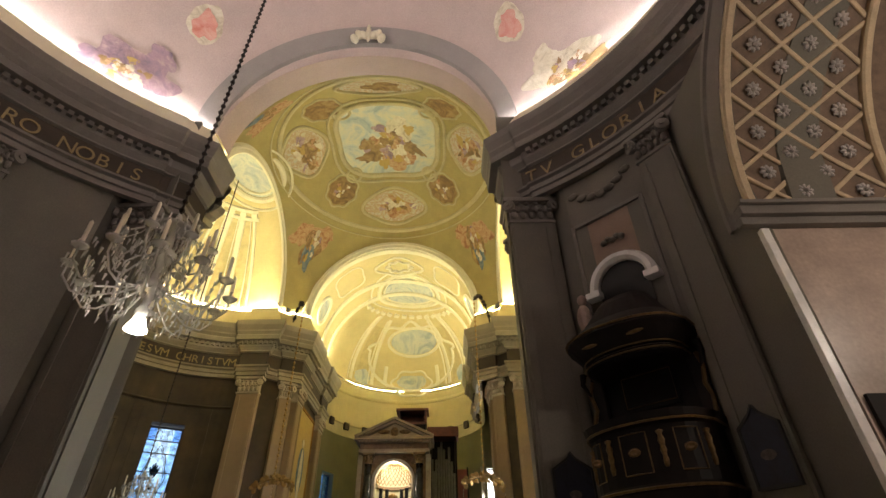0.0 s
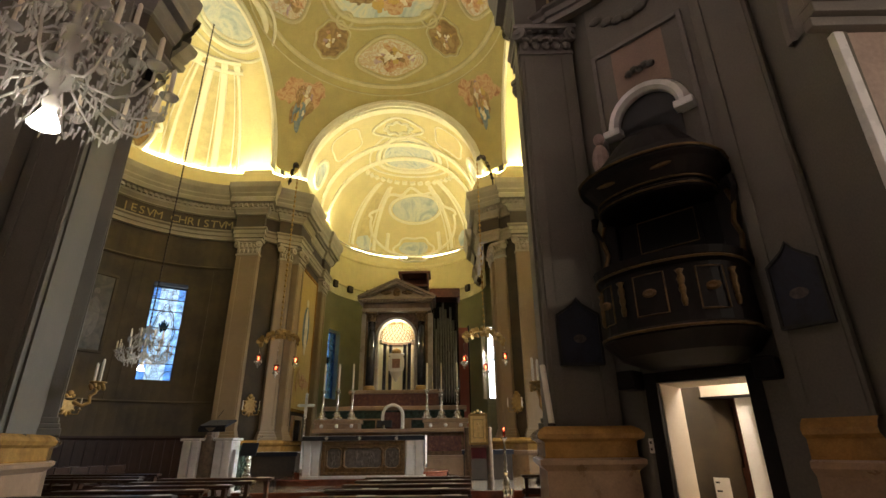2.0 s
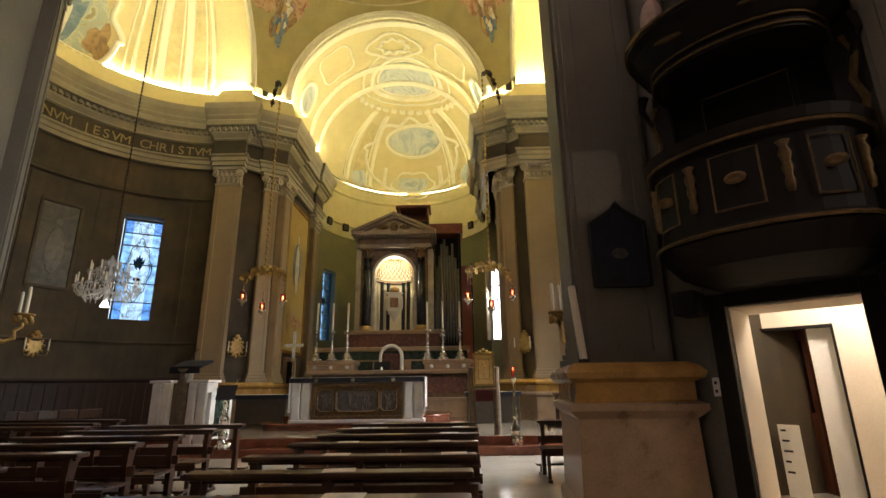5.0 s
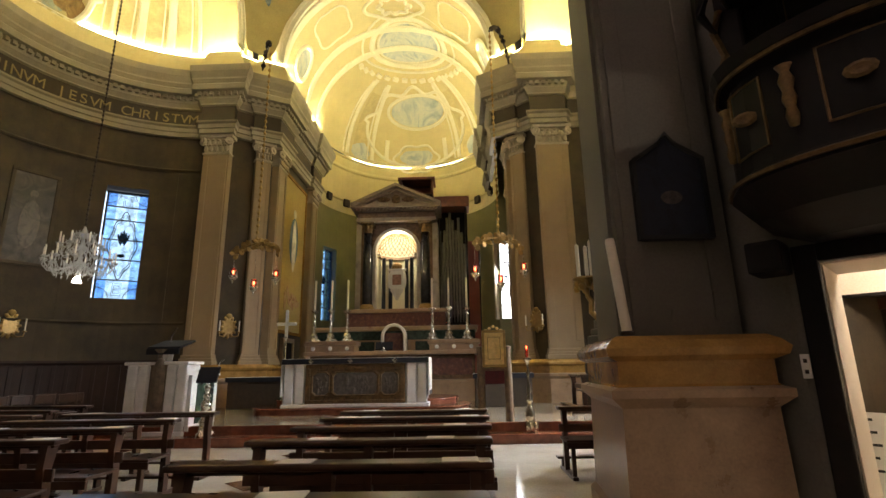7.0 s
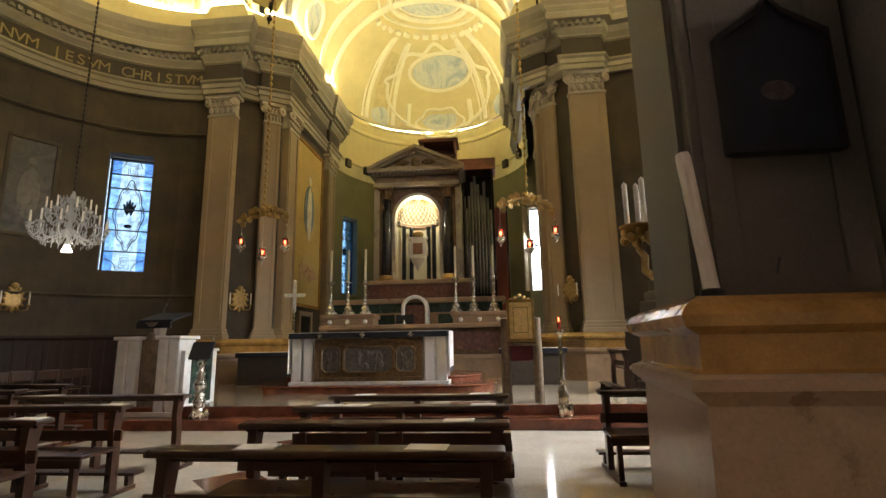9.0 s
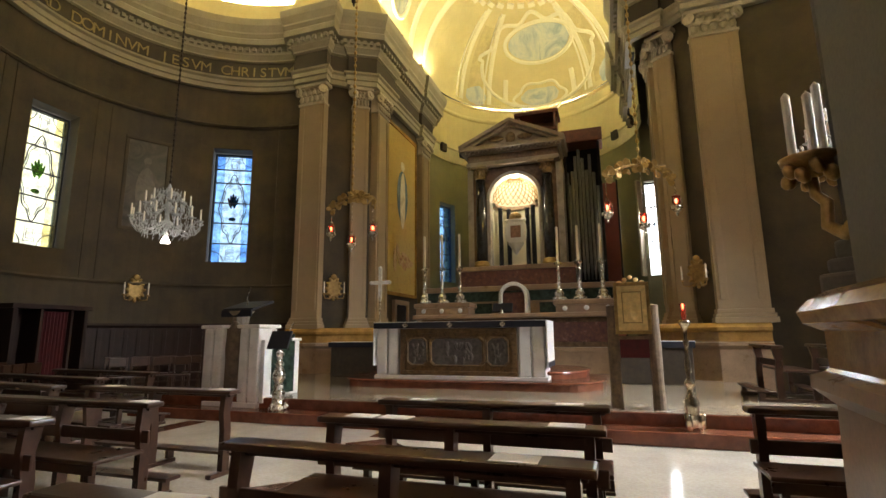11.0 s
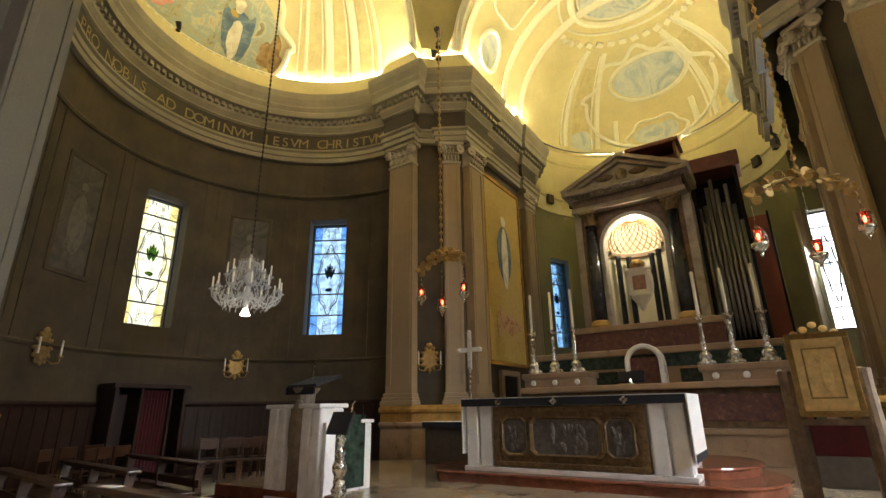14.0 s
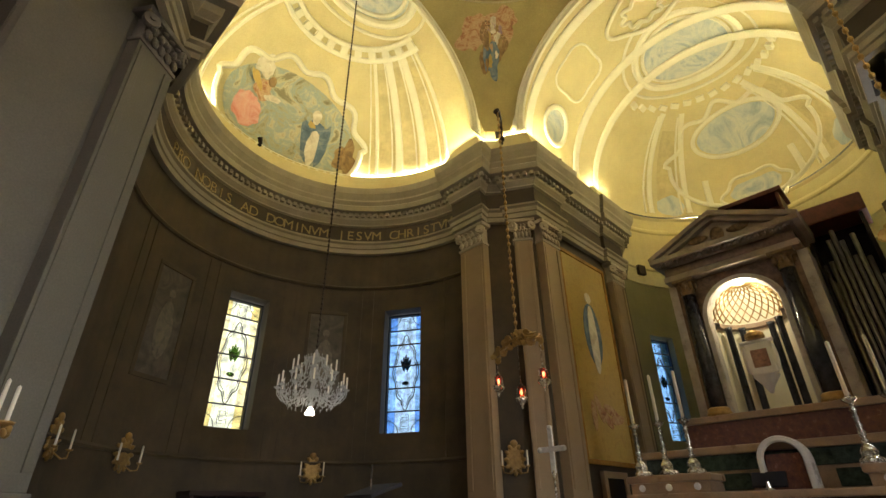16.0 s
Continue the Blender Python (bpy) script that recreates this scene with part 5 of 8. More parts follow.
ld.shape, ld.size, ld.size_y, ld.energy, ld.color = "RECTANGLE", 1.0, 3.3, 450, (0.90, 0.95, 1.0)
ld.spread = radians(95)
new("east_window_daylight", ld).matrix_world = look((2 * AX - EX_X + EX_R - 0.1, YC, 5.2), (-0.2, 13.6, 0.0))
ld = bpy.data.lights.new("apse_window_daylight", "AREA")
ld.shape, ld.size, ld.size_y, ld.energy, ld.color = "RECTANGLE", 0.45, 3.2, 260, (0.90, 0.95, 1.0)
new("apse_window_daylight", ld).matrix_world = look((2.25, 26.1, 5.2), (-1.0, 19.0, 1.0))

# ---- candles, lamps, chandeliers ----
def candle(bm, x, y, z, h, r=0.018):
    lathe(bm, [(r, 0), (r, h), (r * 0.7, h + 0.01), (0.0015, h + 0.03)], 10, Matrix.Translation((x, y, z)))


def chandelier(m, top, label):
    ob = thing("chandelier", m, label, "chandelier", "chandeliers")
    bm = bmesh.new()
    lathe(bm, [(0.0, 0.0), (0.05, 0.02), (0.07, 0.08), (0.03, 0.14), (0.05, 0.22), (0.14, 0.3), (0.16, 0.36), (0.06, 0.44), (0.04, 0.6), (0.1, 0.72), (0.13, 0.8), (0.05, 0.88), (0.04, 1.05), (0.2, 1.12), (0.22, 1.16), (0.08, 1.2), (0.03, 1.36), (0.0, 1.4)], 16)
    part("stem", bm, M_CRYSTAL, ob, "clear glass stem", True)
    for tier, (n, r, z0) in enumerate(((12, 0.78, 0.34), (8, 0.5, 0.74))):
        bm = bmesh.new()
        tube(bm, [(0.1, 0, z0), (0.25, 0, z0 - 0.1), (0.45 * r / 0.78 + 0.05, 0, z0 - 0.22), (r * 0.85, 0, z0 - 0.2), (r, 0, z0 - 0.06), (r, 0, z0 + 0.06)], 0.012, 6)
        arm0 = part("arm", bm, M_CRYSTAL, ob, "", True)
        bm = bmesh.new()
        lathe(bm, [(0.0, z0 + 0.04), (0.07, z0 + 0.08), (0.085, z0 + 0.1), (0.03, z0 + 0.1), (0.026, z0 + 0.14), (0.0, z0 + 0.14)], 10, Matrix.Translation((r, 0, 0)))
        cup0 = part("cup", bm, M_CRYSTAL, arm0, "", True)
        bm = bmesh.new()
        candle(bm, r, 0, z0 + 0.14, 0.24, 0.02)
        can0 = part("candle", bm, M_WAX, arm0)
        for k in range(1, n):
            a2 = arm0.copy()
            scene.collection.objects.link(a2)
            a2.parent = ob
            a2.matrix_basis = pose(0, 0, 0, 0, 0, 360 * k / n + 9 * tier)
            for c0 in (cup0, can0):
                c2 = c0.copy()
                scene.collection.objects.link(c2)
                c2.parent = a2
    bm = bmesh.new()
    rnd = random.Random(4)
    for tier, (n, r, z0) in enumerate(((24, 0.78, 0.36), (16, 0.5, 0.76), (18, 0.24, 1.14), (20, 0.58, 0.2), (20, 0.32, 0.3), (14, 0.34, 0.9), (18, 0.66, 0.46))):
        for k in range(n):
            a = 2 * math.pi * (k + 0.25 * rnd.random()) / n
            for q in range(4):
                rr = r * (1 - 0.06 * q) + 0.04 * rnd.random()
                z = z0 + 0.04 - 0.07 * q - 0.02 * rnd.random()
                bmesh.ops.create_cone(bm, segments=5, radius1=0.015, radius2=0.003, depth=0.075, cap_ends=True, matrix=pose(rr * math.cos(a + 0.05 * q), rr * math.sin(a + 0.05 * q), z, 180, 10 * rnd.random(), 0))
    tagged(part("crystal_fringe", bm, M_CRYSTAL, ob, "hanging cut crystal drops"), kind="stuff")
    bm = bmesh.new()
    for k in range(10):
        a = 2 * math.pi * k / 10
        tube(bm, [(0.22 * math.cos(a), 0.22 * math.sin(a), 1.14), (0.3 * math.cos(a), 0.3 * math.sin(a), 0.98), (0.48 * math.cos(a), 0.48 * math.sin(a), 0.8)], 0.009, 4)
    part("bead_swags", bm, M_CRYSTAL, ob)
    bm = bmesh.new()
    lathe(bm, [(0.02, 0.0), (0.05, -0.02), (0.11, -0.16), (0.0, -0.17)], 14, Matrix.Translation((0, 0, 0.02)))
    part("flood_bulb", bm, M_BULB, ob, "bright white reflector bulb", True)
    bm = bmesh.new()
    tube(bm, [(0, 0, 1.36), (0, 0, top)], 0.014, 6)
    z = 1.45
    while z < top:
        bmesh.ops.create_uvsphere(bm, u_segments=6, v_segments=4, radius=1.0, matrix=Matrix.LocRotScale((0, 0, z), None, (0.035, 0.035, 0.045)))
        z += 0.14
    part("chain", bm, M_IRON, ob, "dark bead chain")
    return ob


c_far = chandelier(pose(-8.3, 14.5, 3.42) @ Matrix.Scale(0.84, 4), 14.5, "glass chandelier with white candles and one lit bulb below")
c_near = copy_thing(c_far, pose(-2.62, 3.75, 3.45))
c_east = copy_thing(c_far, pose(3.75, 15.0, 3.7) @ Matrix.Scale(0.84, 4))
c_east["label"] = "glass chandelier with white candles hung in the east transept"
c_near["label"] = "sparkling glass chandelier hung over the pews on a bead chain"
for x, y, z, e in ((-8.3, 14.5, 3.15, 6), (3.75, 15.0, 3.43, 6), (-2.62, 3.75, 3.15, 2.5)):
    ld = bpy.data.lights.new("chandelier_bulb", "POINT")
    ld.energy, ld.color, ld.shadow_soft_size = e, (1.0, 0.90, 0.76), 0.1
    new("chandelier_bulb", ld).location = (x, y, z)


def sconce(m, label):
    ob = thing("wall_sconce", m, label, "sconce", "wall sconces")
    bm = bmesh.new()
    lathe(bm, [(0.0, 0.0), (0.16, 0.0), (0.2, 0.03), (0.15, 0.05), (0.1, 0.03), (0.0, 0.05)], 20, pose(0, 0, 0.18, 90, 0, 0) @ Matrix.Diagonal((1, 1.5, 1, 1)))
    for k in range(12):
        a = 2 * math.pi * k / 12
        bmesh.ops.create_uvsphere(bm, u_segments=7, v_segments=5, radius=1.0, matrix=Matrix.LocRotScale((0.19 * math.cos(a), -0.03, 0.18 + 0.29 * math.sin(a)), Euler((0, -a, 0)), (0.07, 0.035, 0.045)))
    bmesh.ops.create_uvsphere(bm, u_segments=8, v_segments=6, radius=1.0, matrix=Matrix.LocRotScale((0, -0.04, 0.52), None, (0.09, 0.04, 0.08)))
    part("plaque", bm, M_GOLD, ob, "gilded carved back plate", True)
    for s in (-1, 1):
        bm = bmesh.new()
        tube(bm, [(s * 0.05, -0.05, -0.02), (s * 0.14, -0.16, -0.12), (s * 0.26, -0.2, -0.1), (s * 0.28, -0.2, 0.0)], 0.014, 6)
        lathe(bm, [(0.0, 0), (0.05, 0.02), (0.055, 0.04), (0.0, 0.04)], 10, Matrix.Translation((s * 0.28, -0.2, 0)))
        arm = part("arm", bm, M_GOLD, ob, "", True)
        bm = bmesh.new()
        candle(bm, s * 0.28, -0.2, 0.04, 0.3, 0.018)
        part("candle", bm, M_WAX, arm)
    return ob


s0 = sconce(wall_frame(EX_X, YC, EX_R - 0.02, 150, 2.45), "gilded wall sconce with two white candles")
for m in (wall_frame(EX_X, YC, EX_R - 0.02, 211, 2.55), facing(AX - 4.72, 19.12, 0.6, -0.8, 2.5), facing(AX + 4.72, 19.12, -0.6, -0.8, 2.5), wall_frame(EX_X, YC, EX_R - 0.02, 238, 2.6)):
    copy_thing(s0, m)
# large candle bracket on the pier by the aisle
for m in (facing(AX - 3.97, 9.7, 0.62, 0.78, 2.4) @ Matrix.Scale(0.75, 4), facing(1.66, 9.76, -0.2, 0.98, 2.32) @ Matrix.Scale(0.9, 4)):
    ob = thing("candle_bracket", m, "gilded bracket with tall white candles on the pier", "candle bracket", "candle brackets")
    bm = bmesh.new()
    tube(bm, [(0, 0.1, -0.42), (0, -0.08, -0.5), (0, -0.22, -0.42), (0, -0.2, -0.28), (0, -0.3, -0.2), (0, -0.3, -0.06)], 0.045, 8, 0.03)
    for k in range(10):
        a = 0.63 * k
        bmesh.ops.create_uvsphere(bm, u_segments=7, v_segments=5, radius=1.0, matrix=Matrix.LocRotScale((0.13 * math.cos(a), -0.3 + 0.13 * math.sin(a), -0.04 - 0.05 * (k % 2)), Euler((0.4, 0, a)), (0.05, 0.04, 0.06)))
    lathe(bm, [(0.0, -0.1), (0.06, -0.08), (0.1, -0.02), (0.17, 0.02), (0.18, 0.05), (0.0, 0.05)], 16, Matrix.Translation((0, -0.3, 0)))
    part("bracket", bm, M_GOLD, ob, "", True)
    for k, (x, y) in enumerate(((-0.09, -0.3), (0.08, -0.34), (0.02, -0.22))):
        bm = bmesh.new()
        candle(bm, x, y, 0.05, 0.5 - 0.05 * k, 0.026)
        part("candle", bm, M_WAX, ob)


def hanging_lamps(pts, top, label):
    mid = sum((Vector(p) for p in pts), Vector()) / 3
    ob = thing("hanging_lamps", Matrix.Translation((mid.x, mid.y, 0)), label, "hanging lamps", "hanging lamps")
    crown_z = mid.z + 0.92
    bm = bmesh.new()
    tube(bm, [(0, 0, crown_z + 0.2), (0, 0, top)], 0.012, 6)
    z = crown_z + 0.3
    while z < top - 0.1:
        bmesh.ops.create_uvsphere(bm, u_segments=6, v_segments=5, radius=1.0, matrix=Matrix.LocRotScale((0, 0, z), None, (0.045, 0.045, 0.06)))
        z += 0.2
    part("chain", bm, M_GOLD, ob, "gilt bead chain")
    bm = bmesh.new()
    d = Vector(pts[2]) - Vector(pts[0])
    d.z = 0
    d.normalize()
    rnd = random.Random(3)
    for k in range(15):
        f = (k - 7) / 7
        p = d * f * 0.72
        zz = crown_z + 0.22 - 0.26 * f * f
        for q in range(3):
            lathe(bm, [(0.03, -0.012), (0.06, -0.012), (0.065, 0), (0.06, 0.012), (0.03, 0.012)], 8, Matrix.LocRotScale((p.x + 0.05 * rnd.uniform(-1, 1), p.y + 0.05 * rnd.uniform(-1, 1), zz - 0.1 * q + 0.04 * rnd.random()), Euler((rnd.uniform(0, 3), rnd.uniform(0, 3), 0)), (1.2, 1.2, 1.2)))
    tube(bm, [tuple(d * f * 0.75 + Vector((0, 0, crown_z + 0.15 - 0.26 * f * f))) for f in np.linspace(-1, 1, 15)], 0.03, 6)
    part("crown", bm, M_GOLD, ob, "gilded scroll bar")
    for i, p in enumerate(pts):
        q = Vector(p) - Vector((mid.x, mid.y, 0))
        bm = bmesh.new()
        tube(bm, [(q.x, q.y, q.z + 0.3), (q.x, q.y, crown_z)], 0.006, 4)
        lathe(bm, [(0.0, -0.24), (0.02, -0.22), (0.03, -0.19), (0.02, -0.17), (0.09, -0.1), (0.13, -0.05), (0.12, -0.01), (0.09, 0.0), (0.0, 0.0)], 16, Matrix.Translation(q))
        for k in range(3):
            a = 2.1 * k
            tube(bm, [(q.x + 0.12 * math.cos(a), q.y + 0.12 * math.sin(a), q.z - 0.03), (q.x + 0.1 * math.cos(a), q.y + 0.1 * math.sin(a), q.z + 0.15), (q.x, q.y, q.z + 0.32)], 0.006, 4)
        lamp = part("lamp", bm, M_SILVER, ob, "silver lamp bowl", True)
        bm = bmesh.new()
        lathe(bm, [(0.06, 0.0), (0.085, 0.06), (0.075, 0.16), (0.09, 0.2)], 14, Matrix.Translation(q))
        part("glass_cup", bm, M_RUBY, lamp, "red glass cup", True)
        bm = bmesh.new()
        bmesh.ops.create_uvsphere(bm, u_segments=10, v_segments=8, radius=1.0, matrix=Matrix.LocRotScale(q + Vector((0, 0, 0.1)), None, (0.035, 0.035, 0.06)))
        part("flame", bm, M_FLAME, lamp, "", True)
    return ob


hanging_lamps([(-6.5, 18.05, 4.08), (-5.82, 17.94, 3.72), (-5.14, 17.8, 3.95)], 11.6, "three hanging silver lamps with red glass below a gilt scroll")
hanging_lamps([(0.54, 17.35, 3.86), (1.25, 17.6, 3.62), (1.94, 17.92, 4.02)], 11.6, "three hanging silver lamps with red glass below a gilt scroll")
for x, y, dx in ((-6.3, 18.75, 1), (1.69, 18.42, -1)):
    ob = thing("lamp_bracket", pose(x, y, Z_COR), "dark iron scroll bracket on the cornice", "bracket")
    bm = bmesh.new()
    tube(bm, [(-0.25 * dx, 0.3, 0.0), (-0.2 * dx, 0.2, 0.5), (0.05 * dx, -0.1, 0.95), (0.3 * dx, -0.5, 0.9), (0.45 * dx, -0.8, 0.55)], 0.035, 6)
    rnd = random.Random(9)
    for k in range(12):
        f = k / 11
        lathe(bm, [(0.05, -0.015), (0.09, 0), (0.05, 0.015)], 8, Matrix.LocRotScale((dx * (-0.22 + 0.6 * f), 0.25 - 1.0 * f, 0.35 + 0.6 * math.sin(f * 2.6)), Euler((rnd.uniform(0, 3), rnd.uniform(0, 3), 0)), None))
    part("scroll", bm, M_IRON, ob)
# small spot lamps on the cornices
for x, y in ((AX - 3.4, 20.8), (AX + 3.4, 20.8), (EX_X - 3.3, YC - 1.0), (AX + 3.55, 8.9), (AX - 4.2, 10.6)):
    ob = thing("spot_lamp", pose(x, y, Z_COR + 0.08), "small black spot lamp on the cornice", "spot lamp", "spot lamps")
    bm = bmesh.new()
    lathe(bm, [(0.0, 0), (0.06, 0), (0.06, 0.02), (0.015, 0.03), (0.015, 0.1), (0.0, 0.1)], 10)
    part("foot", bm, M_IRON, ob)
    bm = bmesh.new()
    lathe(bm, [(0.0, -0.1), (0.05, -0.1), (0.075, 0.1), (0.06, 0.1), (0.0, 0.06)], 12, pose(0, 0, 0.17, 35, 0, 40))
    part("head", bm, M_IRON, ob)

# ---- sanctuary ----
RX = -2.15
ob = thing("altar_platform", pose(-2.38, 16.9, 0.34), "red marble platform with rounded ends below the altar", "platform")
for hw, dep, yo, z0, z1, nm in ((2.68, 1.15, 0.1, 0.0, 0.16, "lower_tier"), (2.36, 1.05, 0.65, 0.16, 0.30, "upper_tier")):
    bm = bmesh.new()
    pts = []
    for sx, a0 in ((1, -90), (-1, 90)):
        for k in range(17):
            a = radians(a0 + 180 * k / 16)
            pts.append((sx * (hw - 0.75) + 0.75 * math.cos(a), yo + dep * math.sin(a)))
    rows = [[(x, y, z0) for x, y in pts], [(x, y, z1 - 0.05) for x, y in pts], [(x * 1.01, y * 1.02, z1 - 0.04) for x, y in pts], [(x * 1.014, y * 1.026, z1 - 0.02) for x, y in pts], [(x * 1.008, y * 1.016, z1) for x, y in pts]]
    vs = quads(bm, rows, closed=True)
    bm.faces.new(vs[-1])
    part(nm, bm, M_RED, ob)
altar = thing("altar", pose(-2.42, 16.02, 0.50) @ Matrix.Diagonal((1.115, 1, 1, 1)), "white marble altar with a carved bronze front", "altar")
bm = bmesh.new()
box(bm, -1.5, 1.5, 0.1, 1.0, 0.0, 1.0, 0.01)
part("body", bm, M_WHITE, altar)
bm = bmesh.new()
box(bm, -1.56, 1.56, 0.0, 1.1, 0.0, 0.07, 0.012)
part("plinth", bm, M_WHITE, altar)
bm = bmesh.new()
box(bm, -1.56, 1.56, -0.02, 1.1, 1.0, 1.1, 0.015)
part("table_top", bm, M_WHITE, altar)
for x in (-1.42, -1.19, 1.19, 1.42):
    bm = bmesh.new()
    box(bm, x - 0.1, x + 0.1, 0.02, 0.12, 0.07, 1.0, 0.025)
    part("pilaster_strip", bm, M_WHITE, altar)
bm = bmesh.new()
box(bm, -1.06, 1.06, 0.04, 0.12, 0.08, 0.98)
front = part("bronze_front", bm, M_BRONZE, altar, "brown carved front panel")
for a in ((-1.06, 1.06, 0.01, 0.05, 0.08, 0.16), (-1.06, 1.06, 0.01, 0.05, 0.88, 0.98), (-1.06, -0.96, 0.01, 0.05, 0.16, 0.88), (0.96, 1.06, 0.01, 0.05, 0.16, 0.88)):
    bm = bmesh.new()
    box(bm, *a, 0.012)
    part("frame_bar", bm, M_BRONZE, front)
for x, w in ((-0.73, 0.17), (0, 0.46), (0.73, 0.17)):
    bm = bmesh.new()
    cut = 0.07
    oct_ = [(-w, -0.25 + cut), (-w + cut, -0.25), (w - cut, -0.25), (w, -0.25 + cut), (w, 0.25 - cut), (w - cut, 0.25), (-w + cut, 0.25), (-w, 0.25 - cut)]
    rows = [[(x + q * px, y, 0.53 + q * pz) for px, pz in oct_] for q, y in ((1.14, 0.06), (1.14, 0.02), (1.07, 0.0), (1.0, 0.02), (0.98, 0.045))]
    vs = quads(bm, rows, closed=True)
    part("relief_frame", bm, M_BRONZE, front)
    bm = bmesh.new()
    bm.faces.new([bm.verts.new((x + px * 0.99, 0.038, 0.53 + pz * 0.99)) for px, pz in oct_])
    pn_ = part("relief_panel", bm, M_STONE, altar, "dark carved relief in a lobed frame")
    bm = bmesh.new()
    rnd = random.Random(int(x * 100))
    for k in range(int(6 + w * 30)):
        bmesh.ops.create_uvsphere(bm, u_segments=6, v_segments=5, radius=1.0, matrix=Matrix.LocRotScale((x + rnd.uniform(-0.8, 0.8) * w, 0.035, 0.52 + rnd.uniform(-0.17, 0.15)), Euler((0, rnd.uniform(-0.5, 0.5), 0)), (0.035, 0.02, 0.08)))
    part("relief", bm, M_STONE, pn_)
cloth = thing("altar_cloth", pose(-2.42, 16.02, 1.60) @ Matrix.Diagonal((1.105, 1, 1, 1)), "white linen altar cloth with a black front border", "altar cloth")
bm = bmesh.new()
box(bm, -1.585, 1.585, -0.035, 1.12, 0.002, 0.014, 0.004)
box(bm, 1.575, 1.589, -0.03, 1.1, -0.85, 0.01)
box(bm, -1.589, -1.575, -0.03, 1.1, -0.85, 0.01)
part("linen", bm, M_LINEN, cloth)
bm = bmesh.new()
box(bm, -1.58, 1.572, -0.05, -0.037, -0.115, 0.004)
for x in (-1.592, 1.592):
    box(bm, x - 0.002, x + 0.002, 0.0, 1.08, -0.86, -0.76)
part("border", bm, M_BLACK, cloth, "black velvet border")
for x in (-0.95, -0.1, 0.85):
    bm = bmesh.new()
    for k in range(4):
        bmesh.ops.create_uvsphere(bm, u_segments=6, v_segments=4, radius=1.0, matrix=Matrix.LocRotScale((x + 0.032 * math.cos(k * math.pi / 2), -0.054, -0.055 + 0.032 * math.sin(k * math.pi / 2)), None, (0.024, 0.006, 0.024)))
    part("cross_motif", bm, M_SILVER, cloth)
bs = thing("book_stand", pose(-2.45, 20.62, 1.92) @ Matrix.Scale(1.45, 4), "small book stand under a black cloth before the tabernacle", "book stand")
bm = bmesh.new()
box(bm, -0.2, 0.2, -0.02, 0.02, 0.0, 0.2, 0.008, m=pose(0, 0.05, 0.04, -30, 0, 0))
part("rest", bm, M_BLACK, bs)
bm = bmesh.new()
lathe(bm, [(0.0, 0), (0.08, 0), (0.03, 0.03), (0.02, 0.1), (0.0, 0.1)], 10)
part("foot", bm, M_SILVER, bs)

# processional cross
cr = thing("processional_cross", pose(-4.28, 16.5, 0.34), "silver processional cross on a thin staff", "cross")
bm = bmesh.new()
lathe(bm, [(0.0, 0), (0.16, 0), (0.15, 0.03), (0.05, 0.08), (0.015, 0.14), (0.015, 1.75), (0.035, 1.8), (0.015, 1.85), (0.0, 1.85)], 12)
part("staff", bm, M_SILVER, cr, "", True)
bm = bmesh.new()
box(bm, -0.04, 0.04, -0.015, 0.015, 1.8, 2.46, 0.008)
box(bm, -0.22, 0.22, -0.015, 0.015, 2.11, 2.19, 0.008)
for x, z in ((-0.22, 2.15), (0.22, 2.15), (0, 2.47)):
    bmesh.ops.create_uvsphere(bm, u_segments=8, v_segments=6, radius=0.045, matrix=Matrix.Translation((x, 0, z)))
part("cross_arms", bm, mat("pale_chased_silver", (0.82, 0.81, 0.78), 0.4, 0.3, var=0.15, scale=16, bump=0.3), cr)

# high altar with its columned aedicule
ha = thing("high_altar", pose(RX, 21.4, 0.34), "coloured marble high altar with steps for candles", "high altar")
def hbox(nm, mm, *a, bev=0.012, lb=""):
    bm = bmesh.new()
    box(bm, *a, bev)
    return part(nm, bm, mm, ha, lb)
hbox("footing", M_TAN, -2.8, 2.8, -1.2, 1.2, 0.0, 0.55)
hbox("footing_cornice", M_TAN, -2.85, 2.85, -1.25, 1.2, 0.55, 0.66)
hbox("table_block", M_BROWN, -2.7, 2.7, -0.9, 1.2, 0.66, 1.45)
hbox("table_slab", M_TAN, -2.9, 2.9, -1.12, 1.2, 1.45, 1.58, bev=0.03)
for s in (-1, 1):
    hbox("candle_block", M_TAN, s * 2.03 - 0.8, s * 2.03 + 0.8, -1.0, 0.2, 1.58, 1.78)
    hbox("candle_shelf", M_TAN, s * 2.03 - 0.86, s * 2.03 + 0.86, -1.05, 0.2, 1.78, 1.92, bev=0.03)
    for k in range(3):
        bm = bmesh.new()
        lathe(bm, [(0.0, 0.0), (0.07, 0.0), (0.06, 0.03), (0.0, 0.04)], 12, pose(s * 2.03 + (k - 1) * 0.56, -1.0, 1.69, 90, 0, 0))
        part("roundel", bm, M_WHITE, ha)
    hbox("inlay", M_PEBBLE, s * 1.8 - 0.8, s * 1.8 + 0.8, -0.93, -0.89, 0.8, 1.32)
    hbox("green_panel", M_GREEN, s * 1.0 - 0.3, s * 1.0 + 0.3, -0.24, -0.2, 1.62, 1.92)
hbox("step_wall", M_TAN, -2.85, 2.85, -0.2, 1.2, 1.58, 1.98)
hbox("dark_band", M_GREEN, -2.75, 2.75, -0.23, 1.2, 1.98, 2.28)
hbox("band_moulding", M_TAN, -2.85, 2.85, -0.28, 1.2, 2.28, 2.44, bev=0.04)
hbox("breccia_band", M_PEBBLE, -1.75, 1.75, -0.1, 1.2, 2.44, 2.92)
hbox("breccia_shelf", M_TAN, -1.82, 1.82, -0.16, 1.2, 2.92, 3.06, bev=0.03)
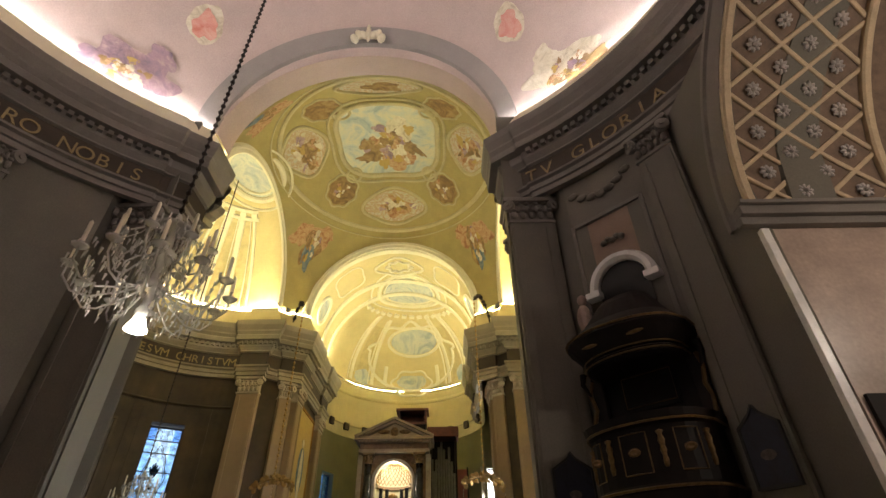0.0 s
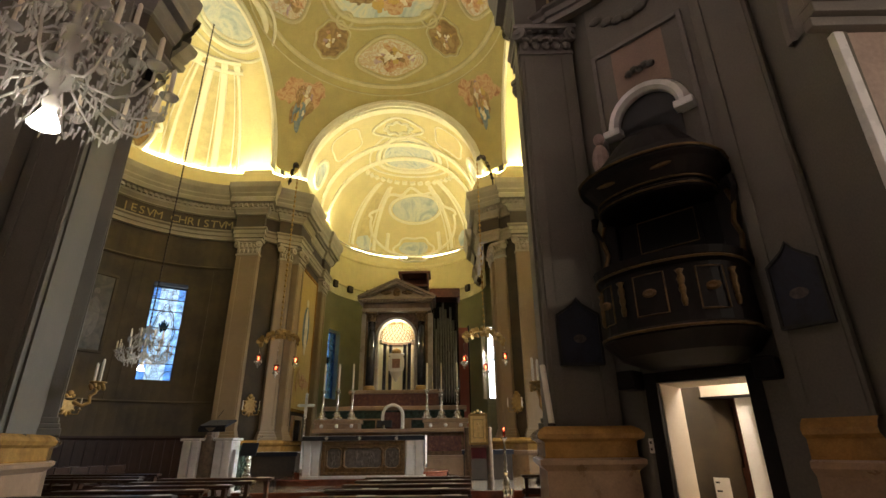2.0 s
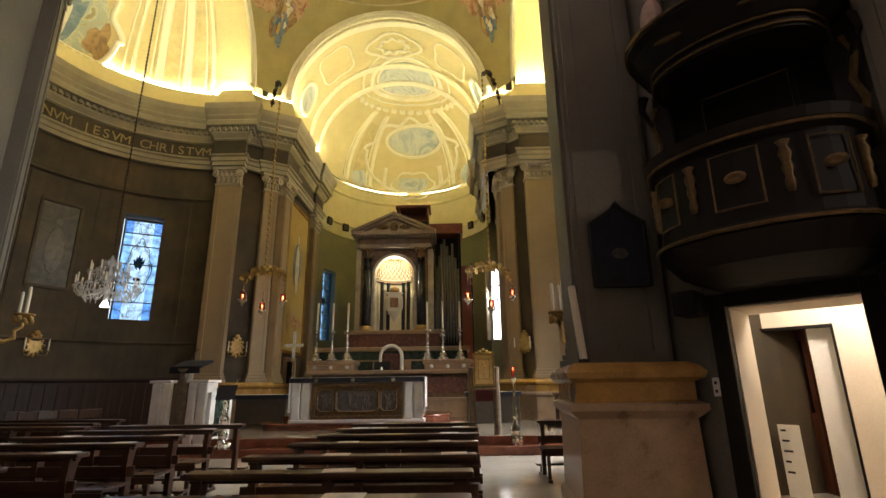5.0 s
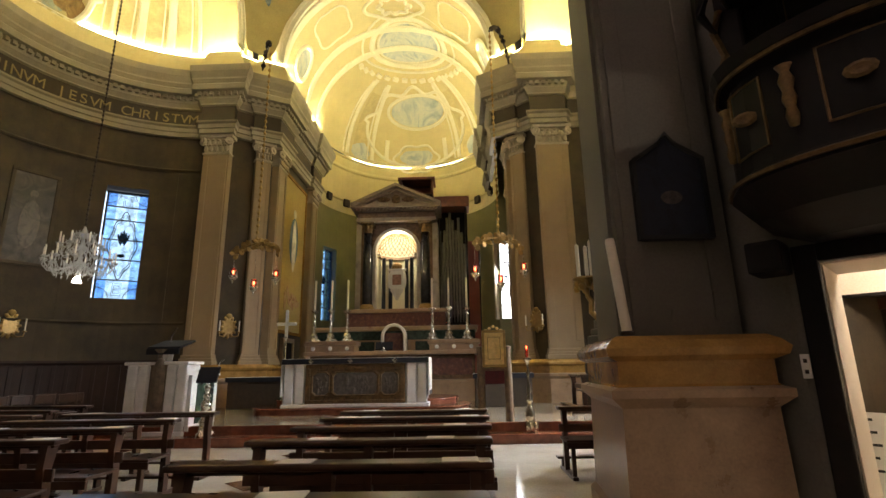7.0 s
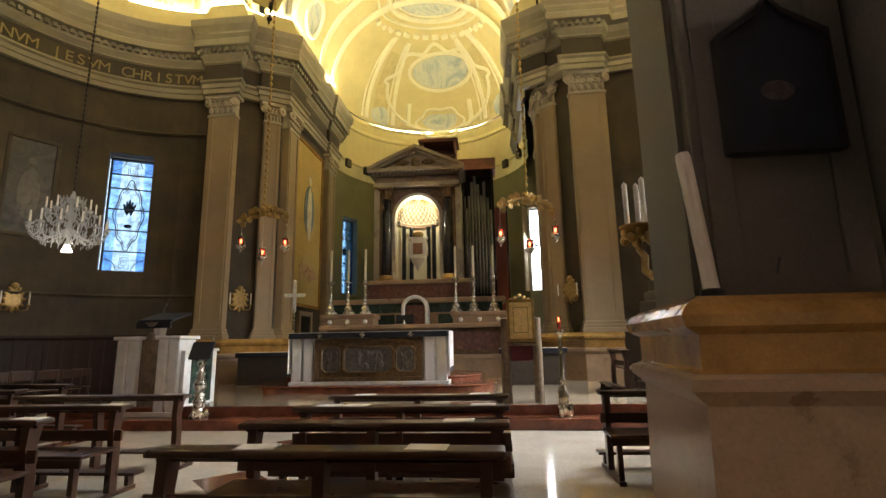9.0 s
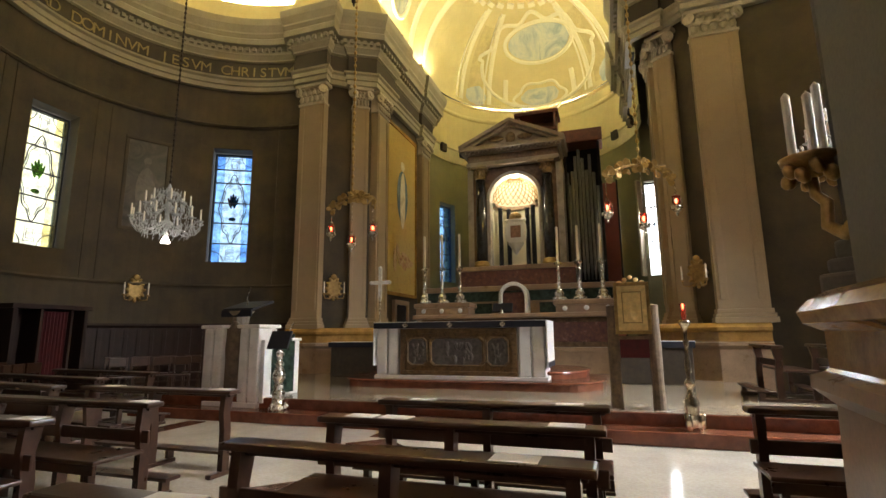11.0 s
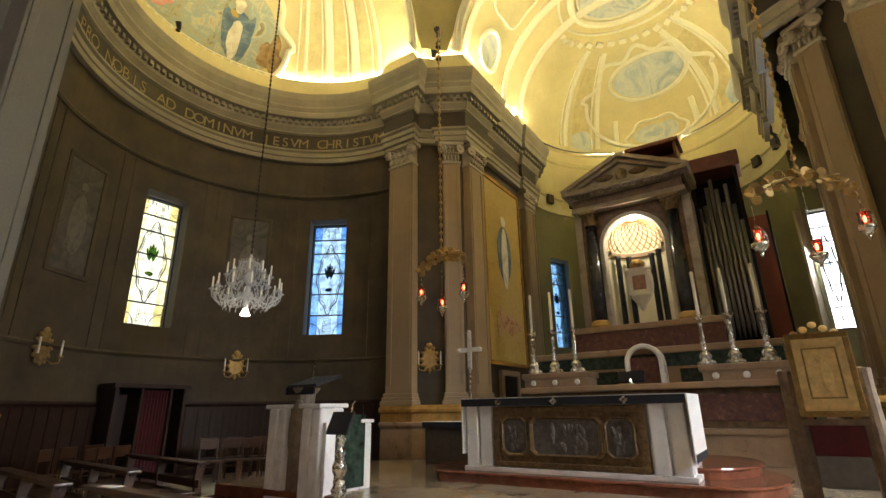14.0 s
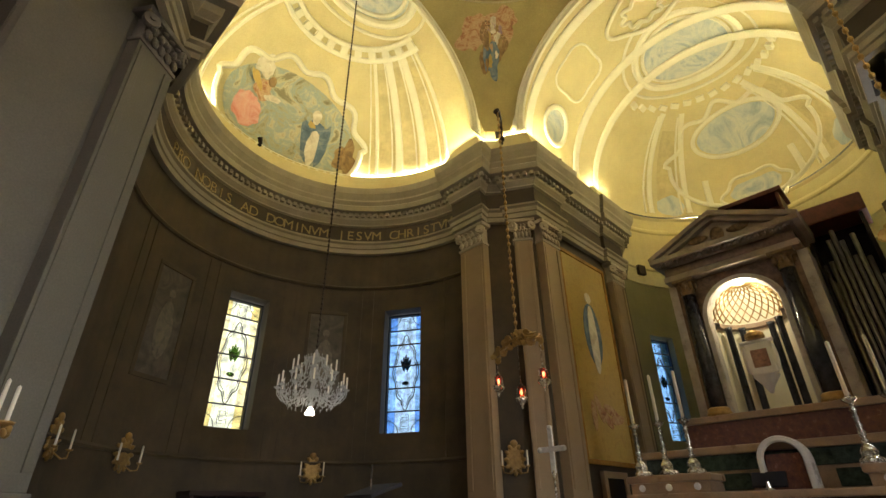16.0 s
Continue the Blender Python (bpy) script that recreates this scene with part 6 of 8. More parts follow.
bm = bmesh.new()
rows = []
for k in range(21):
    a = math.pi * k / 20
    rows.append([(r * math.cos(a), y, 1.58 + 0.5 + r * math.sin(a)) for r, y in ((0.32, -0.5), (0.32, -0.56), (0.345, -0.6), (0.41, -0.6), (0.43, -0.56), (0.43, -0.2))])
rows = [[(x, y, 1.58) for x, y, z in rows[0]]] + rows + [[(x, y, 1.58) for x, y, z in rows[-1]]]
quads(bm, rows)
tab = part("tabernacle_arch", bm, M_WHITE, ha, "white marble arch of the tabernacle")
bm = bmesh.new()
box(bm, -0.32, 0.32, -0.46, -0.2, 1.58, 2.2)
part("tabernacle_door", bm, M_PEBBLE, ha)
# aedicule
M_PALE2 = mat("pale_veined_marble", (0.46, 0.40, 0.34), 0.3, var=0.18, scale=4, bump=0.03)
ae = thing("altar_aedicule", pose(RX, 21.4, 3.4), "dark marble columned aedicule with a pediment over the high altar", "aedicule")
def apart_(nm, mm, fn, lb="", smooth=False):
    bm = bmesh.new()
    fn(bm)
    return part(nm, bm, mm, ae, lb, smooth)
for s in (-1, 1):
    apart_("column_base", M_GOLD, lambda bm: lathe(bm, [(0.0, 0), (0.26, 0), (0.26, 0.06), (0.23, 0.1), (0.24, 0.14), (0.19, 0.18), (0.0, 0.18)], 18, Matrix.Translation((s * 1.05, 0.1, 0))), "gilded column base", True)
    apart_("column", M_DARK, lambda bm: lathe(bm, [(0.0, 0.18), (0.175, 0.18), (0.18, 0.9), (0.15, 2.80), (0.0, 2.80)], 20, Matrix.Translation((s * 1.05, 0.1, 0))), "dark polished marble column", True)
    def cap(bm):
        lathe(bm, [(0.0, 2.80), (0.17, 2.80), (0.15, 2.85), (0.17, 3.04), (0.24, 3.14), (0.0, 3.14)], 16, Matrix.Translation((s * 1.05, 0.1, 0)))
        for k in range(8):
            a = k * math.pi / 4
            bmesh.ops.create_uvsphere(bm, u_segments=6, v_segments=5, radius=1.0, matrix=Matrix.LocRotScale((s * 1.05 + 0.19 * math.cos(a), 0.1 + 0.19 * math.sin(a), 3.02), None, (0.05, 0.05, 0.1)))
        box(bm, s * 1.05 - 0.25, s * 1.05 + 0.25, -0.15, 0.35, 3.12, 3.2, 0.015)
    apart_("column_capital", M_BRONZE, cap)
    apart_("side_pier", M_PALE2, lambda bm: box(bm, s * 1.38 - 0.13, s * 1.38 + 0.13, 0.2, 1.0, 0, 3.2, 0.015))
M_PALEM = mat("pale_grey_marble", (0.50, 0.45, 0.39), 0.3, var=0.15, scale=5, bump=0.03)
def surround(bm):
    rows = []
    for k in range(25):
        a = math.pi * k / 24
        rows.append([(r * math.cos(a), y, 2.15 + r * math.sin(a)) for r, y in ((0.74, 0.35), (0.74, 0.12), (0.76, 0.08), (0.86, 0.08), (0.88, 0.16))])
    rows = [[(x, y, 0.0) for x, y, z in rows[0]]] + rows + [[(x, y, 0.0) for x, y, z in rows[-1]]]
    quads(bm, rows)
apart_("niche_surround", M_PALEM, surround)
def spandrel(bm):
    rows = []
    for k in range(25):
        a = math.pi * k / 24
        x, z = 0.87 * math.cos(a), 2.15 + 0.87 * math.sin(a)
        rows.append([(x, 0.17, z), (x, 0.17, 3.21)])
    quads(bm, rows)
    for s in (-1, 1):
        box(bm, s * 1.08 - 0.23, s * 1.08 + 0.23, 0.17, 0.3, 0, 3.2)
apart_("spandrel", M_BROWN, spandrel)
apart_("niche_shell", M_RIB, lambda bm: (lathe(bm, [(0.74, 0.0), (0.74, 2.15)], 24, pose(0, 0.35, 0), 0, 180), half_dome(bm, 0, 0.35, 2.15, 0.74, 90, n=24, rings=12)), "pale lit niche", True)
def netting(bm):
    for k in range(-12, 13):
        for s in (1, -1):
            pts = []
            for q in range(13):
                e = 80 * q / 12
                az = 90 + k * 15 + s * e * 0.75
                if 0 <= az <= 180:
                    pts.append((0.72 * math.cos(radians(e)) * math.cos(radians(az)), 0.35 + 0.72 * math.cos(radians(e)) * math.sin(radians(az)), 2.15 + 0.72 * math.sin(radians(e))))
            if len(pts) > 1:
                tube(bm, pts, 0.014, 4)
apart_("gilt_lattice", M_GOLD, netting, "gilt lattice in the half dome")
for k in range(4):
    x = (-0.52, -0.3, 0.3, 0.52)[k]
    apart_("niche_column", M_DARK, lambda bm: lathe(bm, [(0.0, 0), (0.09, 0), (0.075, 0.08), (0.07, 1.88), (0.09, 1.95), (0.0, 1.95)], 12, Matrix.Translation((x, 0.5 + 0.25 * (k in (1, 2)), 0))), "small dark column", True)
apart_("niche_ring", M_TAN, lambda bm: lathe(bm, [(0.74, 1.96), (0.63, 1.98), (0.63, 2.08), (0.74, 2.1)], 24, pose(0, 0.35, 0), 0, 180))
M_PINKW = mat("rose_painted_picture", (0.45, 0.24, 0.17), 0.5, var=0.3, scale=12)
def reliquary(bm):
    box(bm, -0.26, 0.26, 0.22, 0.32, 0.75, 1.45, 0.04)
    box(bm, -0.33, 0.33, 0.2, 0.34, 1.42, 1.5, 0.03)
    lathe(bm, [(0.0, 0.35), (0.04, 0.37), (0.1, 0.5), (0.26, 0.72), (0.0, 0.75)], 12, Matrix.Translation((0, 0.28, 0)))
    for s in (-1, 1):
        bmesh.ops.create_uvsphere(bm, u_segments=8, v_segments=6, radius=1.0, matrix=Matrix.LocRotScale((s * 0.28, 0.27, 1.08), None, (0.06, 0.05, 0.3)))
apart_("reliquary", M_LINEN, reliquary, "white shrine with a small framed picture")
apart_("shrine_picture", M_PINKW, lambda bm: box(bm, -0.16, 0.16, 0.205, 0.23, 0.9, 1.28, 0.01))
apart_("shrine_crown", M_GOLD, lambda bm: lathe(bm, [(0.16, 1.5), (0.2, 1.56), (0.18, 1.64), (0.06, 1.72), (0.0, 1.74)], 12, Matrix.Translation((0, 0.28, 0))))
M_AED = mat("brown_grey_marble", (0.32, 0.245, 0.18), 0.35, var=0.2, scale=5, bump=0.05)
apart_("architrave", M_AED, lambda bm: box(bm, -1.46, 1.46, -0.12, 1.1, 3.2, 3.35, 0.02))
apart_("frieze", M_BROWN, lambda bm: box(bm, -1.42, 1.42, -0.06, 1.1, 3.35, 3.58))
def eaves(bm):
    box(bm, -1.5, 1.5, -0.2, 1.15, 3.58, 3.66, 0.02)
    box(bm, -1.63, 1.63, -0.4, 1.2, 3.66, 3.79, 0.025)
    for k in range(22):
        box(bm, -1.5 + k * 0.14, -1.43 + k * 0.14, -0.3, -0.2, 3.59, 3.66)
apart_("cornice", M_AED, eaves)
def pediment(bm):
    for s in (-1, 1):
        m = Matrix.Translation((0, 0, 4.6)) @ pose(0, 0, 0, 0, s * 24.5, 0)
        box(bm, min(0, s * 1.82), max(0, s * 1.82), -0.4, 1.15, -0.12, 0.0, 0.02, m=m)
        box(bm, min(0, s * 1.74), max(0, s * 1.74), -0.3, 1.15, -0.22, -0.12, 0.015, m=m)
    vs = [bm.verts.new(p) for p in ((-1.56, -0.15, 3.79), (1.56, -0.15, 3.79), (0, -0.15, 4.54))]
    bm.faces.new(vs)
apart_("pediment", M_AED, pediment)
apart_("pediment_relief", M_BRONZE, lambda bm: [bmesh.ops.create_uvsphere(bm, u_segments=8, v_segments=6, radius=1.0, matrix=Matrix.LocRotScale((x, -0.16, 4.02), None, (w, 0.05, h))) for x, w, h in ((0, 0.16, 0.2), (-0.45, 0.25, 0.1), (0.45, 0.25, 0.1))])
ld = bpy.data.lights.new("niche_lamp", "POINT")
ld.energy, ld.color, ld.shadow_soft_size = 48, (1.0, 0.90, 0.66), 0.06
new("niche_lamp", ld).location = (RX, 21.62, 5.95)

# organ behind the altar
org = thing("pipe_organ", pose(-0.1, 23.3, 0.34), "wooden organ case with tall grey metal pipes", "organ")
bm = bmesh.new()
for a in ((-0.62, -0.54, -0.3, 0.5, 0, 7.3), (0.5, 0.58, -0.3, 0.5, 0, 7.3), (-0.54, 0.5, 0.4, 0.5, 0, 7.3), (-0.54, 0.5, -0.3, 0.4, 2.2, 2.7)):
    box(bm, *a, 0.01)
part("case", bm, M_DKWOOD, org)
bm = bmesh.new()
box(bm, -0.72, 0.68, -0.42, 0.6, 7.3, 7.75, 0.04)
part("case_cornice", bm, M_REDWOOD, org, "reddish wooden top")
for k in range(9):
    x = -0.46 + 0.115 * k
    h = (3.2, 3.7, 4.2, 4.45, 4.1, 3.7, 4.2, 3.6, 3.1)[k]
    bm = bmesh.new()
    lathe(bm, [(0.0, 2.7), (0.012, 2.7), (0.045, 3.05), (0.05, 2.7 + h), (0.045, 2.7 + h), (0.04, 2.7 + h - 0.1)], 12, Matrix.Translation((x, -0.15 + 0.08 * (k % 2), 0)))
    part("pipe", bm, M_PIPE, org, "", True)
for k in range(7):
    x = -1.45 + 0.115 * k
    bm = bmesh.new()
    lathe(bm, [(0.0, 0.0), (0.045, 0.0), (0.05, 6.0 + 0.25 * (k % 3)), (0.04, 6.0 + 0.25 * (k % 3))], 10, Matrix.Translation((x + 0.35, 0.35, 0)))
    part("pipe", bm, M_PIPE, org, "", True)
box_top = thing("wooden_chest", pose(RX + 0.62, 23.3, 8.2), "open reddish wooden swell box above the aedicule", "wooden box")
bm = bmesh.new()
for a in ((-0.75, 0.75, -0.5, 0.5, 0.6, 0.72), (-0.68, 0.68, -0.45, 0.45, 0.0, 0.1), (-0.66, -0.58, -0.42, 0.42, 0.1, 0.6), (0.58, 0.66, -0.42, 0.42, 0.1, 0.6), (-0.58, 0.58, 0.34, 0.42, 0.1, 0.6)):
    box(bm, *a, 0.012)
part("case", bm, M_REDWOOD, box_top)
bm = bmesh.new()
box(bm, -0.62, 0.62, -0.4, 0.4, -7.86, 0.0)
part("tower", bm, M_DKWOOD, box_top)
# side screen beside the organ
scr = thing("red_screen", pose(0.72, 24.3, 0.34), "red painted screen panel beside the organ", "screen")
bm = bmesh.new()
box(bm, -0.22, 0.22, -0.04, 0.04, 0.0, 6.2, 0.01)
part("panel", bm, mat("red_paint", (0.34, 0.10, 0.07), 0.6, var=0.12, scale=2), scr)
bm = bmesh.new()
box(bm, -0.28, -0.22, -0.05, 0.05, 0, 6.3, 0.01)
box(bm, 0.22, 0.28, -0.05, 0.05, 0, 6.3, 0.01)
part("frame", bm, M_DKWOOD, scr)


M_CSILVER = mat("bright_chased_silver", (0.85, 0.83, 0.78), 0.26, 0.85, var=0.25, scale=14, bump=0.35, grain=30)


def altar_candle(m):
    ob = thing("altar_candlestick", m, "silver baluster candlestick with a tall white candle", "candlestick", "altar candlesticks")
    bm = bmesh.new()
    for k in range(3):
        a = 2.1 * k + 0.5
        bmesh.ops.create_uvsphere(bm, u_segments=8, v_segments=6, radius=1.0, matrix=Matrix.LocRotScale((0.14 * math.cos(a), 0.14 * math.sin(a), 0.05), Euler((0, 0, a)), (0.08, 0.05, 0.06)))
    lathe(bm, [(0.0, 0.0), (0.17, 0.02), (0.16, 0.07), (0.12, 0.12), (0.13, 0.2), (0.08, 0.28), (0.04, 0.32)], 6)
    part("foot", bm, M_CSILVER, ob, "three-sided silver foot")
    bm = bmesh.new()
    lathe(bm, [(0.04, 0.32), (0.065, 0.36), (0.035, 0.4), (0.06, 0.46), (0.065, 0.5), (0.03, 0.55), (0.055, 0.6), (0.03, 0.64), (0.05, 0.72), (0.03, 0.8), (0.06, 0.86), (0.03, 0.9), (0.04, 0.96)], 14)
    part("stick", bm, M_CSILVER, ob, "", True)
    bm = bmesh.new()
    lathe(bm, [(0.035, 0.96), (0.07, 0.98), (0.12, 1.03), (0.125, 1.05), (0.06, 1.05), (0.045, 1.1), (0.0, 1.1)], 14)
    part("drip_pan", bm, M_CSILVER, ob, "", True)
    bm = bmesh.new()
    candle(bm, 0, 0, 1.08, 0.98, 0.036)
    part("candle", bm, M_WAX, ob)
    return ob


ac = altar_candle(pose(-4.80, 20.65, 2.26))
for x in (-4.24, -3.69, -0.83, -0.28, 0.33):
    copy_thing(ac, pose(x, 20.65, 2.26))

# lectern and music stand
lec = thing("lectern", pose(-5.86, 14.2, 0.17, 0, 0, -4) @ Matrix.Diagonal((1.05, 1.2, 1.02, 1)), "white marble ambo with a carved brown stone panel", "lectern")
bm = bmesh.new()
box(bm, -0.62, 0.62, -0.3, 0.5, 0.0, 0.08, 0.012)
part("base", bm, M_WHITE, lec)
bm = bmesh.new()
for x0, x1 in ((-0.64, -0.16), (0.16, 0.64)):
    box(bm, x0, x1, -0.32, 0.14, 1.3, 1.36, 0.015)
part("top", bm, M_WHITE, lec)
bm = bmesh.new()
box(bm, 0.5, 0.74, 0.3, 0.52, 1.08, 1.13, 0.012)
box(bm, 0.54, 0.71, 0.32, 0.5, 0.08, 1.08, 0.02)
part("rear_pier", bm, M_WHITE, lec)
for x, w in ((-0.5, 0.1), (-0.28, 0.09), (0.28, 0.09), (0.5, 0.1)):
    bm = bmesh.new()
    box(bm, x - w, x + w, -0.28, 0.1, 0.08, 1.3, 0.03)
    part("fluted_pier", bm, M_WHITE, lec)
bm = bmesh.new()
box(bm, -0.2, 0.2, -0.2, 0.1, 0.08, 1.3)
bmesh.ops.create_uvsphere(bm, u_segments=12, v_segments=8, radius=1.0, matrix=Matrix.LocRotScale((0, -0.2, 0.95), None, (0.17, 0.1, 0.5)))
lathe(bm, [(0.15, 1.28), (0.12, 1.36), (0.13, 1.5), (0.2, 1.6), (0.0, 1.6)], 10, Matrix.Translation((0, -0.1, 0)))
part("carved_panel", bm, mat("brown_carved_stone", (0.22, 0.17, 0.12), 0.6, var=0.25, scale=10, bump=0.5), lec, "brown weathered carved stone")
bm = bmesh.new()
box(bm, -0.3, 0.36, -0.05, 0.0, 0.0, 0.46, 0.012, m=pose(0, -0.2, 1.6, -70, 0, 0))
box(bm, -0.3, 0.36, -0.24, -0.21, 1.5, 1.62, 0.008)
part("reading_desk", bm, M_BLACK, lec, "black covered reading desk")
bm = bmesh.new()
box(bm, 0.62, 0.7, -0.25, 0.32, 0.08, 1.1, 0.01)
part("side_slab", bm, M_WHITE, lec)
bm = bmesh.new()
box(bm, 0.70, 0.72, -0.1, 0.38, 0.2, 1.2, 0.008)
part("green_inlay", bm, M_GREEN, lec)
bm = bmesh.new()
tube(bm, [(0.0, 0.0, 1.66), (0.02, -0.02, 1.86), (0.1, -0.06, 1.94), (0.2, -0.12, 2.02)], 0.011, 6)
part("microphone", bm, M_CSILVER, lec)
ms = thing("music_stand", pose(-4.8, 13.8, 0.17), "silver baluster stand with a black cloth desk", "book stand")
bm = bmesh.new()
lathe(bm, [(0.0, 0), (0.15, 0.0), (0.145, 0.04), (0.11, 0.07), (0.09, 0.2), (0.11, 0.27), (0.07, 0.33), (0.085, 0.38), (0.06, 0.42), (0.1, 0.5), (0.105, 0.57), (0.055, 0.68), (0.075, 0.73), (0.04, 0.78), (0.05, 0.86), (0.075, 0.9), (0.03, 0.96), (0.03, 1.0), (0.0, 1.0)], 16)
for k in range(3):
    a = 2.1 * k + 0.4
    bmesh.ops.create_uvsphere(bm, u_segments=8, v_segments=6, radius=1.0, matrix=Matrix.LocRotScale((0.12 * math.cos(a), 0.12 * math.sin(a), 0.06), Euler((0, 0.3, a)), (0.06, 0.035, 0.06)))
part("baluster", bm, M_SILVER, ms, "worn silver baluster", True)
bm = bmesh.new()
box(bm, -0.2, 0.2, -0.02, 0.02, -0.16, 0.16, 0.01, m=pose(0, -0.02, 1.12, -25, 0, 0))
part("desk", bm, M_BLACK, ms)
bm = bmesh.new()
tube(bm, [(0.12, 0.05, 1.2), (0.2, 0.0, 1.36), (0.3, -0.06, 1.4)], 0.01, 6)
part("microphone", bm, M_CSILVER, ms)
# side tables
# The skirt's dark brown stands in for the shadow below the table top.
M_SHADECLOTH = mat("brown_cloth_in_shade", (0.06, 0.042, 0.026), 0.9, var=0.2, scale=8)
for x, y in ((AX - 3.35, 18.3), (AX + 3.5, 17.9)):
    ob = thing("credence_table", pose(x, y, 0.34), "small side table under a black cloth with a pale edge", "side table", "side tables")
    bm = bmesh.new()
    box(bm, -0.75, 0.75, -0.25, 0.25, 0.0, 0.82, 0.02)
    part("skirt", bm, M_SHADECLOTH, ob)
    bm = bmesh.new()
    box(bm, -0.8, 0.8, -0.29, 0.29, 0.82, 0.85, 0.006)
    part("top", bm, M_LINEN, ob)
    bm = bmesh.new()
    box(bm, -0.802, 0.802, -0.298, -0.291, 0.72, 0.845)
    part("border", bm, M_BLACK, ob)

# icon stand and standing candlestick
ic = thing("icon_stand", pose(0.74, 14.15, 0.34), "gold icon panel held between two rough brown posts", "icon stand")
for s in (-1, 1):
    bm = bmesh.new()
    lathe(bm, [(0.0, 0), (0.085, 0.0), (0.075, 0.3), (0.08, 0.8), (0.07, 1.25), (0.075, 1.4), (0.0, 1.42)], 12, pose(s * 0.27, 0.06, 0, 0, 0, 0))
    part("post", bm, M_LOG, ic)
bm = bmesh.new()
box(bm, -0.235, 0.235, -0.06, 0.0, 1.0, 1.72, 0.01)
bars = []
for a in ((-0.235, 0.235, -0.08, -0.06, 1.0, 1.05), (-0.235, 0.235, -0.08, -0.06, 1.67, 1.72), (-0.235, -0.19, -0.08, -0.06, 1.05, 1.67), (0.19, 0.235, -0.08, -0.06, 1.05, 1.67), (-0.13, 0.13, -0.075, -0.06, 1.15, 1.165), (-0.13, 0.13, -0.075, -0.06, 1.575, 1.59), (-0.13, -0.115, -0.075, -0.06, 1.165, 1.575), (0.115, 0.13, -0.075, -0.06, 1.165, 1.575)):
    bars.append(a)
for k in range(5):
    bmesh.ops.create_uvsphere(bm, u_segments=8, v_segments=6, radius=1.0, matrix=Matrix.LocRotScale(((k - 2) * 0.075, -0.03, 1.72 + 0.075 * (1 - abs(k - 2) / 2)), None, (0.035, 0.016, 0.03)))
# Base colour raised in place of the light that misses this panel.
M_LITGILT = mat("lit_gilding", (0.90, 0.66, 0.28), 0.35, 0.0, var=0.15, scale=14, bump=0.25, grain=35)
panel = part("gold_panel", bm, M_LITGILT, ic, "gilded icon panel in a brightened tone")
for a in bars:
    bm = bmesh.new()
    box(bm, *a, 0.006)
    part("frame_bar", bm, M_GOLD, panel)
bm = bmesh.new()
bmesh.ops.create_uvsphere(bm, u_segments=10, v_segments=8, radius=1.0, matrix=Matrix.LocRotScale((0.02, -0.06, 1.33), None, (0.05, 0.02, 0.13)))
bmesh.ops.create_uvsphere(bm, u_segments=10, v_segments=8, radius=1.0, matrix=Matrix.LocRotScale((-0.01, -0.06, 1.49), None, (0.03, 0.02, 0.035)))
part("relief_shape", bm, M_LITGILT, panel)
bm = bmesh.new()
box(bm, -0.25, 0.25, -0.02, 0.02, 0.93, 0.98, 0.008)
part("cross_rail", bm, M_LOG, ic)
bm = bmesh.new()
box(bm, -0.19, 0.19, -0.01, 0.03, 0.68, 0.95, 0.01)
part("cloth_panel", bm, M_CURT, ic, "dark red cloth under the panel")
cs = thing("standing_candlestick", pose(1.33, 13.7, 0.17) @ Matrix.Diagonal((0.85, 0.85, 1.14, 1)), "tall silver and gilt candlestick with a red glass light", "candlestick")
bm = bmesh.new()
for k in range(3):
    a = 2.1 * k
    bmesh.ops.create_uvsphere(bm, u_segments=8, v_segments=6, radius=1.0, matrix=Matrix.LocRotScale((0.12 * math.cos(a), 0.12 * math.sin(a), 0.09), Euler((0, 0.3, a)), (0.06, 0.045, 0.1)))
lathe(bm, [(0.0, 0.02), (0.12, 0.05), (0.085, 0.14), (0.1, 0.22), (0.11, 0.3), (0.05, 0.4), (0.04, 0.44), (0.075, 0.48), (0.07, 0.51), (0.035, 0.55), (0.048, 0.66), (0.045, 0.72), (0.026, 0.78), (0.03, 0.88), (0.045, 0.93), (0.022, 0.98), (0.03, 1.06), (0.045, 1.1), (0.085, 1.14), (0.09, 1.17), (0.0, 1.18)], 14)
part("shaft", bm, mat("worn_gilt_silver", (0.72, 0.60, 0.42), 0.25, 1.0, var=0.3, scale=14, bump=0.3), cs, "worn silver baluster shaft", True)
bm = bmesh.new()
lathe(bm, [(0.03, 1.18), (0.04, 1.22), (0.042, 1.32), (0.05, 1.36)], 12)
part("glass_cup", bm, M_RUBY, cs, "red glass cup", True)
bm = bmesh.new()
bmesh.ops.create_uvsphere(bm, u_segments=8, v_segments=6, radius=1.0, matrix=Matrix.LocRotScale((0, 0, 1.33), None, (0.016, 0.016, 0.032)))
part("flame", bm, M_FLAME, cs, "", True)

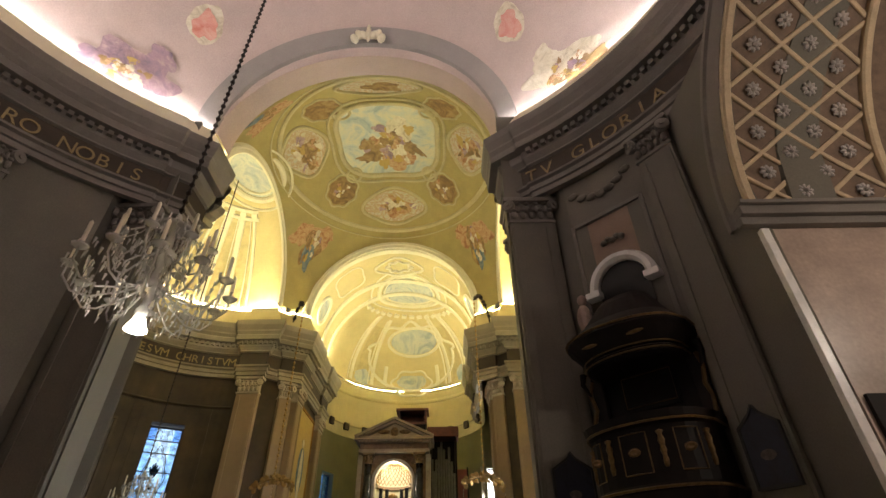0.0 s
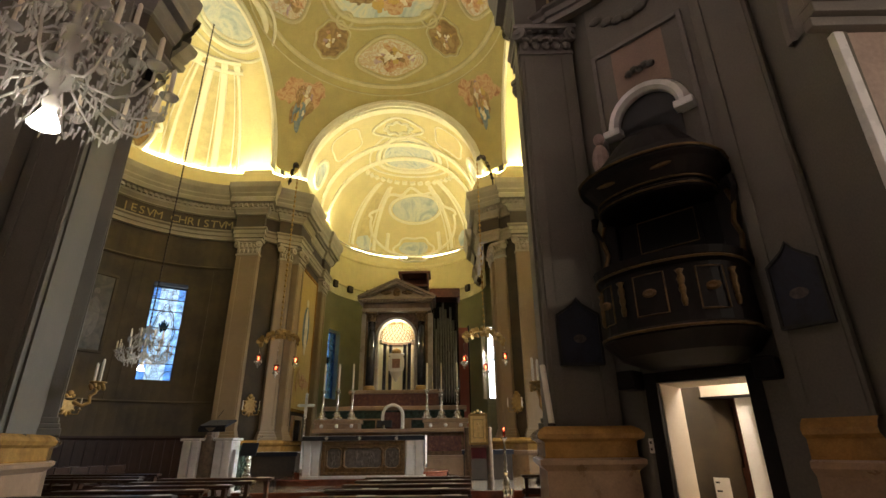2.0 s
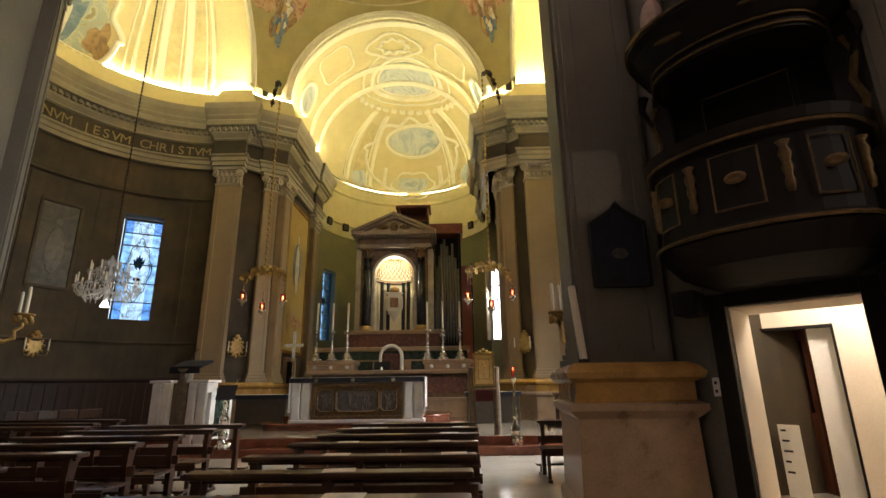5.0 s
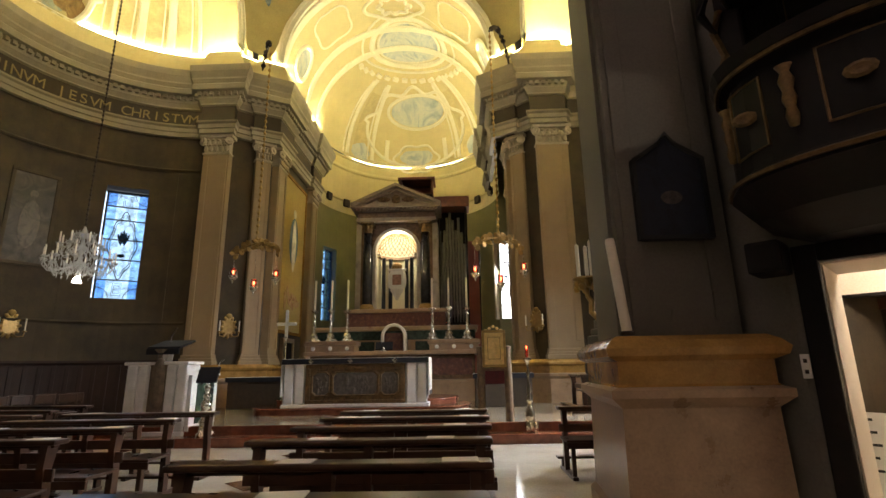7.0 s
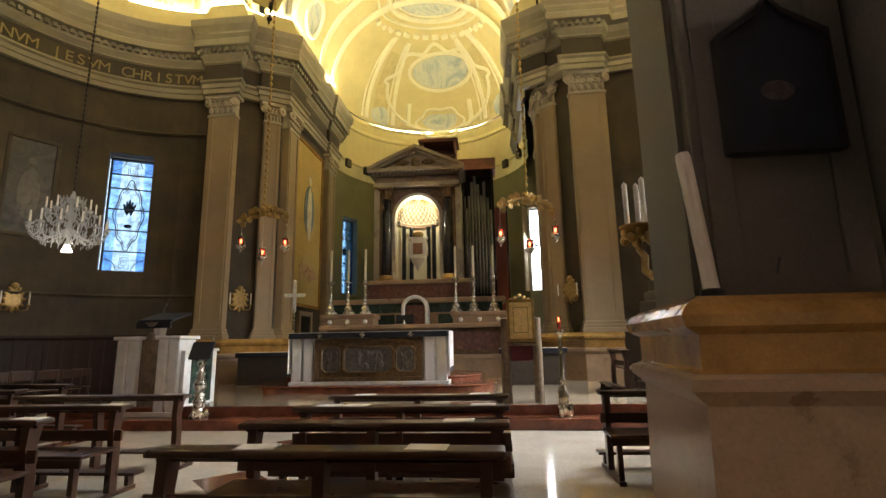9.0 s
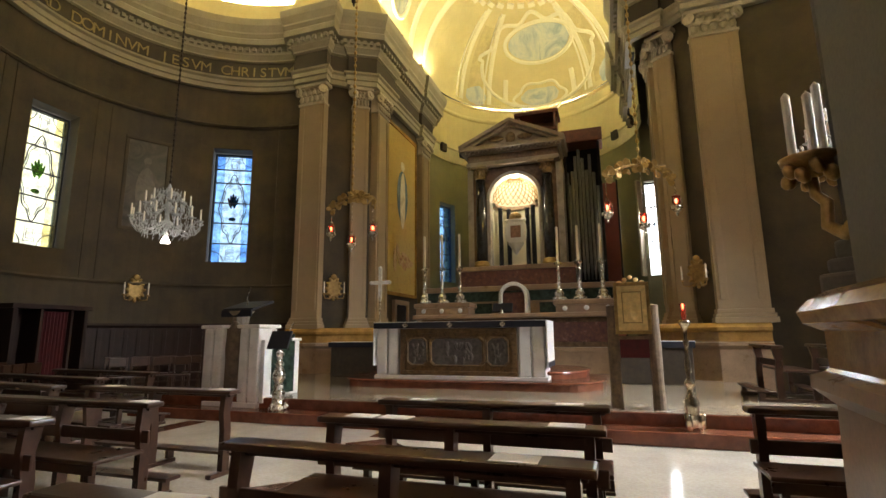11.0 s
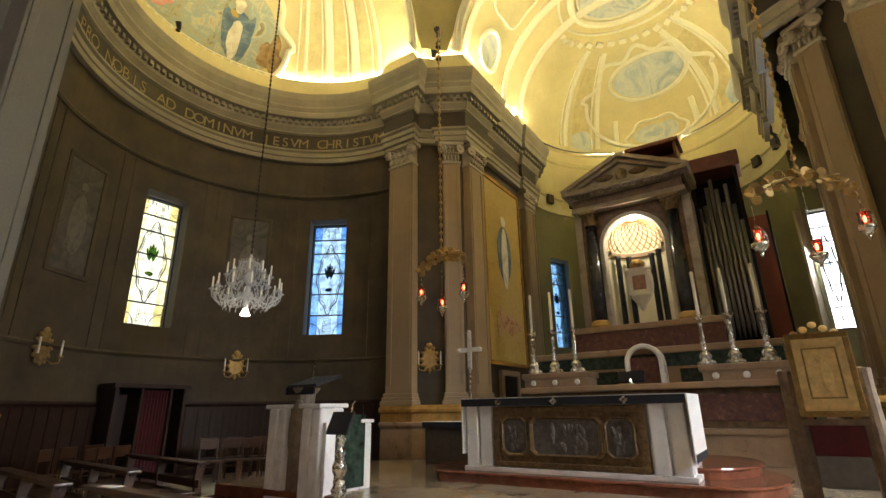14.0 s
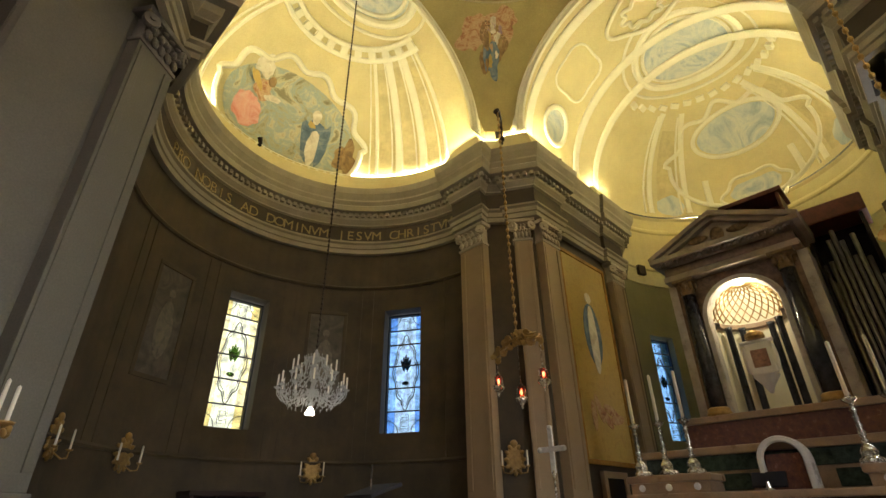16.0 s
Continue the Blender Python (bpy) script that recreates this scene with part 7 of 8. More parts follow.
# ---- pews ----
def pew(w, seat=True, name="pew", label="dark walnut church pew with a flat top rail"):
    ob = thing(name, pose(0, 0, 0), label, "pew", "pews of the nave")
    h = w / 2
    bm = bmesh.new()
    box(bm, -h, h, -0.085, 0.085, 0.778, 0.82, 0.016)
    box(bm, -h + 0.04, h - 0.04, -0.03, 0.03, 0.752, 0.778, 0.006)
    part("top_rail", bm, M_WOOD, ob)
    xs = [-h + 0.1, 0.0, h - 0.1] if w > 1.2 else [-h + 0.08, h - 0.08]
    for x in xs:
        bm = bmesh.new()
        prof = [(-0.06, 0.785), (-0.075, 0.6), (-0.05, 0.42), (-0.05, 0.0), (0.04, 0.0), (0.04, 0.42), (0.02, 0.6), (0.06, 0.785)]
        rows = [[(x + s, y, z) for y, z in prof] for s in (-0.03, 0.03)]
        vs = quads(bm, rows, closed=True)
        bm.faces.new(vs[0])
        bm.faces.new(vs[1])
        part("post", bm, M_WOOD, ob)
        bm = bmesh.new()
        box(bm, x - 0.035, x + 0.035, -0.5 if seat else -0.2, 0.3, 0.0, 0.045, 0.012)
        part("foot_runner", bm, M_WOOD, ob)
    if seat:
        bm = bmesh.new()
        box(bm, -h, h, -0.5, -0.08, 0.43, 0.46, 0.01)
        part("seat", bm, M_WOOD, ob)
        bm = bmesh.new()
        box(bm, -h, h, -0.055, -0.03, 0.5, 0.6, 0.008)
        part("back_board", bm, M_WOOD, ob)
        for x in xs:
            bm = bmesh.new()
            box(bm, x - 0.025, x + 0.025, -0.47, -0.41, 0.04, 0.43, 0.008)
            part("leg", bm, M_WOOD, ob)
        bm = bmesh.new()
        box(bm, -h, h, -0.5, -0.48, 0.36, 0.43, 0.006)
        part("seat_apron", bm, M_WOOD, ob)
    bm = bmesh.new()
    box(bm, -h, h, 0.16, 0.32, 0.14, 0.17, 0.01)
    for x in xs:
        box(bm, x - 0.02, x + 0.02, 0.2, 0.28, 0.04, 0.14)
    part("kneeler", bm, M_WOOD, ob)
    return ob


def at(ob, first, m):
    if first:
        ob.matrix_basis = m
        return ob
    return copy_thing(ob, m)


pR = pew(1.88)
for i, (y, xr) in enumerate(((10.75, 0.38), (9.85, 0.36), (8.98, 0.33), (8.1, 0.28), (7.15, 0.22), (6.35, 0.16), (5.55, 0.12))):
    at(pR, i == 0, pose(xr - 0.925, y, 0))
pL = pew(2.06)
for i, y in enumerate((10.03, 9.15, 8.32, 7.5, 6.65, 5.8)):
    at(pL, i == 0, pose(-4.25, y, 0))
pF = pew(2.1, False, "kneeling_desk", "dark walnut kneeling desk before the first pew")
pF.matrix_basis = pose(-4.27, 10.97, 0)
pS = pew(1.2)
at(pS, True, pose(1.93, 11.0, 0))
copy_thing(pS, pose(2.75, 15.9, 0.34, 0, 0, 90))
copy_thing(pS, pose(3.55, 15.9, 0.34, 0, 0, 90))
pT = pew(2.6)
for i, (x, y) in enumerate(((-7.4, 11.9), (-7.6, 12.9), (-6.9, 8.4 + 2.6))):
    at(pT, i == 0, pose(x, y, 0, 0, 0, -6))
# leaflets on the rails
me_leaf = None
leaf_spots = [(-1.1, 10.75), (0.1, 10.75), (-1.2, 9.85), (-0.95, 9.85), (0.15, 9.85), (0.0, 8.98), (-1.0, 8.1), (-0.1, 8.1), (-0.9, 7.15), (0.05, 7.15), (-0.7, 6.35), (-0.5, 5.55), (-3.36, 10.03), (-3.36, 9.15), (-3.4, 8.32), (-3.4, 7.5), (-4.9, 10.97), (-3.4, 10.97), (-4.6, 9.15), (-4.7, 8.32)]
for i, (x, y) in enumerate(leaf_spots):
    ob = thing("leaflet", pose(x, y, 0.821, 0, 0, random.uniform(-8, 8)), "white paper leaflet lying on a pew rail", "leaflet", "leaflets")
    bm = bmesh.new()
    box(bm, -0.105, 0.105, -0.07, 0.07, 0, 0.004)
    part("sheet", bm, M_PAPER, ob)

# confessional and chairs in the dark exedra
cf = thing("confessional", wall_frame(EX_X, YC, EX_R - 0.12, 180), "dark wooden confessional with a red curtain", "confessional")
bm = bmesh.new()
for a in ((-0.8, 0.8, -0.7, 0.0, 0, 0.15), (-0.8, -0.72, -0.7, 0, 0.15, 2.0), (0.72, 0.8, -0.7, 0, 0.15, 2.0), (-0.72, 0.72, -0.08, 0, 0.15, 2.0), (-0.86, 0.86, -0.76, 0.0, 2.0, 2.1), (-0.26, -0.2, -0.7, -0.08, 0.15, 2.0), (0.4, 0.46, -0.7, -0.08, 0.15, 2.0)):
    box(bm, *a, 0.012)
    part("board", bm, M_DADO, cf)
    bm = bmesh.new()
bm.free()
bm = bmesh.new()
rows = [[(-0.2 + 0.6 * k / 40, -0.62 + 0.03 * math.sin(k * 1.3), z) for k in range(41)] for z in (0.2, 1.95)]
quads(bm, rows)
part("curtain", bm, M_CURT, cf, "dark red curtain")


def chair():
    ob = thing("chair", pose(0, 0, 0), "dark wooden chair standing in the shaded transept", "chair", "transept chairs")
    bm = bmesh.new()
    box(bm, -0.21, 0.21, -0.2, 0.2, 0.43, 0.46, 0.012)
    part("seat", bm, M_WOOD, ob)
    for x in (-0.18, 0.18):
        for y, top in ((-0.17, 0.43), (0.18, 0.88)):
            bm = bmesh.new()
            box(bm, x - 0.02, x + 0.02, y - 0.02, y + 0.02, 0, top, 0.006)
            part("leg", bm, M_WOOD, ob)
    bm = bmesh.new()
    box(bm, -0.2, 0.2, 0.165, 0.195, 0.68, 0.88, 0.012)
    part("backrest", bm, M_WOOD, ob)
    return ob


ch0 = chair()
k = 0
for az in (128, 138, 148, 158, 200, 210, 220):
    for r in (3.2, 2.4):
        at(ch0, k == 0, wall_frame(EX_X, YC, r, az + 3 * (r < 3)))
        k += 1

# ---- pulpit side ----
# Gilding copy darkened for the deep shade the pulpit hangs in.
M_SHADEGILT = mat("shaded_gilding", (0.20, 0.125, 0.05), 0.5, 0.6, var=0.3, scale=14, bump=0.3)
pu = thing("pulpit", wall_frame(AX, ROT_Y, ROT_R, 46.2, 0), "dark carved walnut pulpit with gilded trim and a sounding board", "pulpit")


def bow(w, d, n=14):
    """Plan of the pulpit: straight cheeks and a bowed front."""
    pts = [(-w, 0.0), (-w, -d * 0.45)]
    for k in range(1, n):
        a = math.pi * k / n
        pts.append((-w * math.cos(a) * 0.96, -d * 0.45 - d * 0.55 * math.sin(a) ** 0.8))
    return pts + [(w, -d * 0.45), (w, 0.0)]


def stack(bm, prof, cap=True):
    rows = [[(x, y, z) for x, y in bow(w, d)] for w, d, z in prof]
    vs = quads(bm, rows)
    if cap:
        bm.faces.new(vs[0])
        bm.faces.new(vs[-1])


bm = bmesh.new()
stack(bm, [(0.5, 0.4, 2.22), (0.78, 0.9, 2.34), (0.92, 1.16, 2.52), (0.9, 1.14, 2.56), (0.88, 1.1, 2.62), (0.86, 1.08, 3.32), (0.93, 1.18, 3.38), (0.95, 1.2, 3.47), (0.88, 1.12, 3.49)])
part("parapet", bm, M_DKWOOD, pu)
bm = bmesh.new()
for z, w, d in ((2.56, 0.925, 1.17), (3.36, 0.92, 1.16)):
    tube(bm, [(x, y, z) for x, y in bow(w, d)], 0.02, 5)
part("gilt_moulding", bm, M_SHADEGILT, pu, "gilded moulding in a shaded tone")
fr = bow(0.875, 1.115, 14)
for i in (2, 6, 10, 14):
    x, y = fr[i]
    bm = bmesh.new()
    prof = [(0.0, -0.20), (0.03, -0.19), (0.045, -0.12), (0.03, -0.06), (0.05, 0.0), (0.035, 0.06), (0.055, 0.13), (0.03, 0.19), (0.06, 0.24), (0.0, 0.26)]
    lathe(bm, prof, 10, Matrix.LocRotScale((x, y - 0.02, 2.98), None, (0.9, 0.6, 1)))
    part("gilt_ornament", bm, M_SHADEGILT, pu, "gilded hanging ornament in a shaded tone", True)
for i0, i1 in ((3, 5), (7, 9), (11, 13)):
    run = [Vector((*fr[k], 0)) for k in range(i0, i1 + 1)]
    bm = bmesh.new()
    loop = [(p.x, p.y - 0.012, 2.74) for p in run] + [(p.x, p.y - 0.012, 3.24) for p in reversed(run)]
    tube(bm, loop + [loop[0]], 0.011, 4)
    mid_ = run[len(run) // 2] if len(run) > 2 else (run[0] + run[1]) / 2
    lathe(bm, [(0.0, 0.0), (0.05, 0.01), (0.08, 0.0), (0.06, -0.02), (0.0, -0.03)], 10, Matrix.LocRotScale((mid_.x, mid_.y - 0.02, 3.0), Euler((radians(90), 0, 0)), (1.1, 0.7, 1)))
    part("panel_frame", bm, M_SHADEGILT, pu, "thin gilt panel frame in a shaded tone")
bm = bmesh.new()
box(bm, -0.85, 0.85, -0.08, 0.02, 3.45, 4.5, 0.01)
bp_ = part("back_panel", bm, M_DKWOOD, pu)
for a in ((-0.9, -0.7, -0.2, 0.0, 3.45, 4.6), (0.7, 0.9, -0.2, 0.0, 3.45, 4.6), (-0.45, 0.45, -0.11, -0.08, 3.8, 4.42)):
    bm = bmesh.new()
    box(bm, *a, 0.025)
    part("raised_field", bm, M_DKWOOD, bp_)
for s in (-1, 1):
    bm = bmesh.new()
    tube(bm, [(s * 0.88, -0.2, 3.55), (s * 0.92, -0.24, 3.75), (s * 0.86, -0.22, 3.95), (s * 0.92, -0.24, 4.2), (s * 0.86, -0.2, 4.42)], 0.035, 6)
    part("gilt_scroll", bm, M_SHADEGILT, pu, "gilded scroll at the back panel in a shaded tone")
bm = bmesh.new()
loop = [(-0.4, -0.12, 3.88), (0.4, -0.12, 3.88), (0.4, -0.12, 4.36), (-0.4, -0.12, 4.36)]
tube(bm, loop + [loop[0]], 0.012, 4)
part("gilt_line", bm, M_SHADEGILT, pu, "thin gilt line round the back panel")
bm = bmesh.new()
stack(bm, [(0.7, 0.8, 4.38), (0.77, 0.92, 4.40), (0.79, 0.95, 4.47), (0.76, 0.9, 4.5), (0.81, 0.98, 4.56), (0.92, 1.14, 4.72), (0.97, 1.22, 4.77), (0.97, 1.22, 4.85), (0.75, 0.9, 5.1), (0.5, 0.6, 5.5), (0.42, 0.45, 5.65)])
part("sounding_board", bm, M_DKWOOD, pu)
bm = bmesh.new()
for z, w, d, r in ((4.43, 0.79, 0.95, 0.014), (4.53, 0.79, 0.95, 0.014), (4.82, 0.98, 1.23, 0.022)):
    tube(bm, [(x, y, z) for x, y in bow(w, d)], r, 5)
fr2 = bow(0.88, 1.08, 14)
for i in (6, 10):
    x, y = fr2[i]
    bmesh.ops.create_uvsphere(bm, u_segments=8, v_segments=6, radius=1.0, matrix=Matrix.LocRotScale((x, y, 4.65), None, (0.15, 0.03, 0.03)))
part("canopy_gilding", bm, M_SHADEGILT, pu, "gilded canopy edge")
bm = bmesh.new()
for s in (-1, 1):
    bm.free()
    bm = bmesh.new()
    tube(bm, [(s * 0.95, -0.3, 4.55), (s * 0.98, -0.32, 4.38), (s * 0.9, -0.25, 4.18)], 0.06, 7, 0.02)
    part("scroll", bm, M_DKWOOD, pu)
    bm = bmesh.new()
    box(bm, s * 0.82 - 0.12, s * 0.82 + 0.12, -0.35, 0.0, 2.0, 2.25, 0.03)
    part("corbel", bm, M_DKWOOD, pu)
    bm = bmesh.new()
bm.free()
# arched niche over the pulpit with white archivolt
nz = thing("arched_niche", wall_frame(AX, ROT_Y, ROT_R, 45.9, 0), "dark arched niche with a white moulded arch above the pulpit", "niche")
bm = bmesh.new()
rows = []
for k in range(19):
    a = math.pi * k / 18
    rows.append([(r * math.cos(a), y, 6.05 + r * math.sin(a)) for r, y in ((0.46, 0.04), (0.46, -0.14), (0.51, -0.2), (0.59, -0.2), (0.65, -0.1), (0.65, 0.04))])
quads(bm, rows)
for s in (-1, 1):
    box(bm, s * 0.56 - 0.14, s * 0.56 + 0.14, -0.22, 0.04, 5.92, 6.05, 0.02)
part("archivolt", bm, M_WHITE, nz, "white moulded arch")
# Flat black plates stand in for the shade inside; the wall isn't hollowed.
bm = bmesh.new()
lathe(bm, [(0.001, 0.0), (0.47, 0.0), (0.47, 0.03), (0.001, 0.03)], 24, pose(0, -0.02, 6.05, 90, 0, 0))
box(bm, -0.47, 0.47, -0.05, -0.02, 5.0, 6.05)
part("recess", bm, M_LEAD, nz, "flat black plate painted as shade of the recess")
bm = bmesh.new()
for a in ((-0.78, -0.7, -0.06, 0.03, 5.0, 7.75), (0.7, 0.78, -0.06, 0.03, 5.0, 7.75), (-0.7, 0.7, -0.06, 0.03, 7.67, 7.75)):
    box(bm, *a, 0.012)
part("panel_frame", bm, M_ENTG, nz)
bm = bmesh.new()
box(bm, -0.69, 0.69, -0.012, 0.03, 5.0, 7.66)
part("panel_field", bm, mat("rose_tan_plaster", (0.30, 0.21, 0.16), 0.75, var=0.12, scale=1.5), nz, "rose tan plaster field")
bm = bmesh.new()
for k in range(5):
    bmesh.ops.create_uvsphere(bm, u_segments=8, v_segments=6, radius=1.0, matrix=Matrix.LocRotScale(((k - 2) * 0.09, -0.04, 7.05 + 0.04 * (k % 2)), None, (0.07, 0.05, 0.06)))
for s in range(-3, 4):
    bmesh.ops.create_uvsphere(bm, u_segments=8, v_segments=6, radius=1.0, matrix=Matrix.LocRotScale((s * 0.2, -0.03, 8.25 + 0.05 * s * s * 0.6), None, (0.13, 0.05, 0.09)))
part("stucco_garland", bm, M_GREY, nz)
bm = bmesh.new()
bmesh.ops.create_uvsphere(bm, u_segments=10, v_segments=8, radius=1.0, matrix=Matrix.LocRotScale((-0.78, -0.25, 5.55), None, (0.14, 0.12, 0.3)))
bmesh.ops.create_uvsphere(bm, u_segments=10, v_segments=8, radius=1.0, matrix=Matrix.LocRotScale((-0.76, -0.27, 5.92), None, (0.09, 0.09, 0.11)))
tagged(part("cherub_figure", bm, mat("pale_pink_stucco", (0.45, 0.33, 0.29), 0.7, var=0.15, scale=8)), "small pale stucco figure beside the arch", "figure").matrix_basis = wall_frame(AX, ROT_Y, ROT_R, 45.9, 0)
# plaque paintings
for az, m, w, h, lb in ((56.8, facing(1.99, 8.38, 0, -1, 2.87), 0.58, 0.875, "dark blue pointed painting in a black frame on the pilaster"), (36.2, wall_frame(AX, ROT_Y, ROT_R - 0.25, 36.2, 2.95), 0.46, 0.85, "dark framed painting hung beside the pulpit")):
    ob = thing("plaque_painting", m, lb, "painting")
    out = [(-w / 2, -h / 2), (w / 2, -h / 2), (w / 2, h * 0.3), (w * 0.12, h * 0.47), (0, h * 0.58), (-w * 0.12, h * 0.47), (-w / 2, h * 0.3)]
    bm = bmesh.new()
    rows = [[(x * 1.12, y, zz * 1.08) for x, zz in out] for y in (0.05, -0.05)] + [[(x, -0.05, zz) for x, zz in out], [(x, -0.02, zz) for x, zz in out]]
    quads(bm, rows, closed=True)
    part("frame", bm, M_LEAD, ob)
    bm = bmesh.new()
    bm.faces.new([bm.verts.new((x, -0.022, zz)) for x, zz in out])
    part("canvas", bm, fresco("night_painting_" + str(int(az)), [(0.006, 0.008, 0.016), (0.014, 0.018, 0.034), (0.01, 0.01, 0.016)], 2, 0.7), ob)
    bm = bmesh.new()
    lathe(bm, [(0.001, 0.0), (0.08, 0.0), (0.08, 0.004), (0.001, 0.004)], 12, pose(0, -0.024, -h * 0.1, 90, 0, 0) @ Matrix.Diagonal((1.2, 0.8, 1, 1)))
    part("pale_shape", bm, mat("pale_paint_" + str(int(az)), (0.16, 0.12, 0.10), 0.7, var=0.4, scale=12), ob)
cd = thing("leaning_candle", pose(1.45, 8.28, 1.575), "thick white candle leaning against the pilaster", "candle")
bm = bmesh.new()
lathe(bm, [(0.0, 0), (0.042, 0.0), (0.042, 0.80), (0.036, 0.83), (0.0, 0.83)], 14, pose(0, 0, 0, -3, -4, 0))
part("wax", bm, M_WAX, cd)
bm = bmesh.new()
lathe(bm, [(0.0, -0.012), (0.06, -0.01), (0.06, 0.02), (0.045, 0.03), (0.0, 0.03)], 12)
part("foot", bm, M_IRON, cd)

# door under the pulpit and the lit vestibule behind it
dm = (DOOR_A0 + DOOR_A1) / 2
dw = ROT_R * math.sin(radians((DOOR_A1 - DOOR_A0) / 2))
dr = thing("door_1", wall_frame(AX, ROT_Y, ROT_R, dm), "dark wooden door surround under the pulpit", "door", kind="structure")
bm = bmesh.new()
for a in ((-dw - 0.16, -dw, -0.06, 0.72, 0, DOOR_H + 0.14), (dw, dw + 0.16, -0.06, 0.72, 0, DOOR_H + 0.14), (-dw, dw, -0.06, 0.72, DOOR_H, DOOR_H + 0.14)):
    box(bm, *a, 0.012)
part("door_frame", bm, M_DKWOOD, dr)
bm = bmesh.new()
for a in ((-dw, -dw + 0.012, 0.05, 0.735, 0, DOOR_H - 0.012), (dw - 0.012, dw, 0.05, 0.735, 0, DOOR_H - 0.012), (-dw, dw, 0.05, 0.735, DOOR_H - 0.012, DOOR_H)):
    box(bm, *a)
part("jamb_lining", bm, M_ROOM, dr, "warm white painted jamb")
vm = wall_frame(AX, ROT_Y, ROT_R, dm)
bm = bmesh.new()
for a in ((-1.5, -dw - 0.02, 0.74, 0.85, 0, 2.7), (-1.5, -1.35, 0.85, 2.3, 0, 2.7), (-1.35, -0.9, 2.15, 2.3, 0, 2.7), (-0.9, 0.02, 2.15, 2.3, 2.02, 2.7), (0.02, 2.2, 2.15, 2.3, 0, 2.7), (2.2, 2.35, 0.74, 2.3, 0, 2.7), (dw + 0.02, 2.2, 0.74, 0.85, 0, 2.7), (-1.5, 2.35, 0.74, 2.3, 2.7, 2.8)):
    box(bm, *a, m=vm)
structure("wall_vestibule", bm, M_ROOM, "warm white walls of the vestibule behind the door")
bm = bmesh.new()
for a in ((-2.6, -2.5, 2.31, 5.2, 0, 2.8), (0.4, 0.5, 2.31, 5.2, 0, 2.8), (-2.6, 0.5, 5.2, 5.3, 0, 2.8), (-2.6, 0.5, 2.31, 5.3, 2.8, 2.9)):
    box(bm, *a, m=vm)
structure("wall_sacristy", bm, M_GREY, "grey walls of the room beyond the vestibule")
rd = thing("inner_door", vm @ pose(-0.3, 2.42, 0, 0, 0, 128), "reddish wooden inner door with glass upper half standing ajar", "door")
bm = bmesh.new()
for a in ((0, 0.1, -0.02, 0.02, 0, 2.0), (0.68, 0.78, -0.02, 0.02, 0, 2.0), (0.1, 0.68, -0.02, 0.02, 0, 0.95), (0.1, 0.68, -0.02, 0.02, 1.88, 2.0)):
    box(bm, *a, 0.006)
part("leaf", bm, M_REDWOOD, rd)
bm = bmesh.new()
tube(bm, [(0.72, -0.02, 1.0), (0.72, -0.09, 1.0), (0.6, -0.09, 1.0)], 0.012, 6)
part("handle", bm, M_SILVER, rd, "chrome handle")
bm = bmesh.new()
box(bm, 0.1, 0.68, -0.004, 0.004, 0.95, 1.88)
part("pane", bm, glass("door_pane", (0.9, 0.9, 0.92)), rd)
dfm = thing("inner_door_frame", vm @ pose(-0.44, 2.15, 0), "dark edged white frame of the inner doorway", "door frame")
bm = bmesh.new()
for a in ((-0.475, -0.45, -0.03, 0.17, 0, 2.03), (0.45, 0.475, -0.03, 0.0, 0, 2.03), (-0.45, 0.45, -0.03, 0.17, 2.0, 2.03)):
    box(bm, *a)
part("edge", bm, M_DKWOOD, dfm)
bm = bmesh.new()
box(bm, 0.17, 0.44, 0.16, 0.2, 0, 2.0)
part("white_board", bm, M_PAPER, dfm)
nb = thing("notice_board", vm @ pose(-0.6, 1.98, 0.55, 0, 0, -10), "white notice sheet with dark print bars on a stand", "notice")
bm = bmesh.new()
box(bm, -0.12, 0.12, -0.01, 0.01, -0.55, 0.28, 0.004)
part("sheet", bm, M_PAPER, nb)
bm = bmesh.new()
for k in range(5):
    box(bm, -0.09, -0.03 + 0.02 * (k % 3), -0.013, -0.0105, 0.2 - 0.12 * k, 0.225 - 0.12 * k)
part("print_bars", bm, M_LEAD, nb)
cu = thing("sacristy_curtain", vm @ pose(-1.12, 4.1, 0.5), "dark red curtain on a chrome rail beyond the vestibule", "curtain")
bm = bmesh.new()
quads(bm, [[(-0.35 + 0.7 * k / 40, 0.03 * math.sin(k * 1.1), z) for k in range(41)] for z in (0.0, 1.6)])
part("cloth", bm, M_CURT, cu)
bm = bmesh.new()
tube(bm, [(-0.5, 0, 1.63), (0.5, 0, 1.63)], 0.02, 6)
part("rail", bm, M_SILVER, cu)
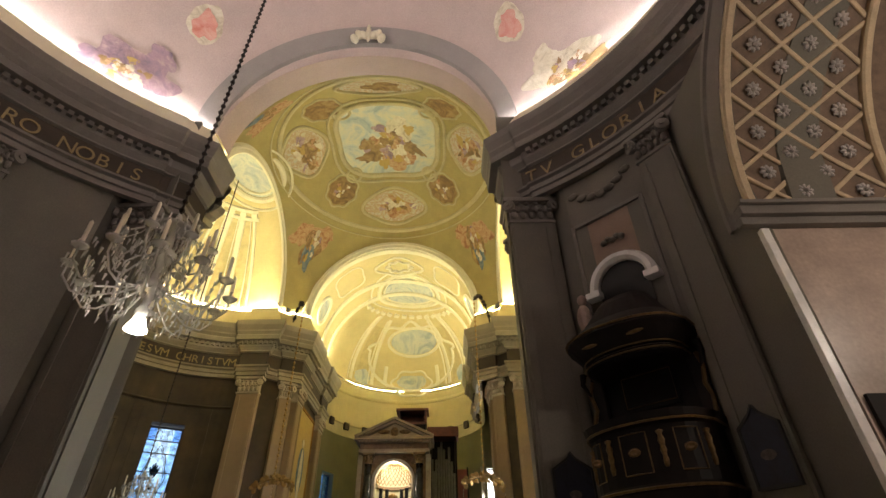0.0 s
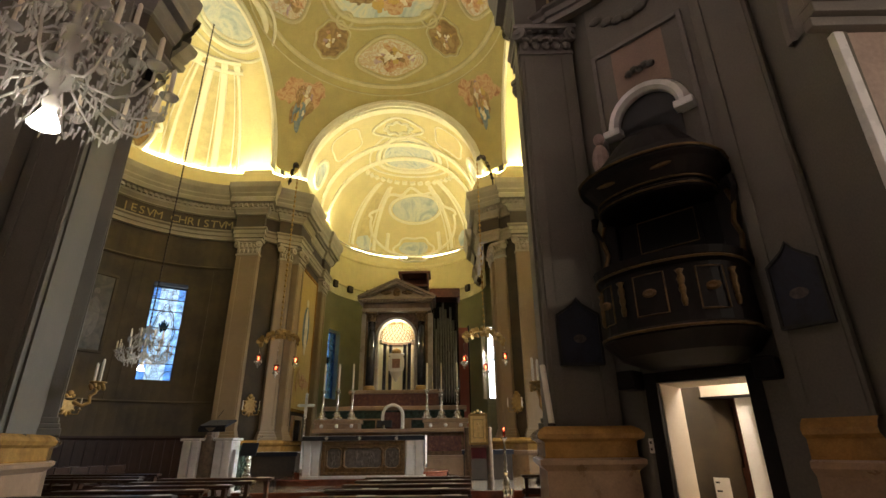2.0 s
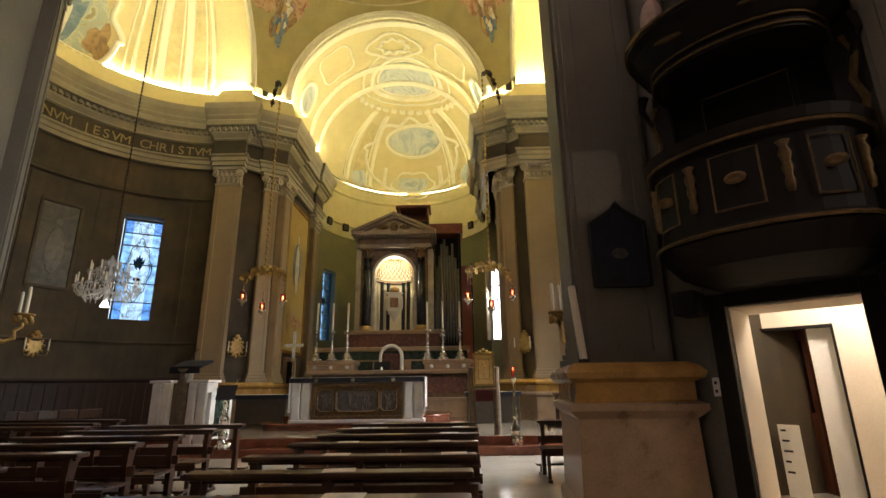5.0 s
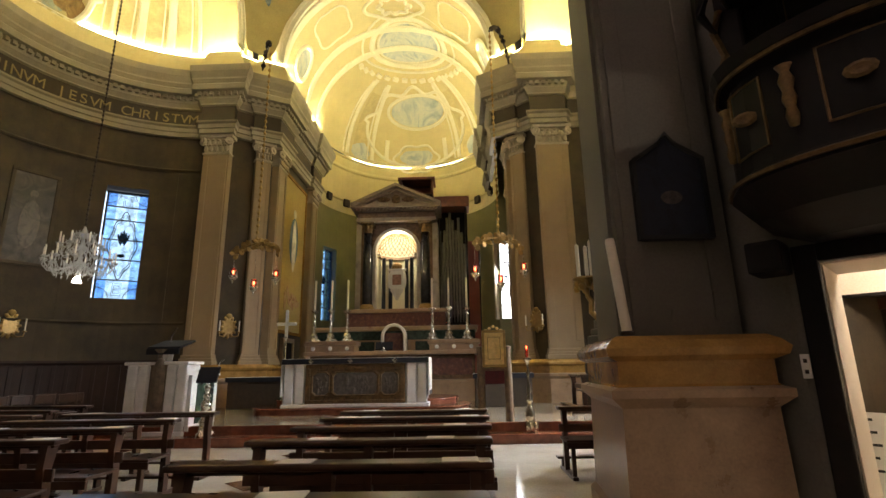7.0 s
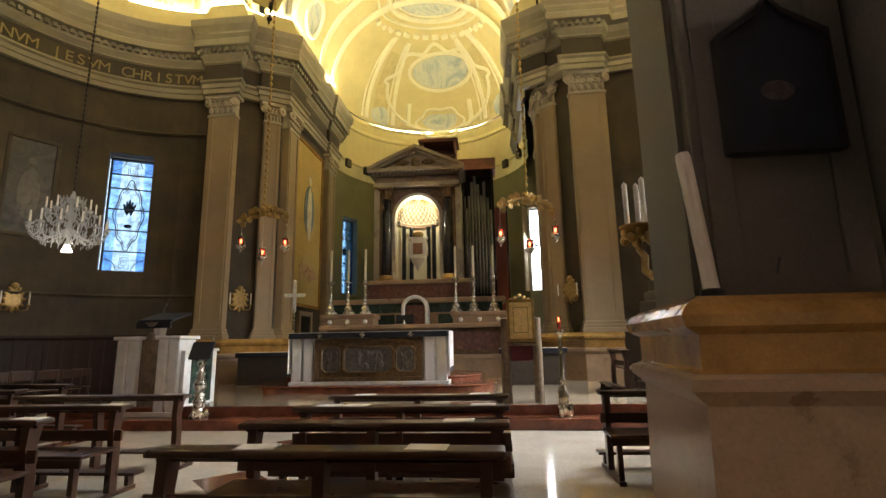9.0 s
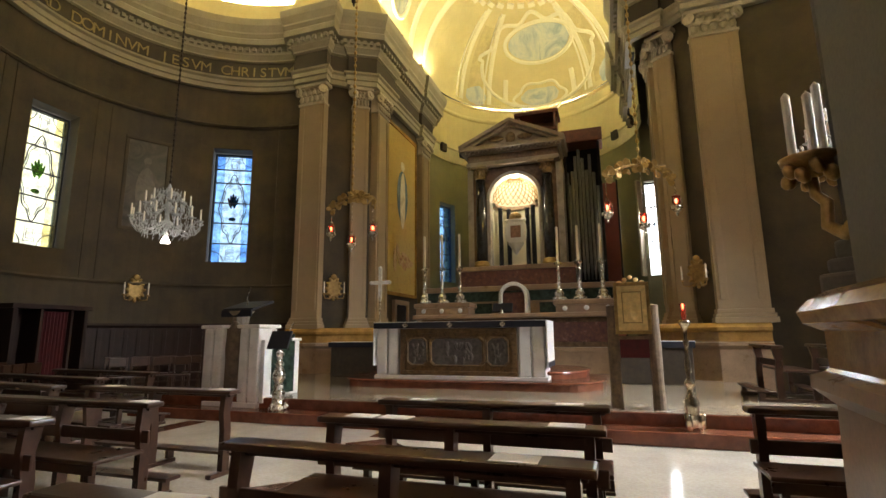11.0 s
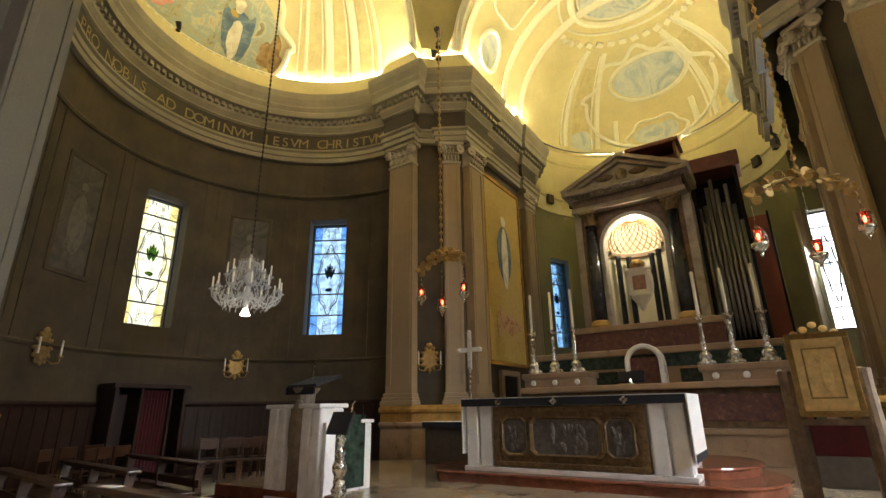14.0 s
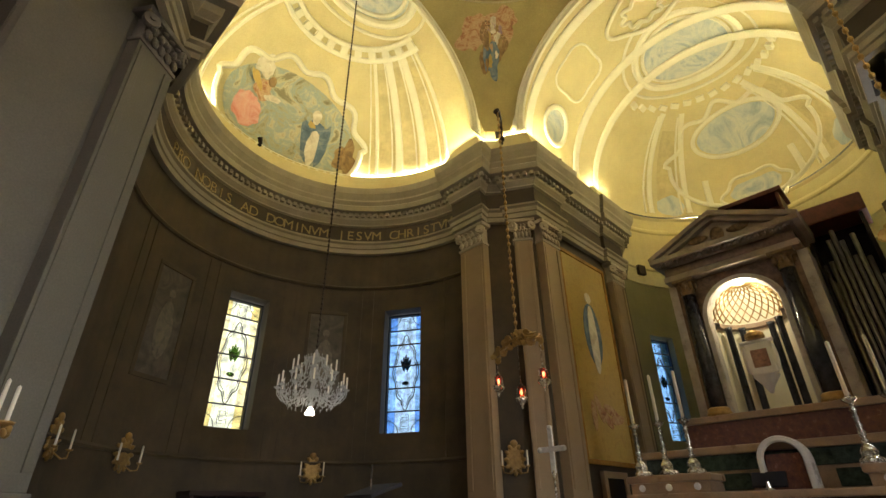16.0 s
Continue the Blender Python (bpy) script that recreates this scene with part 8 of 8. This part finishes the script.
for (x, y, z, e) in ((0.35, 1.45, 2.55, 75), (-0.9, 3.3, 2.5, 34)):
    ld = bpy.data.lights.new("vestibule_lamp", "POINT")
    ld.energy, ld.color, ld.shadow_soft_size = e, (1.0, 0.86, 0.70), 0.12
    new("vestibule_lamp", ld).location = vm @ Vector((x, y, z))
sw = thing("light_switch", wall_frame(AX, ROT_Y, ROT_R, 51.4, 1.3), "white double light switch by the door", "light switch")
bm = bmesh.new()
box(bm, -0.03, 0.03, -0.03, 0.01, -0.09, 0.09, 0.006)
part("plate", bm, M_PAPER, sw)
bm = bmesh.new()
for z in (-0.04, 0.04):
    box(bm, -0.012, 0.012, -0.036, -0.028, z - 0.015, z + 0.015)
part("keys", bm, M_IRON, sw)

# ---- floor slabs: dark red lozenges and bands set in the pale marble ----
M_SLAB = mat("brown_red_floor_marble", (0.20, 0.085, 0.05), 0.14, var=0.25, scale=4, bump=0.02)
inlay = thing("floor_inlay", pose(0, 0, 0), "brown red marble bands and lozenges in the pale floor", "floor inlay", kind="structure")
bm = bmesh.new()
bm.faces.new([bm.verts.new(p) for p in ((-0.42, 0, 0.0), (0, -0.42, 0.0), (0.42, 0, 0.0), (0, 0.42, 0.0))])
r = bmesh.ops.extrude_face_region(bm, geom=bm.faces[:])
bmesh.ops.translate(bm, vec=(0, 0, 0.004), verts=[v for v in r["geom"] if isinstance(v, bmesh.types.BMVert)])
me_loz = bpy.data.meshes.new("lozenge")
bmesh.ops.recalc_face_normals(bm, faces=bm.faces[:])
bm.to_mesh(me_loz)
bm.free()
me_loz.materials.append(M_SLAB)
for j in range(6):
    o = new("lozenge", me_loz)
    o.parent = inlay
    o.matrix_basis = pose(AX - 0.15, 2.6 + 2.0 * j, 0.0)
for x0, x1, y0, y1 in ((-6.2, -5.85, 4.0, 13.4), (-2.75, -1.7, 13.05, 13.3), (-10.5, -6.3, 12.6, 12.9)):
    bm = bmesh.new()
    box(bm, x0, x1, y0, y1, 0.0005, 0.0045)
    part("band", bm, M_SLAB, inlay)
